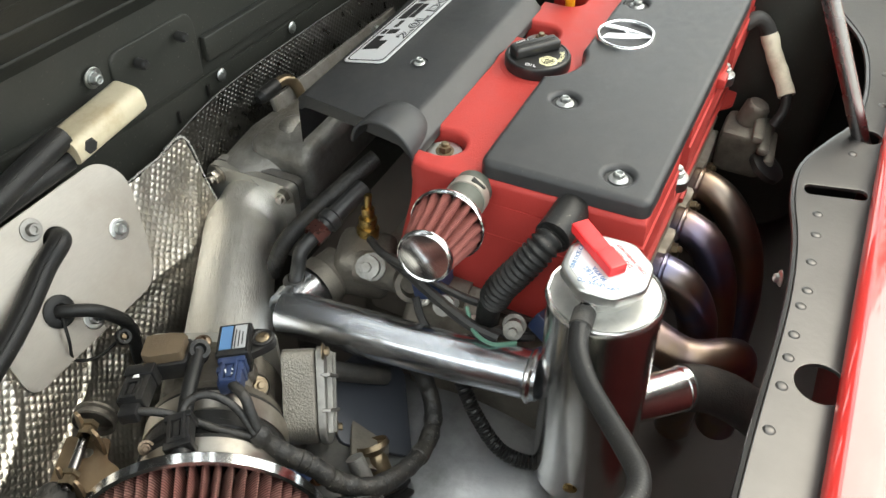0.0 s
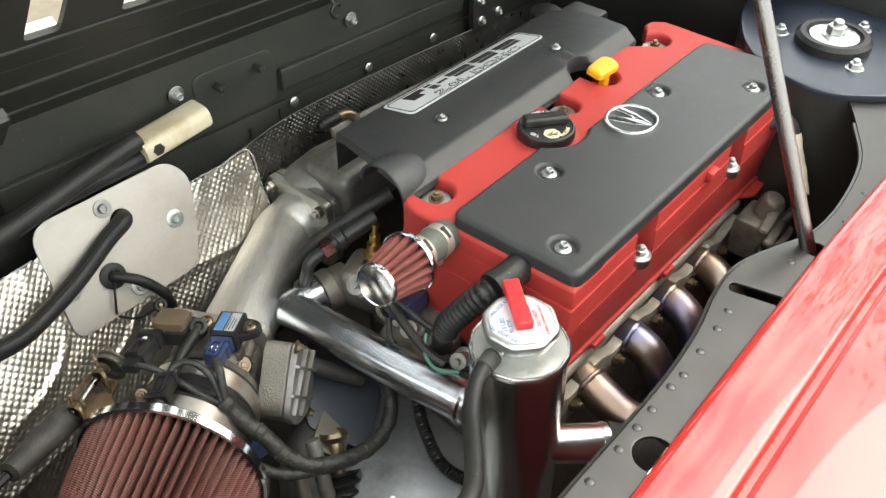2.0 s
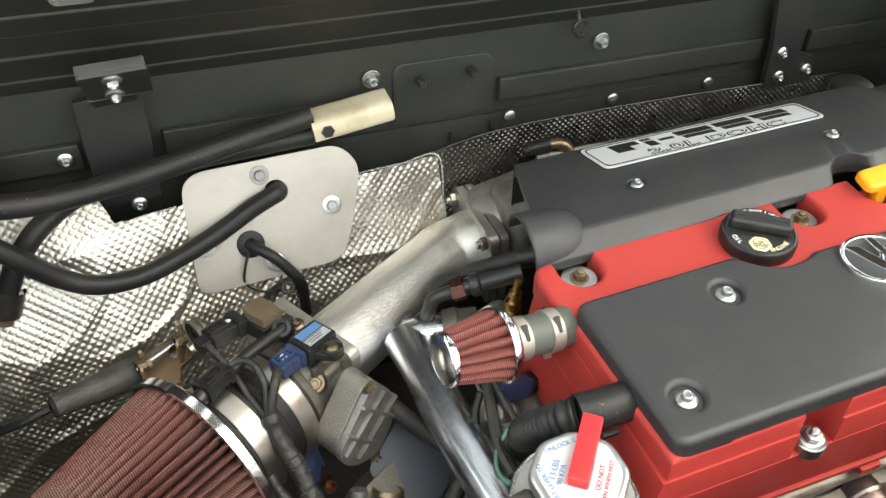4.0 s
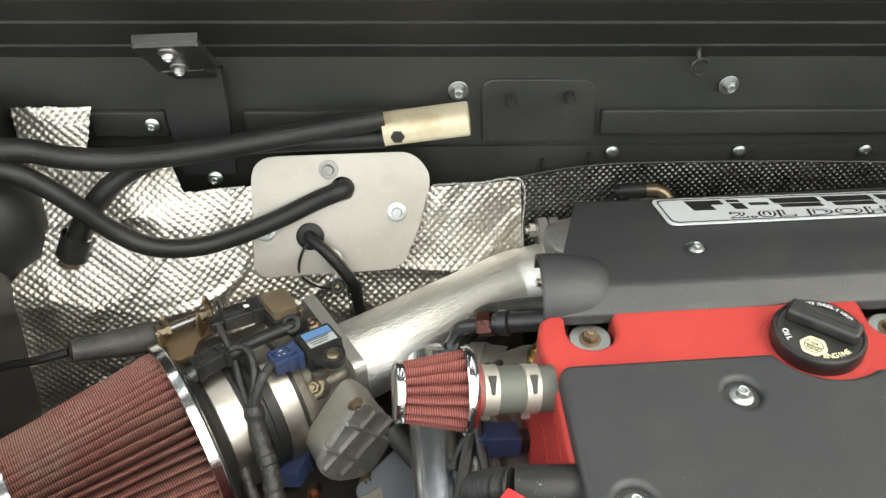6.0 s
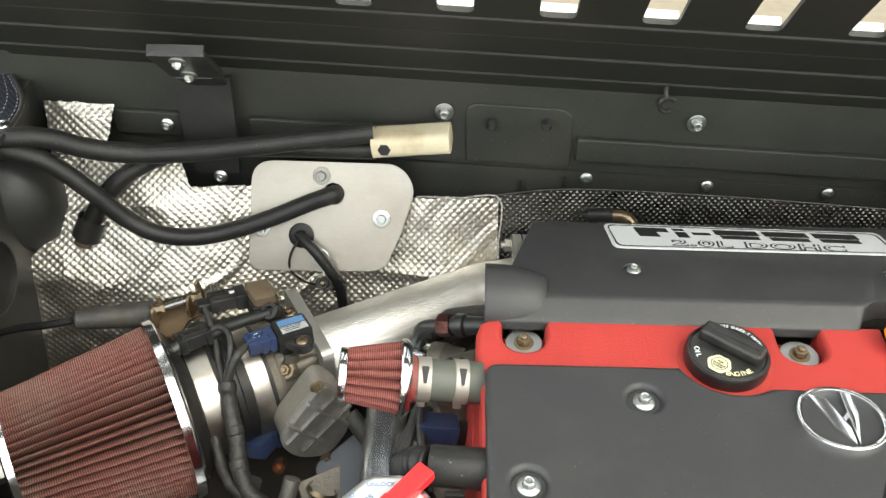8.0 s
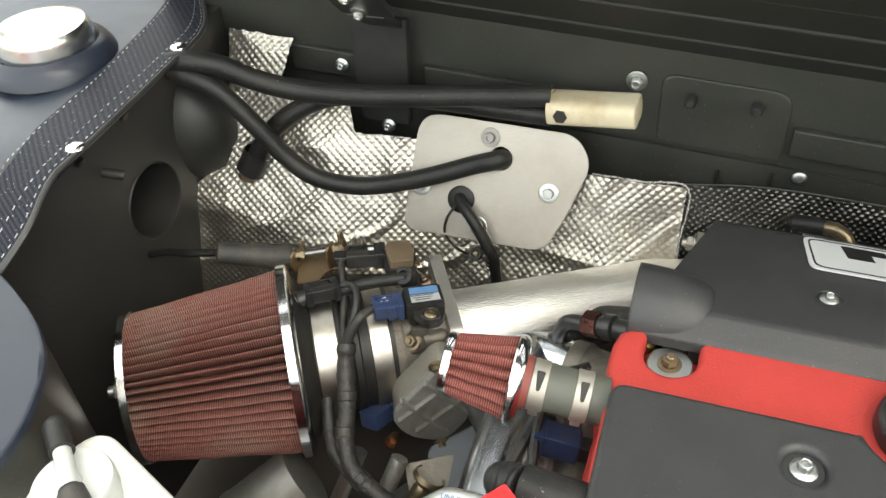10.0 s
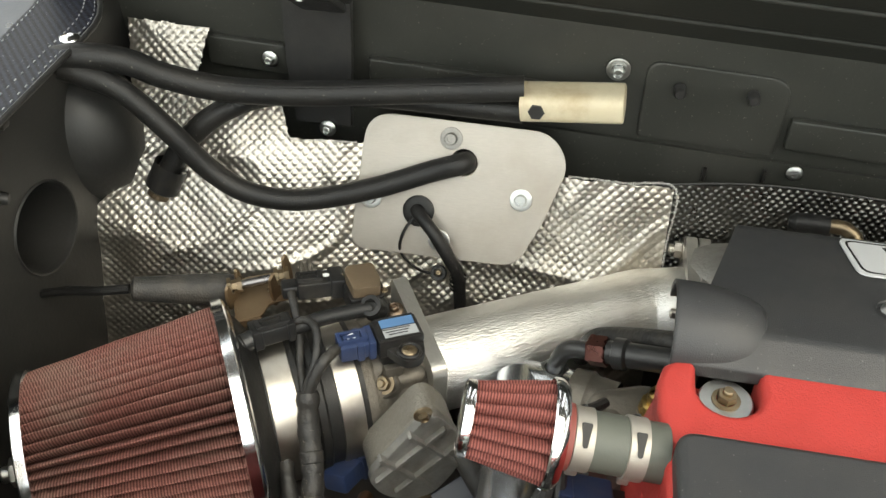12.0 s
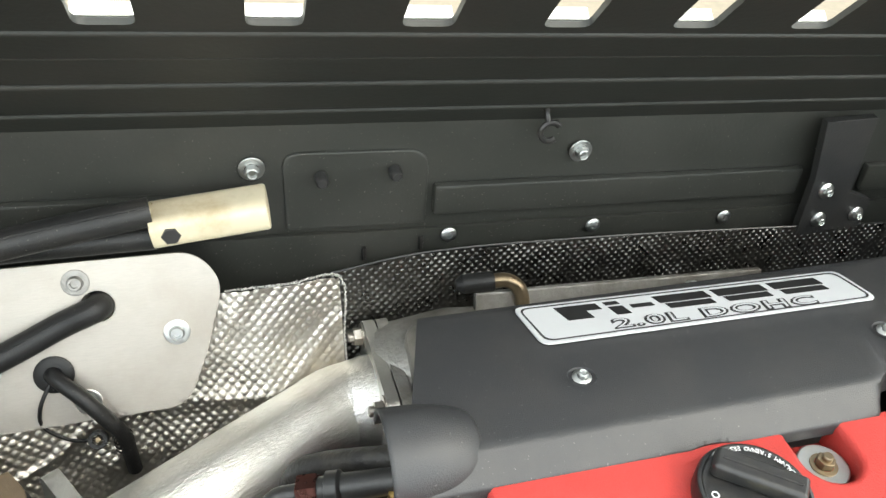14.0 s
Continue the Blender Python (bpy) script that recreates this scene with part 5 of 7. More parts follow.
def build_engine_block():
    ob = thing("engine_block", (0.2, 0.1, 0.42), "grimy cast aluminium engine block and head", "engine")
    b = B()
    box(b, (0.46, 0.205, 0.055), at(0.198, 0.0865, 0.6425), 0.006)
    part("cylinder_head", b, GASKET, ob)
    b = B()
    box(b, (0.46, 0.22, 0.22), at(0.2, 0.09, 0.53), 0.012)
    part("block", b, CAST_DARK, ob)
    # exhaust flange with its wavy upper edge and studs
    b = B()
    top = [(-0.03 + 0.006 * i, 0.6475 - 0.036 * (-0.03 + 0.006 * i) + 0.0055 * math.cos((-0.03 + 0.006 * i - 0.040) * 2 * math.pi / 0.0735)) for i in range(62)]
    plate(b, [(-0.03, 0.610)] + [(0.336, 0.598)] + top[::-1], (), 0.011, Matrix(((1, 0, 0, 0), (0, 0, -1, -0.0190), (0, 1, 0, 0), (0, 0, 0, 1))), 0.002)
    part("exhaust_flange", b, GASKET, ob, "weathered steel exhaust flange")
    b = B()
    tube(b, [(-0.03, -0.0190, 0.6660), (0.1, -0.0190, 0.6615), (0.34, -0.0190, 0.6530)], 0.0058, 10, 3)
    part("head_rib", b, GASKET, ob)
    for x in (0.004, 0.0767, 0.150, 0.2235, 0.297):
        bolt(ob, (x, -0.0305, 0.6290 - 0.036 * x), (0, -1, 0.25), 0.0058, "nut", OLD_STEEL, "nut")
    # timing-side casting at the far end
    b = B()
    box(b, (0.05, 0.05, 0.05), at(0.325, -0.058, 0.640), 0.008)
    for k in range(3):
        box(b, (0.060, 0.012, 0.009), at(0.315, -0.068 - 0.008 * k, 0.672 - 0.012 * k) @ pose(0, 0, 0, 10, 0, 5), 0.004)
    lathe(b, [(0.013, 0), (0.013, 0.02), (0.010, 0.024), (0, 0.024)], aim((0.330, -0.055, 0.664), (0.335, -0.08, 0.75)), 18)
    part("end_casting", b, CAST_DARK, ob)
    b = B()
    lathe(b, [(0.019, 0), (0.019, 0.006), (0.015, 0.008), (0, 0.008)], aim((0.290, -0.085, 0.640), (0.29, -0.12, 0.70)), 20)
    part("sensor_cap", b, BLACK_PLASTIC, ob)


build_engine_block()


def build_exhaust():
    ob = thing("exhaust_manifold", (0.1, -0.1, 0.50), "heat-tinted stainless tubular exhaust manifold", "exhaust manifold")
    courses = ([(0.250, -0.020, 0.629), (0.248, -0.040, 0.629), (0.242, -0.060, 0.622), (0.236, -0.078, 0.603), (0.230, -0.095, 0.570), (0.222, -0.105, 0.52), (0.210, -0.108, 0.45)],
               [(0.177, -0.020, 0.631), (0.176, -0.038, 0.631), (0.172, -0.058, 0.622), (0.168, -0.074, 0.596), (0.167, -0.083, 0.560), (0.168, -0.090, 0.50), (0.170, -0.090, 0.44)],
               [(0.103, -0.020, 0.633), (0.103, -0.036, 0.633), (0.102, -0.054, 0.625), (0.102, -0.069, 0.601), (0.102, -0.076, 0.570), (0.100, -0.078, 0.50), (0.100, -0.078, 0.44)],
               [(0.030, -0.020, 0.636), (0.027, -0.040, 0.632), (0.025, -0.070, 0.623), (0.030, -0.090, 0.622), (0.046, -0.106, 0.616), (0.064, -0.114, 0.590), (0.072, -0.115, 0.50)])
    for pts in courses:
        b = B()
        tube(b, pts, 0.0176, 28, 10)
        runner = part("runner", b, EXHAUST, ob)
        b = B()
        p, q = Vector(pts[0]), Vector(pts[1])
        d = (q - p).normalized()
        lathe(b, [(0.0176, 0), (0.0194, 0.0015), (0.0190, 0.004), (0.0176, 0.0055)], aim(p + d * 0.0095, q + d * 0.02), 26, lambda a, r, z: r + 0.0004 * math.sin(a * 17))
        part("weld", b, EXHAUST, runner)


build_exhaust()


def build_intake():
    """Manifold behind the cover, foil-taped pipe, flanges."""
    ob = thing("intake_manifold", (0.15, 0.33, 0.55), "grey cast intake manifold behind the engine cover", "intake manifold")
    b = B()
    box(b, (0.35, 0.070, 0.06), at(0.20, 0.312, 0.682), 0.014, 3)
    lathe(b, [(0.043, 0), (0.046, 0.02), (0.05, 0.05), (0.048, 0.08)], aim((0.014, 0.345, 0.648), (0.10, 0.325, 0.665)), 28)
    box(b, (0.05, 0.05, 0.03), at(0.075, 0.318, 0.695) @ pose(0, 0, 0, 0, 0, -20), 0.010, 3)
    tube(b, [(0.045, 0.31, 0.698), (0.06, 0.322, 0.704), (0.08, 0.318, 0.700)], 0.012, 12, 4)
    part("plenum", b, CAST, ob)
    b = B()
    box(b, (0.24, 0.006, 0.03), at(0.20, 0.350, 0.697) @ pose(0, 0, 0, -20, 3, 0), 0.002)
    part("rail", b, CAST, ob)
    bolt(ob, (0.245, 0.332, 0.716), (0, -0.2, 1), 0.006)
    fd = Vector((0.99, 0.02, -0.02)).normalized()
    fc = Vector((0.010, 0.329, 0.647))
    m = aim(fc - fd * 0.008, fc + fd)
    for k, mm in ((0, FLANGE), (1, CAST)):
        b = B()
        plate(b, rounded([(-0.046, -0.042), (0.046, -0.042), (0.046, 0.042), (-0.046, 0.042)], 0.009, 5), (), 0.009, m @ at(0, 0, 0.010 * k), 0.0012)
        part("flange", b, mm, ob, "machined aluminium flange")
    for u, v in ((-0.037, 0.033), (0.037, 0.031)):
        bolt(ob, m @ Vector((u, v, -0.0005)), -fd, 0.0068, "nut", STEEL_BAND)
    # elbow on the manifold
    el = thing("vacuum_elbow", (0.09, 0.357, 0.72), "brass elbow with a black rubber cap", "hose fitting")
    b = B()
    tube(b, [(0.093, 0.357, 0.7245), (0.105, 0.355, 0.7250), (0.113, 0.351, 0.720), (0.116, 0.346, 0.708), (0.116, 0.345, 0.69)], 0.0055, 12, 6)
    part("elbow", b, OLD_STEEL, el)
    b = B()
    tube(b, [(0.068, 0.3595, 0.7225), (0.073, 0.359, 0.7230), (0.082, 0.358, 0.7240), (0.095, 0.357, 0.7245)], 0.0072, 12, 6, rfun=lambda s, t: 0.0072 * min(1, 0.55 + s * 90))
    part("cap", b, RUBBER, el)
    # foil-taped pipe
    ip = thing("intake_pipe", (-0.09, 0.27, 0.63), "intake pipe wrapped in silver reflective tape", "intake pipe")
    b = B()
    tb = Vector((-0.1735, 0.2312, 0.6535))
    axis = Vector((0.8422, 0.5376, -0.0416)).normalized()
    pm = aim(tb, tb + axis)
    inv = pm.inverted()
    tube(b, [inv @ Vector(p) for p in (tb, tb + axis * 0.05, tb + axis * 0.10, tb + axis * 0.15, tb + axis * 0.178, fc - fd * 0.012, fc - fd * 0.004)], 0.0340, 40, 10,
         rfun=lambda s, t: 0.0345 - 0.0030 * s / t + 0.0003 * noise.noise((s * 160, 0, 3)) + 0.004 * max(0, (s - 0.9 * t) / (0.1 * t)))
    part("pipe", b, TAPE, ip, sharp=80).matrix_basis = pm
    return tb, axis


TB, AXIS = build_intake()


def build_throttle_body():
    ob = thing("throttle_assembly", TB, "grimy cast aluminium throttle body with sensors and clamps", "throttle body")
    fb = TB - AXIS * 0.1285   # the filter's mouth
    m = aim(fb, TB)

    def along(s):
        return m @ at(0, 0, s + 0.0165)
    def latch(plug, lm, w, h, material):
        """Raised locking frame on a plug's upper face."""
        b = B()
        hole = [(-w * 0.36, -h * 0.30), (w * 0.30, -h * 0.30), (w * 0.30, h * 0.30), (-w * 0.36, h * 0.30)]
        plate(b, rounded([(-w / 2, -h / 2), (w / 2, -h / 2), (w / 2, h / 2), (-w / 2, h / 2)], 0.001, 2), [hole], 0.0032, lm, 0.0004)
        part("latch", b, material, plug)
        b = B()
        box(b, (w * 0.55, h * 0.36, 0.0024), lm @ at(-w * 0.02, 0, 0.0012), 0.0005)
        part("release_tab", b, material, plug)
    b = B()
    lathe(b, [(0.0700, 0.0), (0.0670, 0.005), (0.0620, 0.009), (0.0560, 0.0125), (0.0512, 0.0145), (0.0505, 0.034)], m, 44)
    part("rubber_neck", b, RUBBER, ob)
    b = B()
    lathe(b, [(0.0505, -0.0010), (0.0518, -0.0005), (0.0518, 0.0160), (0.0505, 0.0165)], along(0), 48)
    clamp = part("band_clamp", b, STEEL_BAND, ob, "stainless band clamp")
    b = B()
    box(b, (0.014, 0.010, 0.016), along(0.006) @ pose(0, 0, 0, 0, 0, -70) @ at(0.056, 0, 0), 0.002)
    part("screw_housing", b, STEEL_BAND, clamp)
    b = B()
    lathe(b, [(0.0500, 0.014), (0.0500, 0.020), (0.0485, 0.0215), (0.0485, 0.026), (0.0500, 0.0275), (0.0500, 0.032), (0.0482, 0.0335), (0.0478, 0.060)], along(0), 44)
    part("rubber_sleeve", b, RUBBER, ob)
    b = B()
    lathe(b, [(0.0478, 0.0410), (0.0493, 0.0415), (0.0493, 0.0560), (0.0478, 0.0565)], along(0), 44)
    part("band_clamp", b, STEEL_BAND, ob)
    b = B()
    lathe(b, [(0.0468, 0.057), (0.0468, 0.066), (0.043, 0.071), (0.043, 0.104), (0.0, 0.104)], along(0), 40)
    box(b, (0.070, 0.050, 0.032), along(0.087) @ at(0, 0.009, 0), 0.006, 3)
    box(b, (0.018, 0.016, 0.014), along(0.080) @ at(-0.022, 0.034, 0), 0.004, 2)
    box(b, (0.022, 0.012, 0.020), along(0.088) @ at(0.012, 0.036, 0), 0.004, 2)
    part("body", b, CAST_DARK, ob)
    # square flange with rounded corners against the pipe
    b = B()
    plate(b, rounded([(-0.044, -0.046), (0.044, -0.046), (0.044, 0.052), (-0.044, 0.044)], 0.008, 5), (), 0.0105, along(0.1015), 0.0012)
    part("flange", b, FLANGE, ob, "machined aluminium flange plate")
    b = B()
    lathe(b, [(0.0100, -0.020), (0.0095, -0.002), (0.0085, 0.0)], aim((-0.1885, 0.1845, 0.6850), (-0.1955, 0.1625, 0.7100)), 20)
    lathe(b, [(0.0085, -0.020), (0.0080, 0.000), (0.0060, 0.0015), (0, 0.0015)], aim((-0.1985, 0.1905, 0.6930), (-0.2045, 0.1705, 0.7200)), 20)
    part("boss", b, CAST_DARK, ob)
    bolt(ob, (-0.1885, 0.1845, 0.6850), (-0.007, -0.022, 0.025), 0.0048, "nut", OLD_STEEL)
    # pressure sensor with label and blue plug
    sm = at(-0.1842, 0.2008, 0.7140) @ pose(0, 0, 0, -5, 4, 31)
    b = B()
    box(b, (0.030, 0.023, 0.014), sm @ at(0.001, 0, 0), 0.002)
    plate(b, rounded([(-0.010, -0.010), (0.0155, -0.010), (0.0135, -0.020), (0.008, -0.0265), (-0.001, -0.0265), (-0.005, -0.020)], 0.0035, 4), (), 0.006, sm @ at(0, 0, -0.005), 0.001)
    lathe(b, [(0.0078, 0.0), (0.0078, 0.0016), (0.0066, 0.0022), (0.0060, 0.0012), (0, 0.0012)], sm @ at(0.0035, -0.0185, 0.001), 22)
    box(b, (0.026, 0.0016, 0.0012), sm @ at(0.001, 0.0100, 0.0072), 0.0004)
    box(b, (0.026, 0.0016, 0.0012), sm @ at(0.001, -0.0100, 0.0072), 0.0004)
    box(b, (0.026, 0.019, 0.010), sm @ at(0.001, 0, -0.010), 0.002)
    sens = part("pressure_sensor", b, BLACK_PLASTIC, ob, "black pressure sensor with a blue and white sticker")
    b = B()
    box(b, (0.022, 0.008, 0.0004), sm @ at(0.002, 0.005, 0.0072))
    part("sticker_band", b, LABEL_BLUE, sens)
    b = B()
    box(b, (0.022, 0.0085, 0.0004), sm @ at(0.002, -0.0045, 0.0072))
    part("sticker", b, STICKER, sens)
    b = B()
    for k in range(3):
        box(b, (0.018 - 0.003 * k, 0.0007, 0.0002), sm @ at(0.0, -0.0015 - 0.0024 * k, 0.00755))
    part("print", b, INK, sens)
    bolt(ob, sm @ Vector((0.0035, -0.0185, 0.0022)), (sm.to_3x3() @ Vector((0, 0, 1))), 0.0050, "screw", OLD_STEEL)
    b = B()
    box(b, (0.022, 0.016, 0.0115), sm @ at(-0.0265, 0.0, -0.001), 0.0016)
    box(b, (0.005, 0.0185, 0.014), sm @ at(-0.0170, 0.0, -0.001), 0.0012)
    box(b, (0.005, 0.0185, 0.0125), sm @ at(-0.0245, 0.0, -0.001), 0.0010)
    plug = part("blue_plug", b, BLUE_PLASTIC, ob, "blue plastic wiring plug with white paint marks")
    latch(plug, sm @ at(-0.0285, 0, 0.0046), 0.019, 0.0105, BLUE_PLASTIC)
    b = B()
    box(b, (0.0060, 0.0011, 0.0004), sm @ at(-0.0300, 0.0015, 0.0067) @ pose(0, 0, 0, 0, 0, 20))
    box(b, (0.0045, 0.0011, 0.0004), sm @ at(-0.0310, -0.0014, 0.0067) @ pose(0, 0, 0, 0, 0, 75))
    box(b, (0.0050, 0.0009, 0.0004), sm @ at(-0.0270, -0.0018, 0.0067) @ pose(0, 0, 0, 0, 0, 40))
    part("paint_mark", b, WHITE_PRINT, plug)
    # brown sensor and its black plug on top
    bx = at(-0.2140, 0.2330, 0.7245) @ pose(0, 0, 0, -4, 4, 30)
    b = B()
    plate(b, rounded([(-0.0095, -0.0125), (0.0085, -0.0135), (0.0105, -0.0040), (0.0095, 0.0135), (-0.0085, 0.0140), (-0.0110, 0.0080)], 0.0020, 3), (), 0.0075, bx @ at(0, 0, -0.0010), 0.0009)
    bs = part("brown_sensor", b, BROWN_PLASTIC, ob, "brown plastic position sensor")
    b = B()
    plate(b, rounded([(-0.0120, -0.0145), (0.0105, -0.0155), (0.0128, -0.0040), (0.0110, 0.0150), (-0.0100, 0.0158), (-0.0130, 0.0090)], 0.0026, 3), (), 0.0130, bx @ at(0, 0, -0.0142), 0.0008)
    part("sensor_base", b, BLACK_PLASTIC, bs)
    for u, v in ((-0.0120, 0.0150), (0.0120, -0.0120)):
        bolt(ob, bx @ Vector((u * 0.98, v * 0.80, -0.0012)), (bx.to_3x3() @ Vector((0, 0, 1))), 0.0026, "flange", OLD_STEEL)
    ub = at(-0.2450, 0.2315, 0.7195) @ pose(0, 0, 0, -10, 6, 27)
    b = B()
    box(b, (0.030, 0.0175, 0.012), ub, 0.0015)
    box(b, (0.010, 0.0200, 0.0145), ub @ at(0.012, 0, 0), 0.0015)
    box(b, (0.012, 0.0130, 0.009), ub @ at(-0.019, 0, -0.001), 0.0020)
    pp = part("black_plug", b, BLACK_PLASTIC, ob)
    latch(pp, ub @ at(-0.006, 0, 0.0052), 0.017, 0.0105, BLACK_PLASTIC)
    b = B()
    lathe(b, [(0, 0.0003), (0.0024, 0.0002), (0.0030, 0.0)], ub @ at(0.004, 0.0005, 0.0064) @ Matrix.Diagonal((1.5, 0.8, 1, 1)), 14)
    part("paint_mark", b, WHITE_PRINT, pp)
    bb = at(-0.2610, 0.1845, 0.7190) @ pose(0, 0, 0, -12, 4, 38)
    b = B()
    box(b, (0.026, 0.0150, 0.011), bb, 0.0014)
    box(b, (0.006, 0.0175, 0.013), bb @ at(-0.010, 0, 0), 0.0010)
    box(b, (0.005, 0.0175, 0.013), bb @ at(0.0115, 0, 0), 0.0010)
    lathe(b, [(0.0062, 0), (0.0066, 0.008), (0.0078, 0.009), (0.0078, 0.012), (0.0066, 0.013), (0.0066, 0.016), (0.0078, 0.017), (0.0078, 0.020), (0.0060, 0.021), (0, 0.021)],
          aim(bb @ Vector((-0.010, 0, -0.001)), bb @ Vector((-0.040, -0.001, -0.010))), 16)
    pk = part("black_plug", b, BLACK_PLASTIC, ob, "black plug with a ribbed latch and rubber tail")
    latch(pk, bb @ at(0.001, 0, 0.0048), 0.021, 0.0110, BLACK_PLASTIC)
    b = B()
    tube(b, [(-0.2480, 0.1930, 0.7160), (-0.2330, 0.2010, 0.7195), (-0.2180, 0.2085, 0.7205), (-0.2040, 0.2155, 0.7205)], 0.0050, 12, 6)
    part("breather_stub", b, RUBBER, ob)
    b = B()
    lathe(b, [(0.0088, -0.0160), (0.0088, -0.006), (0.0072, -0.004), (0.0066, 0.002), (0.0074, 0.003), (0.0070, 0.0046), (0.0042, 0.0052), (0.0030, 0.0020), (0, 0.0020)], aim((-0.2030, 0.2160, 0.7215), (-0.2090, 0.1900, 0.7580)), 20)
    part("breather_cap", b, RUBBER, ob)
    bolt(ob, (-0.1905, 0.2240, 0.7130), (-0.1, -0.2, 1), 0.0060, "flange", BRONZE)
    # tarnished cable bracket: a bent tray with two forked ears, cable barrels in the forks
    gm = at(-0.294, 0.215, 0.691) @ pose(0, 0, 0, 0, 0, 25)
    side = Matrix(((0, 0, 1, 0), (1, 0, 0, 0), (0, 1, 0, 0), (0, 0, 0, 1)))
    b = B()
    plate(b, rounded([(-0.008, 0.0), (0.010, 0.0), (0.016, 0.010), (0.031, 0.012), (0.031, 0.040), (-0.008, 0.040)], 0.003, 3), [circle(0.020, 0.024, 0.004, 14)],
          0.0020, gm @ pose(0, 0, 0, 4, -3, 0), 0.0005)
    br = part("cable_bracket", b, GOLD_ZINC, ob, "tarnished yellow-zinc throttle cable bracket")
    b = B()
    box(b, (0.018, 0.0020, 0.007), gm @ at(0.001, 0.0, -0.002), 0.0008)
    plate(b, rounded([(0.0, -0.020), (0.012, -0.024), (0.030, -0.012), (0.034, 0.002), (0.010, 0.003), (0.0, 0.001)], 0.003, 3), (), 0.0020, gm @ at(-0.008, 0, 0) @ side, 0.0005)
    part("lower_leg", b, GOLD_ZINC, br)
    for x0, y0, top, wd, turn in ((-0.0070, 0.024, 0.0225, 0.020, -30), (0.0260, 0.022, 0.0300, 0.024, -38)):
        h = wd / 2
        b = B()
        plate(b, rounded([(y0 - h, -0.001), (y0 + h, -0.001), (y0 + h + 0.001, top * 0.55), (y0 + h - 0.001, top), (y0 + 0.0062, top * 0.97), (y0 + 0.0046, top * 0.45), (y0, top * 0.30),
                          (y0 - 0.0046, top * 0.45), (y0 - 0.0056, top * 0.90), (y0 - h + 0.001, top * 0.82), (y0 - h - 0.001, top * 0.5)], 0.0016, 3), (), 0.0022, gm @ at(x0, y0, 0) @ pose(0, 0, 0, 4, 0, turn) @ at(0, -y0, 0) @ side, 0.0005)
        part("forked_ear", b, GOLD_ZINC, br)
        b = B()
        lathe(b, [(0.0058, -0.0036), (0.0058, -0.0010), (0.0040, -0.0008), (0.0040, 0.0032), (0.0058, 0.0034), (0.0058, 0.0066)], aim(gm @ Vector((x0, y0, top * 0.58)), gm @ Vector((x0 + 1, y0, top * 0.58))), 6)
        part("locknut", b, OLD_STEEL, br)
    b = B()
    tube(b, [gm @ Vector((-0.012, 0.024, 0.0118)), gm @ Vector((0.006, 0.024, 0.0130)), gm @ Vector((0.026, 0.024, 0.0142))], 0.0032, 12, 3)
    part("cable_barrel", b, ROD_STEEL, br)
    b = B()
    lathe(b, [(0.0130, 0), (0.0142, 0.0008), (0.0142, 0.0026), (0.0122, 0.0034), (0.0122, 0.0056), (0.0142, 0.0064), (0.0142, 0.0082), (0.0120, 0.0090), (0, 0.0090)], aim(gm @ Vector((0.040, 0.026, 0.006)), gm @ Vector((0.060, 0.026, 0.006))), 28)
    part("throttle_quadrant", b, CAST_DARK, ob, "dark grooved throttle cable wheel")
    bolt(ob, (-0.2660, 0.2150, 0.6930), (-0.45, -0.5, 0.7), 0.0036, "nut", BRONZE)
    # cast housing with ribbed lid on the side
    hm = at(-0.159, 0.150, 0.664) @ pose(0, 0, 0, 88, 0, 28)
    shape = [(0.010, 0.040), (0.028, 0.012), (0.026, -0.020), (0.004, -0.045), (-0.024, -0.032), (-0.034, -0.008)]
    b = B()
    plate(b, rounded(shape[::-1], [0.013, 0.016, 0.016, 0.014, 0.014, 0.014], 7), (), 0.0235, hm @ at(0, 0, -0.0275), 0.003, 3)
    hs = part("idle_valve_housing", b, CAST_LIGHT, ob, "rough grey cast housing with a ribbed lid")
    b = B()
    plate(b, rounded([(u * 1.02, v * 1.02) for u, v in shape[::-1]], [0.011, 0.014, 0.014, 0.012, 0.011, 0.011], 6), (), 0.006, hm @ at(0, 0, -0.0032), 0.002)
    part("ribbed_lid", b, CAST, hs)
    tm = hm @ pose(0, 0, 0, 0, 0, 38)
    for k in (-0.010, 0.009):
        b = B()
        box(b, (0.058, 0.0028, 0.006), tm @ at(0, k, 0.0035), 0.0008)
        part("rib", b, CAST, hs)
        b = B()
        box(b, (0.0028, 0.052, 0.0062), tm @ at(k * 1.3, -0.002, 0.0036), 0.0008)
        part("rib", b, CAST, hs)
    for q in ((0.004, 0.040, 0.002), (0.002, -0.046, 0.002)):
        bolt(ob, hm @ Vector(q), (hm.to_3x3() @ Vector((0, 0, 1))), 0.0060, "flange", OLD_STEEL)
    b = B()
    bp = at(-0.209, 0.153, 0.628) @ pose(0, 0, 0, -15, 15, 72)
    box(b, (0.030, 0.018, 0.014), bp, 0.002)
    box(b, (0.006, 0.021, 0.017), bp @ at(0.008, 0, 0), 0.001)
    part("blue_plug", b, BLUE_PLASTIC, ob, "blue plastic wiring plug")
    b = B()
    lathe(b, [(0.0055, 0), (0.0055, 0.014), (0.004, 0.014), (0.004, 0.004), (0, 0.004)], aim((-0.197, 0.150, 0.604), (-0.190, 0.07, 0.66)), 14)
    part("drain_stub", b, COPPER, ob, "copper pipe stub")
    return fb + AXIS * 0.0030


MOUTH = build_throttle_body()


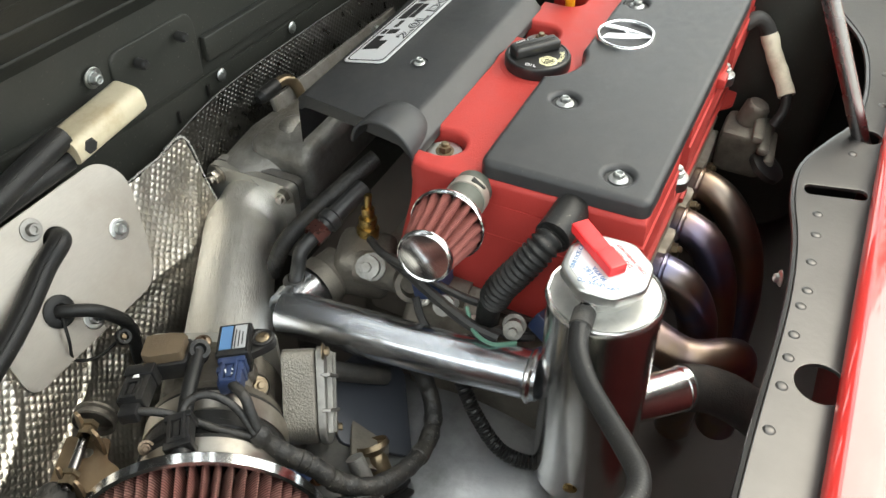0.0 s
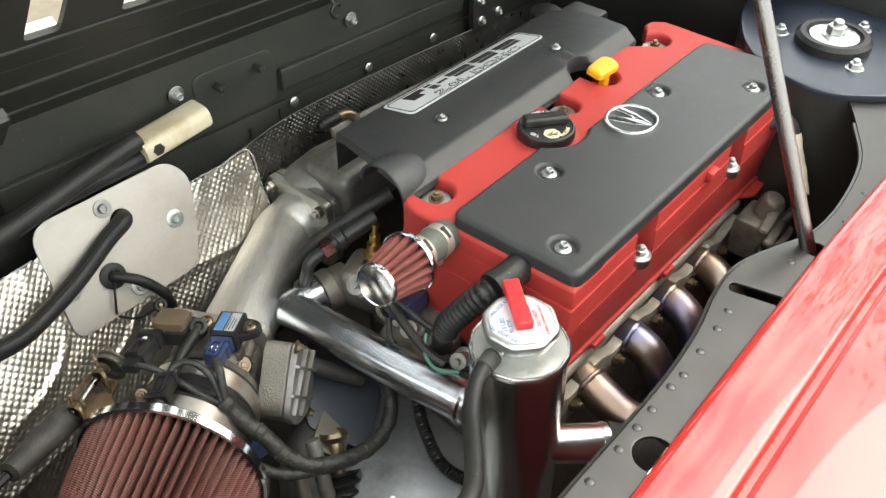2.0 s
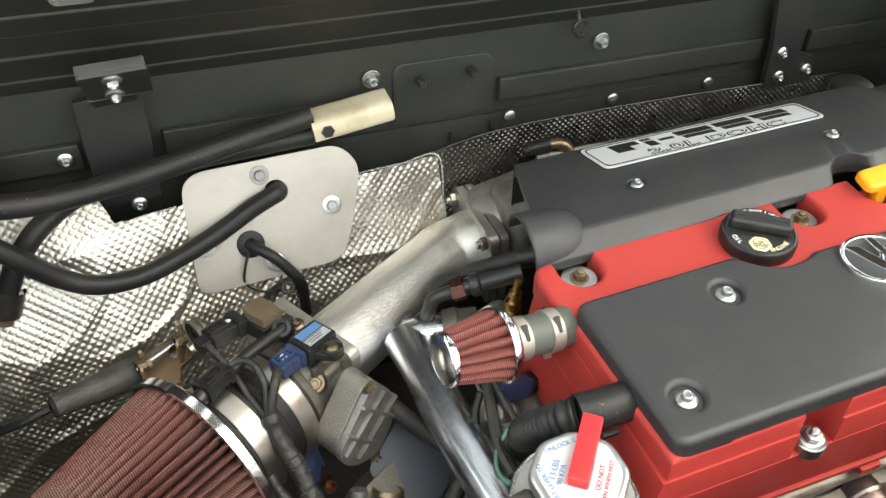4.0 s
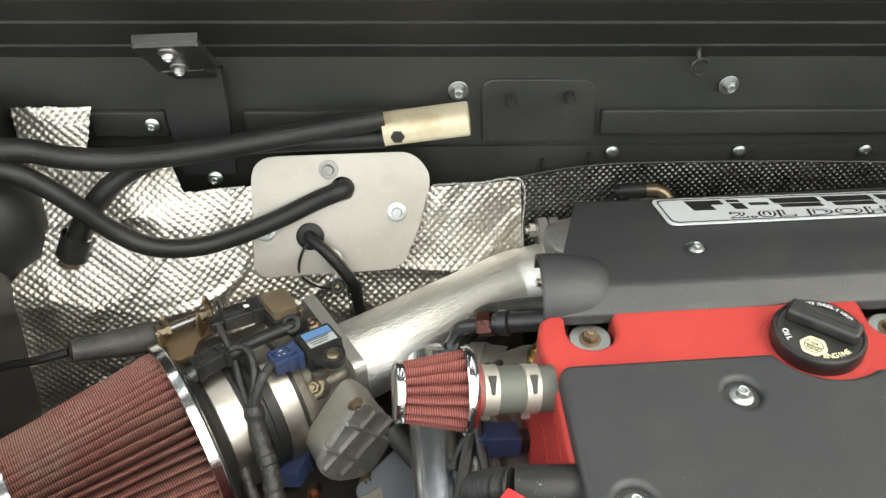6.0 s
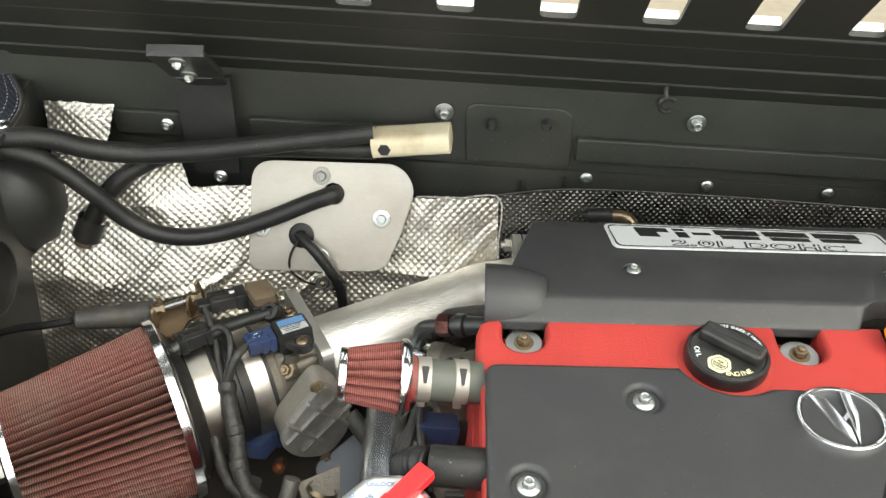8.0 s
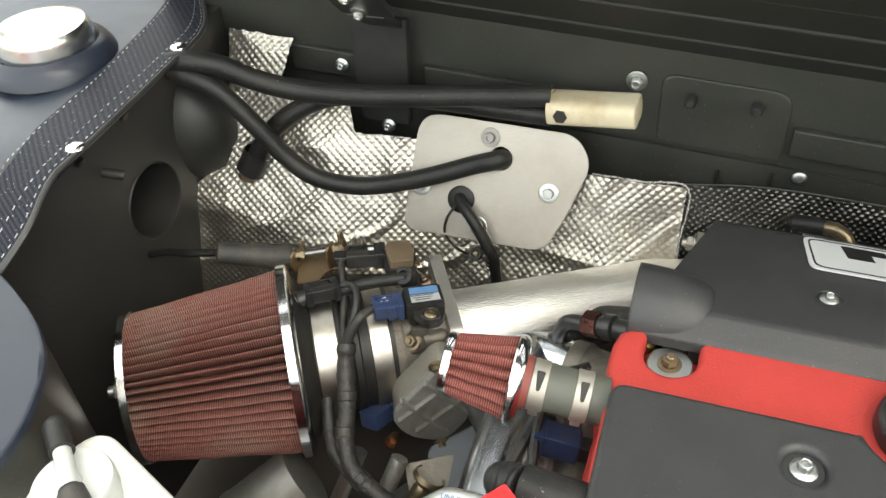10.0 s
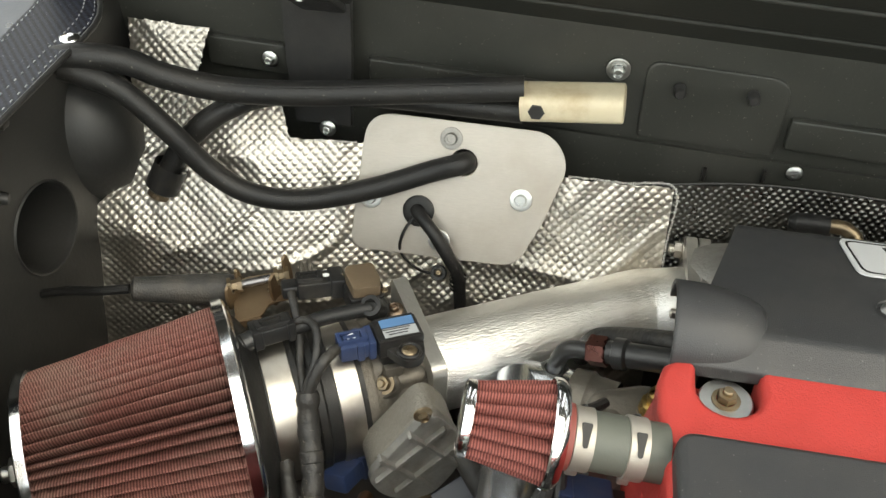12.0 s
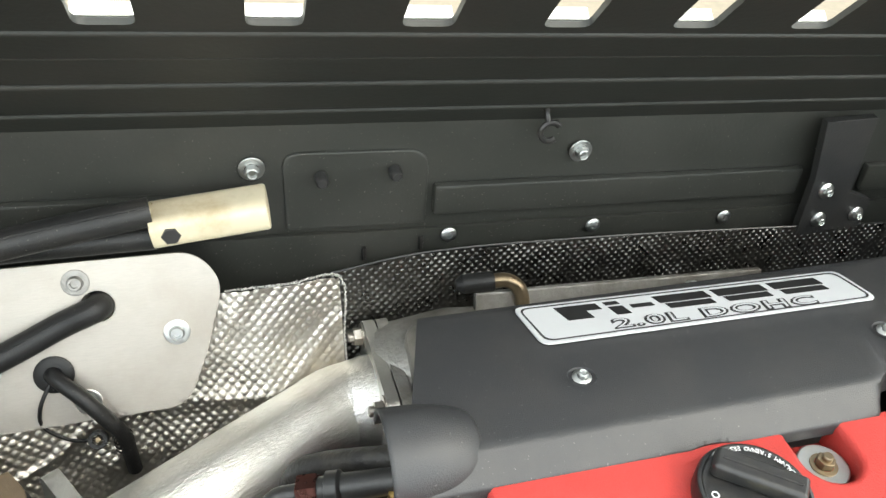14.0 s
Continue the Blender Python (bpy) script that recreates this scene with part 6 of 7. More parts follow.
def cone_filter(name, tip, mouth, r_tip, r_mouth, pleats, label, ring, group):
    ob = thing(name, mouth, label, "air filter", group)
    d = (Vector(mouth) - Vector(tip)).normalized()
    length = (Vector(mouth) - Vector(tip)).length
    m = aim(tip, mouth)

    def wave(a, r, z):
        big = r_mouth > 0.05
        w = a * pleats / 2 + (0.09 * math.sin(a * 7 + 1) + 0.06 * math.sin(z * 70 + a * 11) if big else 0.12 * math.sin(z * 200 + a * 5))
        s = abs(math.cos(w)) ** 0.8
        return r * (1 - (0.30 if big else 0.30) * (1 - s) + (0.004 * math.sin(z * 110 + a * 9) if big else 0))
    b = B()
    n = 18
    prof = [(r_tip * 0.985 + (r_mouth * 0.975 - r_tip * 0.985) * i / n, ring * 0.5 + (length - ring) * i / n) for i in range(n + 1)]
    lathe(b, prof, Matrix(), pleats * 10, wave)
    fold = part("pleats", b, FILTER_RED if r_mouth > 0.05 else FILTER_SMALL, ob, "dusty dark red pleated gauze", sharp=75)
    fold.matrix_basis = m
    b = B()
    lathe(b, [(r_tip * 0.90, -0.0010), (r_tip * 0.93, -0.0014), (r_tip * 0.96, -0.0016), (r_tip * 1.005, -0.0010), (r_tip * 1.02, 0.0), (r_tip * 1.02, ring * 0.62), (r_tip * 0.99, ring * 0.62 + 0.0008)], m, 56)
    part("tip_cap", b, CHROME, ob, "chrome end ring")
    b = B()
    lathe(b, [(0, -0.0022), (r_tip * 0.5, -0.0018), (r_tip * 0.91, -0.0010)], m, 48)
    part("tip_face", b, BLACK_CHROME if r_mouth > 0.05 else CHROME, ob, "glossy end face")
    b = B()
    lathe(b, [(r_mouth * 0.99, -ring - 0.0008), (r_mouth * 1.02, -ring), (r_mouth * 1.025, -0.002), (r_mouth * 1.0, 0), (r_mouth * 0.92, 0.002), (r_mouth * 0.6, 0.002)], m @ at(0, 0, length), 64)
    part("mouth_ring", b, CHROME, ob, "chrome rim")
    return ob, m, length


def build_filters():
    tip = MOUTH - AXIS * 0.1296
    ob, m, ln = cone_filter("cone_air_filter", tip, MOUTH, 0.0590, 0.0762, 58, "large dusty red cone air filter with chrome rims", 0.0085, "cone filters")
    bolt(ob, m @ Vector((0, 0, -0.0055)), tip - MOUTH, 0.0095, "nut", ZINC, "nut")
    st = B()
    lathe(st, [(0, -0.0205), (0.0036, -0.020), (0.0040, -0.019), (0.0040, -0.006), (0.010, -0.0055), (0.010, -0.0015)], m, 20)
    part("stud", st, ZINC, ob)
    # breather filter on the valve cover
    a, c = Vector((-0.0335, 0.0958, 0.7770)), Vector((-0.0735, 0.0925, 0.7825))
    ax = (c - a).normalized()
    mouth, tip = c + ax * 0.002, c + ax * 0.046
    cone_filter("breather_filter", tip, mouth, 0.0182, 0.0258, 17, "small red cone breather filter with chrome ends", 0.0044, "cone filters")
    h = thing("breather_hose", a, "short grey rubber hose with two spring clamps", "hose")
    b = B()
    tube(b, [a + ax * -0.008, a, (a + c) / 2, c + ax * 0.001], 0.0142, 24, 4)
    part("hose", b, GREY_RUBBER, h)
    b = B()
    lathe(b, [(0.0158, -0.004), (0.0158, 0.002)], aim(c, c + ax), 24)
    part("collar", b, RED_SILICONE, h)
    for k in (0.04, 0.66):
        p = a + (c - a) * k
        mm = aim(p, p + ax)
        b = B()
        lathe(b, [(0.0142, 0), (0.0152, 0.0003), (0.0152, 0.0092), (0.0142, 0.0095)], mm, 28)
        cl = part("spring_clamp", b, BRUSHED, h, "silver spring clamp")
        for ang in (60, 150):
            w = B()
            plate(w, rounded([(-0.0060, -0.0010), (0.0055, -0.0026), (0.0055, 0.0026), (-0.0060, 0.0010)], 0.001, 3), (), 0.0008,
                  mm @ pose(0, 0, 0, 0, 0, ang) @ at(0.0146, 0, 0.0047) @ Matrix(((0, 0, 1, 0), (1, 0, 0, 0), (0, 1, 0, 0), (0, 0, 0, 1))))
            part("clamp_window", w, RUBBER, cl)
        w = B()
        box(w, (0.008, 0.003, 0.006), mm @ pose(0, 0, 0, 0, 0, -75) @ at(0.0178, 0, 0.0047), 0.001)
        part("clamp_ear", w, BRUSHED, cl)


build_filters()


def build_catch_can():
    c = Vector((-0.0800, -0.0205, 0))
    ob = thing("coolant_tank", (c.x, c.y, 0.585), "polished aluminium coolant header tank with welded pipes", "header tank")
    lean = at(c.x, c.y, 0.765) @ pose(0, 0, 0, -2.0, 1.2, 0) @ at(0, 0, -0.765)
    b = B()
    lathe(b, [(0, 0.580), (0.034, 0.580), (0.0362, 0.584), (0.0372, 0.589), (0.0372, 0.765), (0.0366, 0.7685), (0.0345, 0.7698)], lean, 56)
    part("body", b, TANK, ob)
    b = B()
    lathe(b, [(0.0352, 0.7680), (0.0350, 0.7704), (0.0215, 0.7707), (0, 0.7707)], lean, 48)
    part("end_plate", b, SATIN_ALU, ob, "satin aluminium end plate")
    b = B()
    lathe(b, [(0.0370, 0.7655), (0.0380, 0.7665), (0.0380, 0.7688), (0.0368, 0.7708), (0.0352, 0.7705)], lean, 56, lambda a, r, z: r + 0.0003 * math.sin(a * 70))
    part("weld_bead", b, POLISHED, ob)
    b = B()
    lathe(b, [(0.021, 0.768), (0.021, 0.776), (0.0225, 0.778), (0.0225, 0.783)], at(c.x + 0.002, c.y + 0.002, 0), 36)
    part("filler_neck", b, SATIN_ALU, ob)
    b = B()
    tube(b, [(-0.090, -0.017, 0.775), (-0.1025, -0.0145, 0.7745), (-0.112, -0.0150, 0.774)], 0.0052, 12, 4)
    part("overflow_pipe", b, POLISHED, ob)
    b = B()
    tube(b, [(-0.074, -0.040, 0.658), (-0.052, -0.062, 0.655), (-0.030, -0.083, 0.653)], 0.0165, 24, 4, hollow=0.9)
    part("outlet_pipe", b, POLISHED, ob)
    b = B()
    lathe(b, [(0.0163, 0), (0.0172, 0.001), (0.0172, 0.004), (0.0163, 0.005)], aim((-0.035, -0.0782, 0.6535), (-0.013, -0.099, 0.651)), 28)
    part("rolled_bead", b, POLISHED, ob)
    b = B()
    tube(b, [(-0.0325, -0.0806, 0.6532), (-0.0220, -0.0930, 0.6480), (-0.0120, -0.1090, 0.6380), (-0.0040, -0.1270, 0.6240), (0.002, -0.1460, 0.6060), (0.006, -0.166, 0.580)], 0.0180, 22, 6)
    solo("coolant_outlet_hose", b, RUBBER_DUSTY, "thick black rubber hose pushed over the tank outlet", "hose")
    b = B()
    tube(b, [(-0.103, 0.222, 0.662), (-0.101, 0.16, 0.668), (-0.097, 0.08, 0.675), (-0.092, 0.012, 0.682)], 0.0182, 32, 4)
    part("inlet_pipe", b, PIPE_ALU, ob)
    b = B()
    lathe(b, [(0.0182, 0), (0.0205, 0.002), (0.0205, 0.004), (0.0182, 0.006)], aim((-0.0925, 0.020, 0.6815), (-0.092, 0.0, 0.683)), 28, lambda a, r, z: r + 0.0004 * math.sin(a * 40))
    part("weld_bead", b, POLISHED, ob)
    b = B()
    tube(b, [(-0.103, 0.2195, 0.662), (-0.085, 0.2195, 0.662), (-0.062, 0.2150, 0.662)], 0.0182, 28, 4)
    part("inlet_elbow", b, PIPE_ALU, ob)
    b = B()
    lathe(b, [(0.0055, 0), (0.0055, 0.002), (0.003, 0.003), (0, 0.003)], aim((c.x - 0.0385, c.y - 0.008, 0.607), (c.x - 1, c.y - 0.2, 0.607)), 14)
    part("plug", b, BRASS, ob)
    # pressure cap
    cap = thing("pressure_cap", (c.x + 0.004, c.y, 0.783), "chrome pressure cap with printed warnings and a red lever", "radiator cap")
    cm = at(-0.0780, -0.0180, 0.7835) @ pose(0, 0, 0, 0, 0, 3)
    oct_ = [(0.012, 0.0295), (-0.012, 0.0295), (-0.0295, 0.012), (-0.0295, -0.012), (-0.012, -0.0295), (0.012, -0.0295), (0.0295, -0.012), (0.0295, 0.012)]
    oct_ = [(x * 0.93, y * 0.93) for x, y in oct_]
    oct_ = rounded(oct_, 0.005, 4)
    b = B()
    plate(b, oct_, (), 0.0085, cm, 0.003, 3)
    top = part("cap", b, ZINC, cap)
    b = B()
    plate(b, [(x * 0.84, y * 0.84) for x, y in oct_], (), 0.0004, cm @ at(0, 0, 0.0085))
    face = part("printed_face", b, PLAQUE, cap, "silver-white printed warning face")
    for txt, x, y, s, rz in (("LIFT LEVER TO", -0.0195, 0.001, 0.0040, 90), ("UNLOCK CAP", 0.001, 0.0195, 0.0040, 0), ("13 LBS", -0.0125, 0.007, 0.0050, 48), ("90 KPA", -0.0105, 0.0025, 0.0044, 48),
                             ("DO NOT", 0.0085, -0.008, 0.0042, 48), ("OPEN WHEN HOT", 0.0105, -0.0125, 0.0036, 48)):
        lettering(txt, s, cm @ at(x, y, 0.0090) @ pose(0, 0, 0, 0, 0, rz), LABEL_BLUE if rz != 48 or x < 0 else RED_PLASTIC, face, "lettering")
    b = B()
    lm = cm @ at(0.0085, 0.009, 0.0125) @ pose(0, 0, 0, 0, -3, 48)
    box(b, (0.046, 0.0125, 0.0075), lm, 0.0015)
    box(b, (0.018, 0.0128, 0.0085), lm @ at(-0.014, 0, 0.0008), 0.0015)
    part("lever", b, RED_PLASTIC, cap, "red plastic release lever")
    # overflow hose to the bottle
    b = B()
    tube(b, [(-0.104, -0.0145, 0.774), (-0.118, -0.0160, 0.7725), (-0.135, -0.0215, 0.770), (-0.154, -0.034, 0.769), (-0.172, -0.050, 0.771), (-0.191, -0.066, 0.776), (-0.208, -0.077, 0.782),
             (-0.223, -0.0795, 0.784), (-0.237, -0.0755, 0.786), (-0.252, -0.0700, 0.789), (-0.264, -0.0635, 0.792), (-0.2765, -0.0543, 0.7928)], 0.0063, 14, 8)
    oh = thing("overflow_hose", (-0.19, -0.066, 0.77), "black rubber overflow hose from tank to bottle", "hose")
    part("hose", b, RUBBER, oh)
    for p, q in (((-0.248, -0.0718, 0.7882), (-0.276, -0.0548, 0.7930)), ((-0.1045, -0.0146, 0.7740), (-0.118, -0.0160, 0.7725))):
        b = B()
        ln = (Vector(q) - Vector(p)).length
        lathe(b, [(0.0062, 0), (0.0072, 0.001), (0.0073, ln - 0.001), (0.0058, ln)], aim(p, q), 16)
        part("end_sleeve", b, RUBBER_DUSTY, oh, "thicker rubber sleeve at the hose end")


build_catch_can()


def build_bottle():
    ob = thing("overflow_bottle", (-0.285, -0.04, 0.66), "white plastic overflow bottle with a hose on its cap", "bottle")
    m = at(-0.2835, -0.0503, 0.662) @ pose(0, 0, 0, 0, 0, -22.4)
    b = B()
    plate(b, rounded([(-0.048, -0.039), (0.048, -0.039), (0.048, 0.039), (-0.048, 0.039)], 0.018, 8), (), 0.100, m, 0.006, 4)
    part("body", b, WHITE_BOTTLE_LIT_SILL, ob)
    b = B()
    tube(b, [m @ Vector((0.014, 0.022, 0.0990)), m @ Vector((0.030, 0.030, 0.0990)), m @ Vector((0.042, 0.035, 0.0980))], 0.0022, 8, 4)
    part("mould_seam", b, WHITE_BOTTLE_LIT_SILL, ob)
    cm = at(-0.2855, -0.0465, 0.7765)
    b = B()
    lathe(b, [(0.0205, -0.016), (0.0205, -0.006), (0.0222, -0.005), (0.0226, 0.004), (0.0222, 0.0068), (0.0215, 0.0078), (0.0195, 0.0074), (0.0150, 0.0066), (0.0130, 0.0074), (0, 0.0076)], cm, 44)
    part("cap", b, CLEAR_PLASTIC, ob, "cloudy translucent screw cap")
    b = B()
    lathe(b, [(0.006, 0.006), (0.0055, 0.014), (0, 0.016)], cm, 14)
    tube(b, [(-0.305, -0.0290, 0.7905), (-0.287, -0.0450, 0.7920), (-0.273, -0.0570, 0.7930)], 0.0050, 14, 4)
    part("tee", b, CLEAR_PLASTIC, ob)
    b = B()
    tube(b, [(-0.2980, -0.0352, 0.7912), (-0.3055, -0.0288, 0.7910), (-0.3130, -0.0232, 0.7900), (-0.3165, -0.0205, 0.7870)], 0.0071, 16, 4)
    part("rubber_end", b, RUBBER, ob, "black rubber blanking cap")


build_bottle()


# ---- hoses, wiring and castings between the parts ----
def corrugated(pts, r, pitch, depth, n=18, sub=40):
    b = B()
    tube(b, pts, r, n, sub, rfun=lambda s, t: r + depth * (0.5 + 0.5 * math.cos(2 * math.pi * s / pitch)))
    return b


def build_breather():
    ob = thing("breather_pipe", (-0.04, 0.026, 0.77), "black smooth and corrugated breather hose from the cover", "hose")
    b = B()
    tube(b, [(-0.020, 0.024, 0.779), (-0.035, 0.024, 0.780), (-0.055, 0.026, 0.779)], 0.0128, 20, 4)
    part("stub", b, RUBBER, ob)
    b = corrugated([(-0.053, 0.026, 0.779), (-0.062, 0.030, 0.774), (-0.070, 0.040, 0.758), (-0.074, 0.052, 0.738), (-0.073, 0.058, 0.722)], 0.0094, 0.0046, 0.0020)
    part("corrugated_hose", b, RUBBER, ob, "black corrugated plastic hose")
    b = B()
    tube(b, [(-0.073, 0.058, 0.724), (-0.071, 0.062, 0.708), (-0.064, 0.066, 0.680)], 0.0088, 14, 4)
    part("tail", b, RUBBER, ob)
    b = B()
    box(b, (0.012, 0.004, 0.004), at(-0.040, 0.010, 0.772), 0.001)
    part("clip", b, RUBBER, ob)


build_breather()


def build_head_end():
    """Castings and plugs at the end of the head below the breather filter."""
    ob = thing("coolant_outlet", (-0.06, 0.19, 0.66), "grey cast coolant outlet with a brass fitting", "coolant housing")
    b = B()
    lathe(b, [(0.021, 0), (0.022, 0.012), (0.020, 0.015), (0.020, 0.03)], aim((-0.070, 0.216, 0.662), (-0.04, 0.208, 0.664)), 24)
    box(b, (0.05, 0.05, 0.045), at(-0.032, 0.190, 0.668) @ pose(0, 0, 0, 10, 0, 20), 0.012, 3)
    tube(b, [(-0.048, 0.185, 0.680), (-0.046, 0.16, 0.682), (-0.045, 0.13, 0.682), (-0.042, 0.09, 0.680)], 0.014, 14, 4)
    lathe(b, [(0.014, 0), (0.014, 0.016), (0.010, 0.018), (0.008, 0.006), (0, 0.006)], aim((-0.055, 0.135, 0.690), (-0.10, 0.10, 0.73)), 18)
    part("housing", b, CAST_DARK, ob)
    b = B()
    lathe(b, [(0.0105, 0), (0.0105, 0.003)], aim((-0.020, 0.193, 0.686), (-0.008, 0.196, 0.75)), 20)
    lathe(b, [(0.0095, 0.003), (0.0095, 0.010), (0.007, 0.011), (0.0075, 0.014), (0.0075, 0.019), (0.005, 0.020), (0.0055, 0.024), (0.0055, 0.028), (0.003, 0.029), (0.0035, 0.040), (0, 0.041)],
          aim((-0.020, 0.193, 0.686), (-0.008, 0.196, 0.75)), 12)
    part("brass_fitting", b, BRASS, ob, "brass temperature sender")
    b = B()
    box(b, (0.055, 0.13, 0.10), at(-0.035, 0.075, 0.615), 0.012, 3)
    for y in (0.05, 0.085, 0.12):
        lathe(b, [(0.011, 0), (0.011, 0.010), (0.007, 0.012), (0, 0.012)], aim((-0.052, y, 0.655), (-0.09, y - 0.01, 0.70)), 14)
    box(b, (0.05, 0.07, 0.02), at(-0.055, 0.10, 0.672) @ pose(0, 0, 0, 0, -25, 10), 0.006, 3)
    part("end_casting", b, CAST_DARK, ob)
    for p, q, r in (((-0.060, 0.165, 0.698), (-0.078, 0.160, 0.715), 0.0075), ((-0.062, 0.100, 0.690), (-0.082, 0.094, 0.706), 0.0065), ((-0.060, 0.045, 0.690), (-0.078, 0.040, 0.702), 0.006)):
        b = B()
        lathe(b, [(r * 1.5, 0), (r * 1.5, 0.004), (r, 0.005), (r, 0.014), (r * 1.25, 0.015), (r * 1.25, 0.020), (r * 0.5, 0.021), (r * 0.5, 0.026), (0, 0.026)], aim(p, q), 12)
        part("fitting", b, CAST, ob)
    for y, z in ((0.075, 0.682), (0.118, 0.690), (0.02, 0.67)):
        bolt(ob, (-0.066, y, z), (-0.6, -0.1, 0.8), 0.0065, "flange", STEEL_BAND)
    pl = thing("wiring_plug", (-0.055, 0.055, 0.71), "blue plastic wiring plug with a black tail", "wiring plug", "wiring plugs")
    b = B()
    pm = at(-0.057, 0.113, 0.705) @ pose(0, 0, 0, -15, 10, 5)
    box(b, (0.030, 0.020, 0.016), pm, 0.002)
    box(b, (0.008, 0.023, 0.018), pm @ at(-0.012, 0, 0), 0.001)
    part("housing", b, BLUE_PLASTIC, pl)
    b = B()
    box(b, (0.016, 0.014, 0.012), pm @ at(0.022, 0, -0.001), 0.002)
    part("tail", b, BLACK_PLASTIC, pl)
    b = B()
    tube(b, [(-0.078, 0.118, 0.702), (-0.086, 0.108, 0.688), (-0.086, 0.09, 0.67), (-0.08, 0.075, 0.65)], 0.003, 8, 6)
    part("lead", b, LOOM, pl)
    pl = thing("wiring_plug", (-0.05, 0.0, 0.68), "blue plastic wiring plug with thin coloured leads", "wiring plug", "wiring plugs")
    b = B()
    pm = at(-0.052, 0.020, 0.690) @ pose(0, 0, 0, 20, -20, 70)
    box(b, (0.026, 0.020, 0.016), pm, 0.002)
    box(b, (0.014, 0.012, 0.005), pm @ at(0, 0, 0.009), 0.001)
    part("housing", b, BLUE_PLASTIC, pl)
    b = B()
    tube(b, [(-0.058, 0.030, 0.682), (-0.066, 0.042, 0.684), (-0.072, 0.055, 0.690), (-0.074, 0.075, 0.688)], 0.0042, 8, 6)
    part("lead", b, LOOM, pl)


build_head_end()


def build_end_wiring():
    """Small leads that cross the end of the head."""
    for pts, r, lab in (([(-0.058, 0.150, 0.712), (-0.070, 0.128, 0.716), (-0.078, 0.100, 0.708), (-0.084, 0.070, 0.700), (-0.082, 0.050, 0.694)], 0.0045, "taped black lead along the end of the head"),
                        ([(-0.050, 0.172, 0.716), (-0.066, 0.150, 0.722), (-0.070, 0.115, 0.718), (-0.066, 0.085, 0.706), (-0.060, 0.060, 0.70)], 0.0032, "thin black lead above the coolant pipe"),
                        ([(-0.074, 0.078, 0.706), (-0.088, 0.066, 0.700), (-0.092, 0.050, 0.698), (-0.080, 0.036, 0.694)], 0.0016, "thin green wire bending to the blue plug")):
        b = B()
        tube(b, pts, r, 8, 8, rfun=lambda s, t: r * (1 + 0.12 * noise.noise((s * 160, 2, r * 900))))
        solo("plug_lead", b, LOOM if r > 0.002 else mat("green_wire", (0.10, 0.22, 0.16), 0.5), lab, "wire", "plug leads")


build_end_wiring()


def build_fuel_line():
    ob = thing("fuel_line", (-0.06, 0.21, 0.70), "black fuel hose with anodised swivel fittings", "fuel line")
    b = B()
    tube(b, [(-0.082, 0.222, 0.600), (-0.083, 0.224, 0.655), (-0.083, 0.224, 0.672)], 0.0088, 14, 4)
    part("braided_hose", b, LOOM, ob)
    b = B()
    lathe(b, [(0.0095, 0), (0.0105, 0.002), (0.0105, 0.010), (0.008, 0.012), (0.0065, 0.013)], aim((-0.083, 0.224, 0.668), (-0.083, 0.223, 0.70)), 12)
    tube(b, [(-0.083, 0.224, 0.678), (-0.081, 0.221, 0.692), (-0.075, 0.2205, 0.704), (-0.060, 0.217, 0.7098)], 0.0058, 12, 6)
    part("elbow", b, BLACK_STEEL, ob)
    b = B()
    lathe(b, [(0.0095, 0), (0.010, 0.001), (0.010, 0.011), (0.0095, 0.012)], aim((-0.062, 0.2180, 0.7095), (-0.02, 0.206, 0.722)), 6)
    part("nut", b, mat("brown_anodised", (0.16, 0.07, 0.06), 0.3, 0.9, 0.2, 200), ob, "reddish-brown anodised nut")
    b = B()
    lathe(b, [(0.0075, 0.012), (0.0075, 0.016), (0.010, 0.017), (0.010, 0.024), (0.008, 0.026), (0.008, 0.060)], aim((-0.062, 0.2180, 0.7095), (-0.02, 0.206, 0.722)), 14)
    part("adapter", b, BLACK_STEEL, ob)
    b = B()
    tube(b, [(-0.066, 0.262, 0.655), (-0.058, 0.252, 0.684), (-0.040, 0.240, 0.702), (-0.015, 0.222, 0.722), (0.02, 0.205, 0.738)], 0.0072, 12, 6)
    part("taped_loom", b, LOOM, ob)


build_fuel_line()


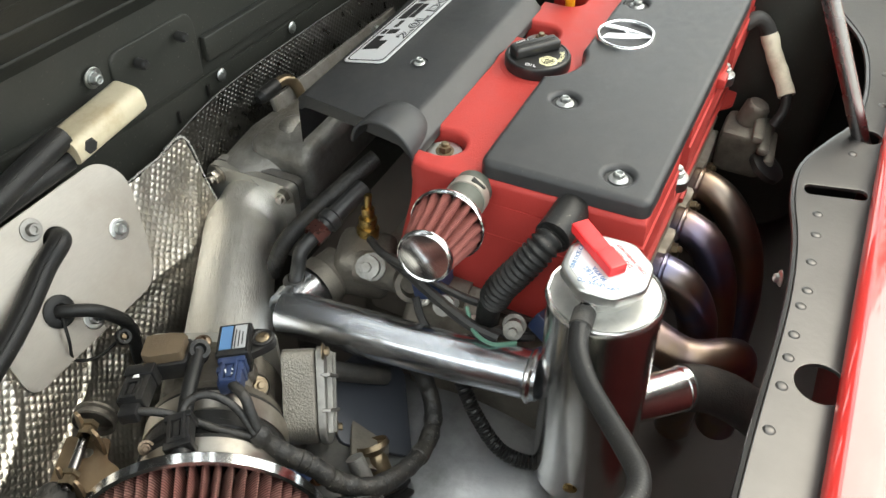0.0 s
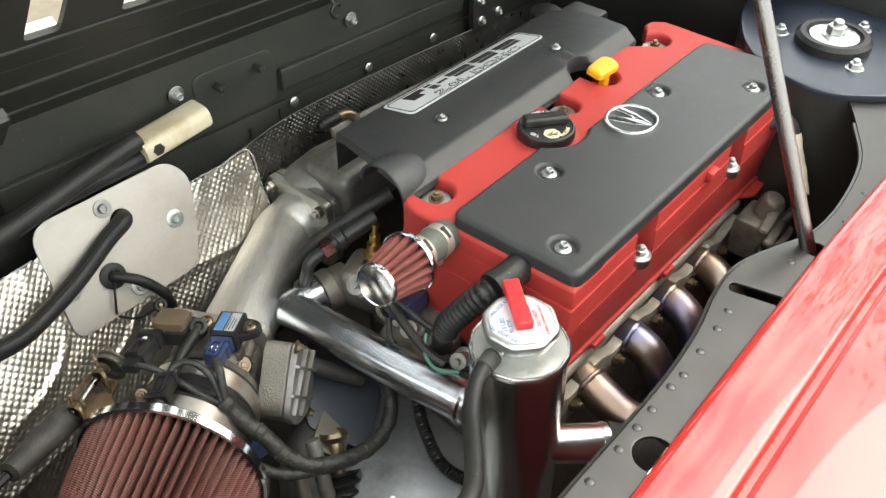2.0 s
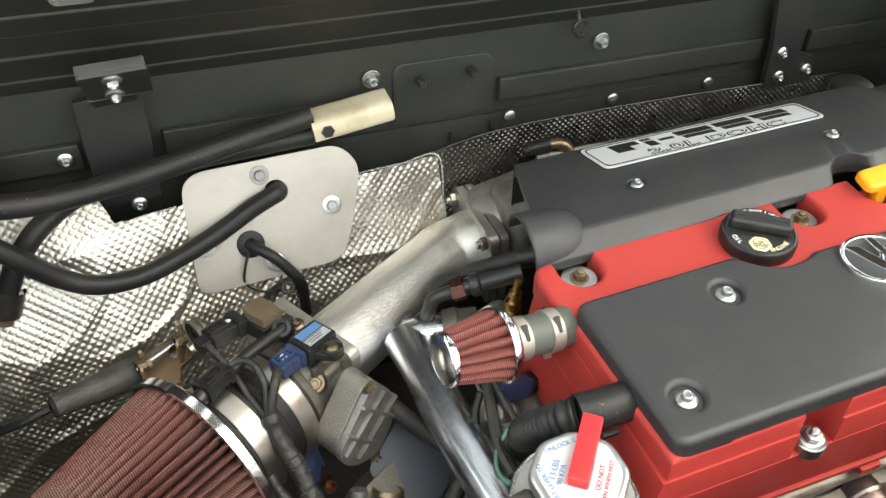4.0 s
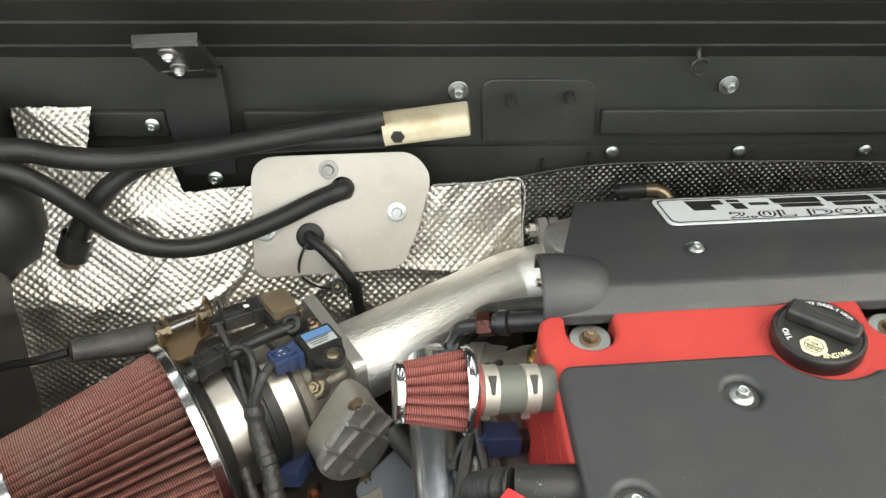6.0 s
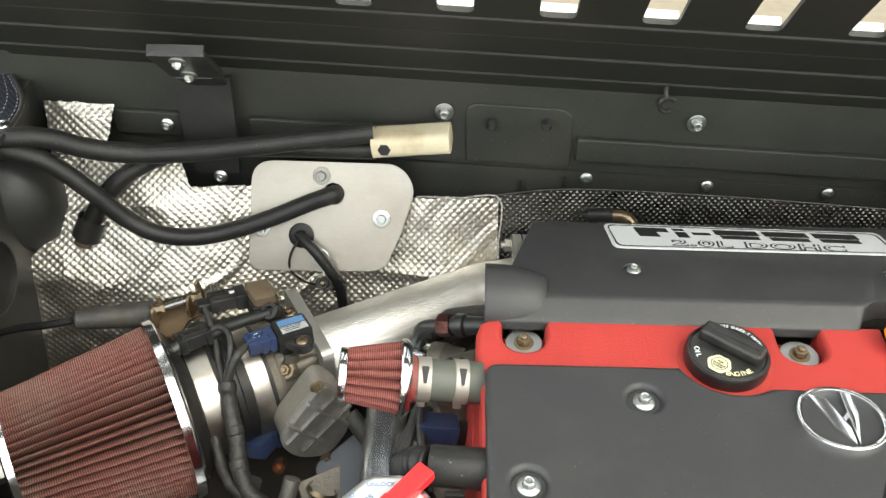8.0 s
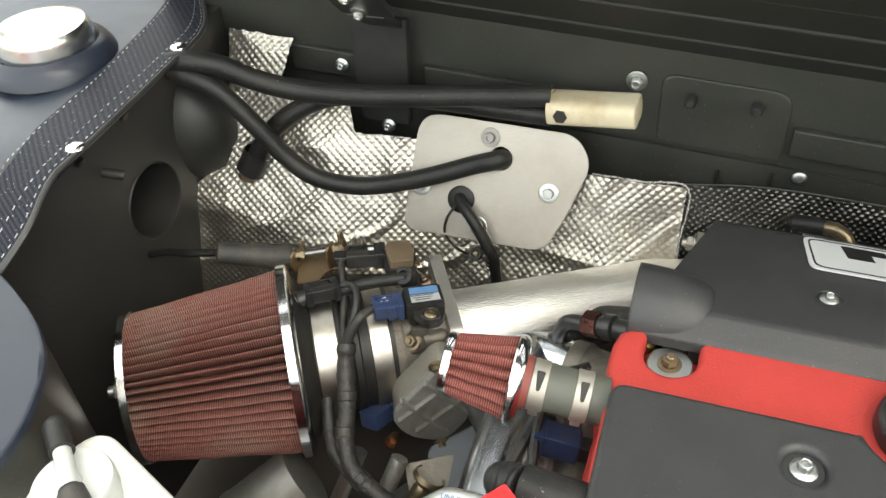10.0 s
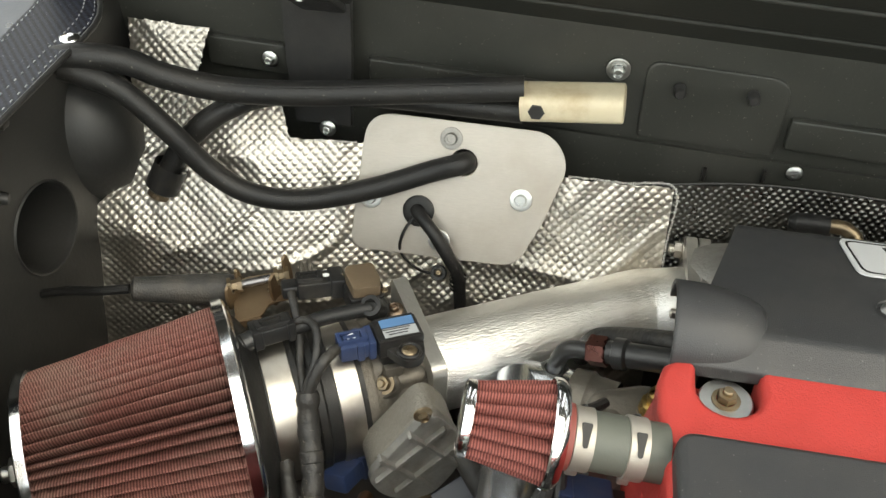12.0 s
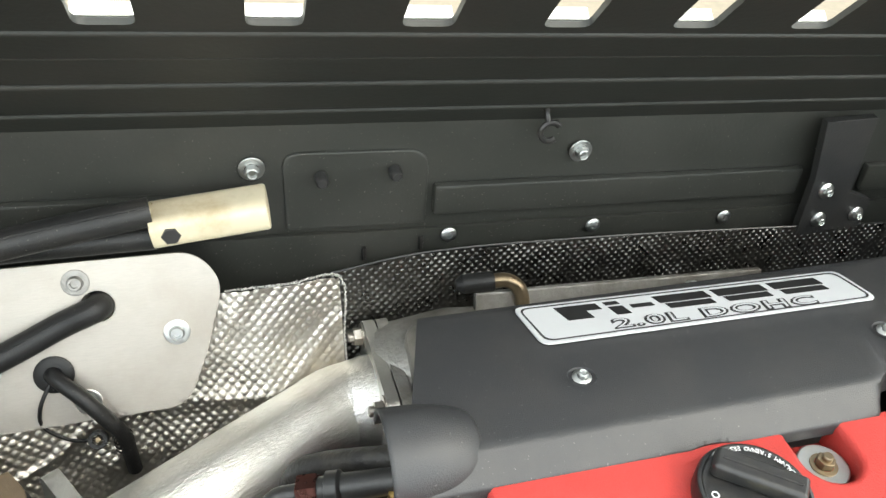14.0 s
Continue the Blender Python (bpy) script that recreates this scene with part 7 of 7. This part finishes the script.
def build_loom():
    b = B()
    tube(b, [(-0.229, 0.156, 0.701), (-0.226, 0.143, 0.685), (-0.218, 0.122, 0.668), (-0.214, 0.106, 0.655), (-0.201, 0.088, 0.644), (-0.175, 0.079, 0.633), (-0.143, 0.078, 0.622), (-0.118, 0.084, 0.622),
             (-0.103, 0.095, 0.632), (-0.098, 0.108, 0.652)], 0.0064, 14, 10, rfun=lambda s, t: 0.0064 * (1 + 0.16 * noise.noise((s * 110, 1, 0)) + 0.11 * abs(math.sin(s * 300))))
    wl = thing("wiring_loom", (-0.22, 0.12, 0.66), "taped dusty wiring loom drooping past the filter", "wiring loom")
    part("main_run", b, LOOM, wl, sharp=70)
    b = B()
    tube(b, [(-0.240, 0.132, 0.662), (-0.234, 0.118, 0.650), (-0.222, 0.100, 0.644), (-0.205, 0.088, 0.641), (-0.186, 0.083, 0.636)], 0.0050, 12, 10, rfun=lambda s, t: 0.0050 * (1 + 0.2 * noise.noise((s * 130, 4, 0))))
    part("branch", b, LOOM, wl, "fuzzy taped branch of the loom", sharp=70)
    rng = random.Random(9)
    course = spline([(-0.226, 0.143, 0.685), (-0.218, 0.122, 0.668), (-0.214, 0.106, 0.655), (-0.201, 0.088, 0.644), (-0.175, 0.079, 0.633), (-0.143, 0.078, 0.622), (-0.118, 0.084, 0.622)], 12)
    fz = B()
    for c in course:
        for k in range(2):
            o = Vector((rng.uniform(-1, 1), rng.uniform(-1, 0.2), rng.uniform(-0.2, 1))).normalized() * 0.0069
            d = Vector((rng.uniform(-1, 1), rng.uniform(-1, 1), rng.uniform(-1, 1))).normalized() * rng.uniform(0.0012, 0.0032)
            tube(fz, [c + o - d * 0.5, c + o * 1.06, c + o + d * 0.5], 0.00016, 4, 3)
    tagged(part("loose_threads", fz, THREAD, wl, "pale loose tape threads"), kind="stuff")
    for k in (8, 22, 40, 56):
        b = B()
        p, q = course[k], course[k + 1]
        lathe(b, [(0.0066, -0.004), (0.0075, -0.003), (0.0075, 0.003), (0.0066, 0.004)], aim(p, q), 16)
        part("tape_wrap", b, LOOM, wl)
    for pts, r, lab in (([(-0.229, 0.152, 0.698), (-0.2245, 0.160, 0.712), (-0.2200, 0.1665, 0.7195), (-0.2155, 0.1775, 0.7195), (-0.212, 0.1840, 0.7150)], 0.0036, "black taped lead to the blue plug"),
                        ([(-0.231, 0.154, 0.698), (-0.239, 0.172, 0.704), (-0.2445, 0.188, 0.711), (-0.2530, 0.2060, 0.7200), (-0.2595, 0.2180, 0.7220), (-0.2600, 0.2240, 0.7200)], 0.0028, "black lead to the upper plug"),
                        ([(-0.231, 0.153, 0.699), (-0.2270, 0.170, 0.716), (-0.2310, 0.186, 0.7240), (-0.2410, 0.1945, 0.7230), (-0.2510, 0.1925, 0.7190)], 0.0027, "thin black lead looping over the throttle body")):
        b = B()
        tube(b, pts, r, 10, 8)
        solo("plug_lead", b, LOOM, lab, "wire", "plug leads")
    # throttle cable with its tapered rubber boot
    ob = thing("throttle_cable", (-0.35, 0.22, 0.70), "throttle cable with a long grey rubber boot", "cable")
    b = B()
    p, q = Vector((-0.376, 0.213, 0.708)), Vector((-0.322, 0.238, 0.694))
    lathe(b, [(0.004, 0), (0.0085, 0.002), (0.0115, 0.05), (0.0118, 0.066), (0.0105, 0.069), (0, 0.069)], aim(p, q + (q - p) * 0.3), 18)
    part("boot", b, RUBBER_DUSTY, ob)
    b = B()
    tube(b, [p, (-0.40, 0.210, 0.704), (-0.430, 0.216, 0.693), (-0.458, 0.221, 0.680), (-0.478, 0.225, 0.672)], 0.0036, 8, 6)
    part("sheath", b, RUBBER, ob)


build_loom()


def build_gearbox():
    ob = thing("gearbox", (-0.12, 0.06, 0.42), "grey cast gearbox casing below the pipes", "gearbox")
    b = B()
    lathe(b, [(0.0, 0.135), (0.05, 0.132), (0.085, 0.115), (0.105, 0.08), (0.11, 0.0)], at(-0.115, 0.075, 0.455) @ Matrix.Diagonal((1.0, 1.2, 1, 1)), 40)
    lathe(b, [(0.0, 0.10), (0.05, 0.095), (0.075, 0.07), (0.08, 0.0)], at(-0.205, 0.0, 0.455), 36)
    part("casing", b, GEARBOX, ob)
    for a in range(5):
        t = radians(200 + a * 30)
        b = B()
        box(b, (0.10, 0.007, 0.05), at(-0.115 + 0.05 * math.cos(t), 0.075 + 0.06 * math.sin(t), 0.515) @ pose(0, 0, 0, 0, 25, math.degrees(t)), 0.003)
        part("rib", b, GEARBOX, ob)
    b = B()
    plate(b, rounded([(-0.045, -0.03), (0.03, -0.034), (0.05, 0.0), (0.02, 0.034), (-0.035, 0.03)], 0.008, 4), (), 0.004, at(-0.120, 0.140, 0.610) @ pose(0, 0, 0, 24, -14, 35), 0.001)
    part("cover_flap", b, mat("blue_grey_plate", (0.045, 0.050, 0.062), 0.42, 0.1, 0.1, 60), ob, "blue-grey sheet guard")
    # bracket, ball joint and bellows
    br = thing("shift_linkage", (-0.15, 0.12, 0.55), "steel bracket with ball joint and ribbed rubber boot", "linkage")
    b = B()
    plate(b, rounded([(-0.022, -0.016), (0.024, -0.016), (0.024, 0.016), (-0.022, 0.016)], 0.005), (), 0.003, at(-0.152, 0.122, 0.606) @ pose(0, 0, 0, 30, 0, 30), 0.001)
    part("bracket", b, CAST_DARK, br)
    b = B()
    lathe(b, [(0.012, 0), (0.013, 0.004), (0.009, 0.008), (0.006, 0.010), (0.008, 0.014), (0.008, 0.024), (0.005, 0.026), (0.0055, 0.04)], aim((-0.154, 0.118, 0.616), (-0.172, 0.092, 0.580)), 18)
    part("ball_joint", b, OLD_STEEL, br)
    b = corrugated([(-0.168, 0.097, 0.588), (-0.180, 0.080, 0.567), (-0.192, 0.064, 0.540), (-0.200, 0.05, 0.50)], 0.0135, 0.0085, 0.0045, 20, 22)
    part("bellows", b, RUBBER, br, "ribbed black rubber boot")
    b = B()
    tube(b, [(-0.205, 0.108, 0.640), (-0.222, 0.075, 0.590), (-0.235, 0.05, 0.53)], 0.0062, 12, 4)
    solo("steel_rod", b, STEEL_BAND, "bare steel rod beside the loom", "rod")
    b = B()
    tube(b, [(-0.178, 0.118, 0.628), (-0.190, 0.090, 0.588), (-0.20, 0.06, 0.53)], 0.0068, 12, 4)
    solo("steel_rod", b, CAST, "dull metal rod under the idle valve", "rod")
    b = B()
    lathe(b, [(0.027, 0), (0.029, 0.004), (0.029, 0.07), (0, 0.07)], aim((-0.30, 0.055, 0.565), (-0.255, 0.10, 0.595)), 28)
    can = thing("metal_canister", (-0.28, 0.08, 0.57), "dull metal cylinder below the air filter", "canister")
    part("body", b, SATIN_ALU, can)
    b = B()
    lathe(b, [(0.0285, 0.006), (0.0298, 0.007), (0.0298, 0.012), (0.0285, 0.013)], aim((-0.30, 0.055, 0.565), (-0.255, 0.10, 0.595)), 28)
    part("rolled_bead", b, SATIN_ALU, can)
    b = corrugated([(-0.092, 0.075, 0.650), (-0.103, 0.055, 0.625), (-0.108, 0.030, 0.600), (-0.102, 0.002, 0.596), (-0.090, -0.01, 0.62)], 0.0050, 0.003, 0.0012, 12, 30)
    solo("corrugated_conduit", b, RUBBER, "thin black corrugated conduit under the pipe", "conduit")
    b = B()
    tube(b, [(-0.135, 0.165, 0.655), (-0.118, 0.150, 0.640), (-0.10, 0.135, 0.625)], 0.0075, 10, 4)
    solo("small_hose", b, RUBBER_DUSTY, "short black hose behind the idle valve", "hose")


build_gearbox()


def build_far_end():
    """Things at the far end of the engine, beside the right strut."""
    ob = thing("sensor_lead", (0.40, -0.05, 0.70), "cream sleeved sensor lead with a black conduit", "cable")
    b = B()
    tube(b, [(0.346, -0.026, 0.758), (0.354, -0.036, 0.764), (0.359, -0.046, 0.756), (0.359, -0.053, 0.742)], 0.0075, 12, 6)
    part("conduit", b, RUBBER_DUSTY, ob)
    b = B()
    tube(b, [(0.359, -0.050, 0.748), (0.353, -0.062, 0.728), (0.340, -0.076, 0.712), (0.331, -0.084, 0.702)], 0.0085, 12, 8, rfun=lambda s, t: 0.0085 * (1 + 0.12 * noise.noise((s * 90, 0, 0))))
    part("sleeve", b, WRAP_WHITE, ob)
    b = B()
    tube(b, [(0.332, -0.083, 0.704), (0.325, -0.086, 0.690), (0.315, -0.080, 0.675)], 0.0055, 10, 6)
    part("lead", b, RUBBER, ob)
    b = B()
    box(b, (0.05, 0.05, 0.03), at(0.395, 0.24, 0.765), 0.006)
    lathe(b, [(0.02, 0), (0.02, 0.012), (0.016, 0.015), (0, 0.015)], at(0.372, 0.275, 0.765), 20)
    solo("throttle_sensor_box", b, BLACK_PLASTIC, "black plastic sensor housing at the cover's end", "sensor")


build_far_end()


# ---- outside ----
def build_outside():
    b = B()
    box(b, (14, 0.3, 3.2), at(-1.0, 7.0, 1.6))
    h = solo("wall_house", b, RENDER_WALL, "tan rendered house wall beyond the car", "house wall", kind="structure")


def build_tree():
    """Broadleaf tree beside the drive; it shows in the paint of the body panel."""
    rng = random.Random(21)
    base = Vector((9.4, -1.3, 0.0))
    ob = thing("tree", base, "green broadleaf tree mirrored in the red paint", "tree")
    b = B()
    tube(b, [base, base + Vector((0.1, 0.05, 2.0)), base + Vector((0.0, -0.1, 4.0)), base + Vector((0.15, 0.0, 6.6))], 0.2, 12, 6, rfun=lambda s, t: max(0.05, 0.22 - 0.026 * s))
    part("trunk", b, BARK, ob)
    tips = []
    for k in range(11):
        a, h = k * 2.4, 2.8 + 0.34 * k
        reach = rng.uniform(1.7, 2.9) * (1.0 if k < 7 else 0.7)
        p = base + Vector((0.05, 0, h))
        q = p + Vector((math.cos(a) * reach, math.sin(a) * reach * 1.1, rng.uniform(1.0, 2.2)))
        mid = p.lerp(q, 0.5) + Vector((0, 0, rng.uniform(-0.1, 0.35)))
        b = B()
        tube(b, [p, mid, q], 0.08, 8, 5, rfun=lambda s, t: max(0.012, 0.085 - 0.028 * s))
        part("limb", b, BARK, ob)
        tips += [q, mid, q.lerp(mid, 0.5)]
    tips += [base + Vector((0.1, 0, 6.8)), base + Vector((0.2, 0.5, 7.3)), base + Vector((0.1, -0.6, 7.0))]
    verts, faces = [], []
    for tip in tips:
        for c in range(4):
            hub = tip + Vector((rng.gauss(0, 0.55), rng.gauss(0, 0.6), rng.gauss(0, 0.42)))
            size = rng.uniform(0.18, 0.42)
            for k in range(64):
                p = hub + Vector((rng.gauss(0, size), rng.gauss(0, size), rng.gauss(0, size * 0.7)))
                u = Vector((rng.uniform(-1, 1), rng.uniform(-1, 1), rng.uniform(-0.6, 0.3))).normalized() * rng.uniform(0.06, 0.11)
                w = u.cross(Vector((rng.uniform(-1, 1), rng.uniform(-1, 1), rng.uniform(-1, 1)))).normalized() * u.length * 0.45
                i = len(verts)
                verts += [p - u, p + w, p + u, p - w]
                faces.append((i, i + 1, i + 2, i + 3))
    me = bpy.data.meshes.new("crown")
    me.from_pydata(verts, [], faces)
    me.materials.append(LEAF)
    tagged(part("crown", me, None, ob, "loose crown of small green leaves"), kind="stuff")


build_outside()
build_tree()
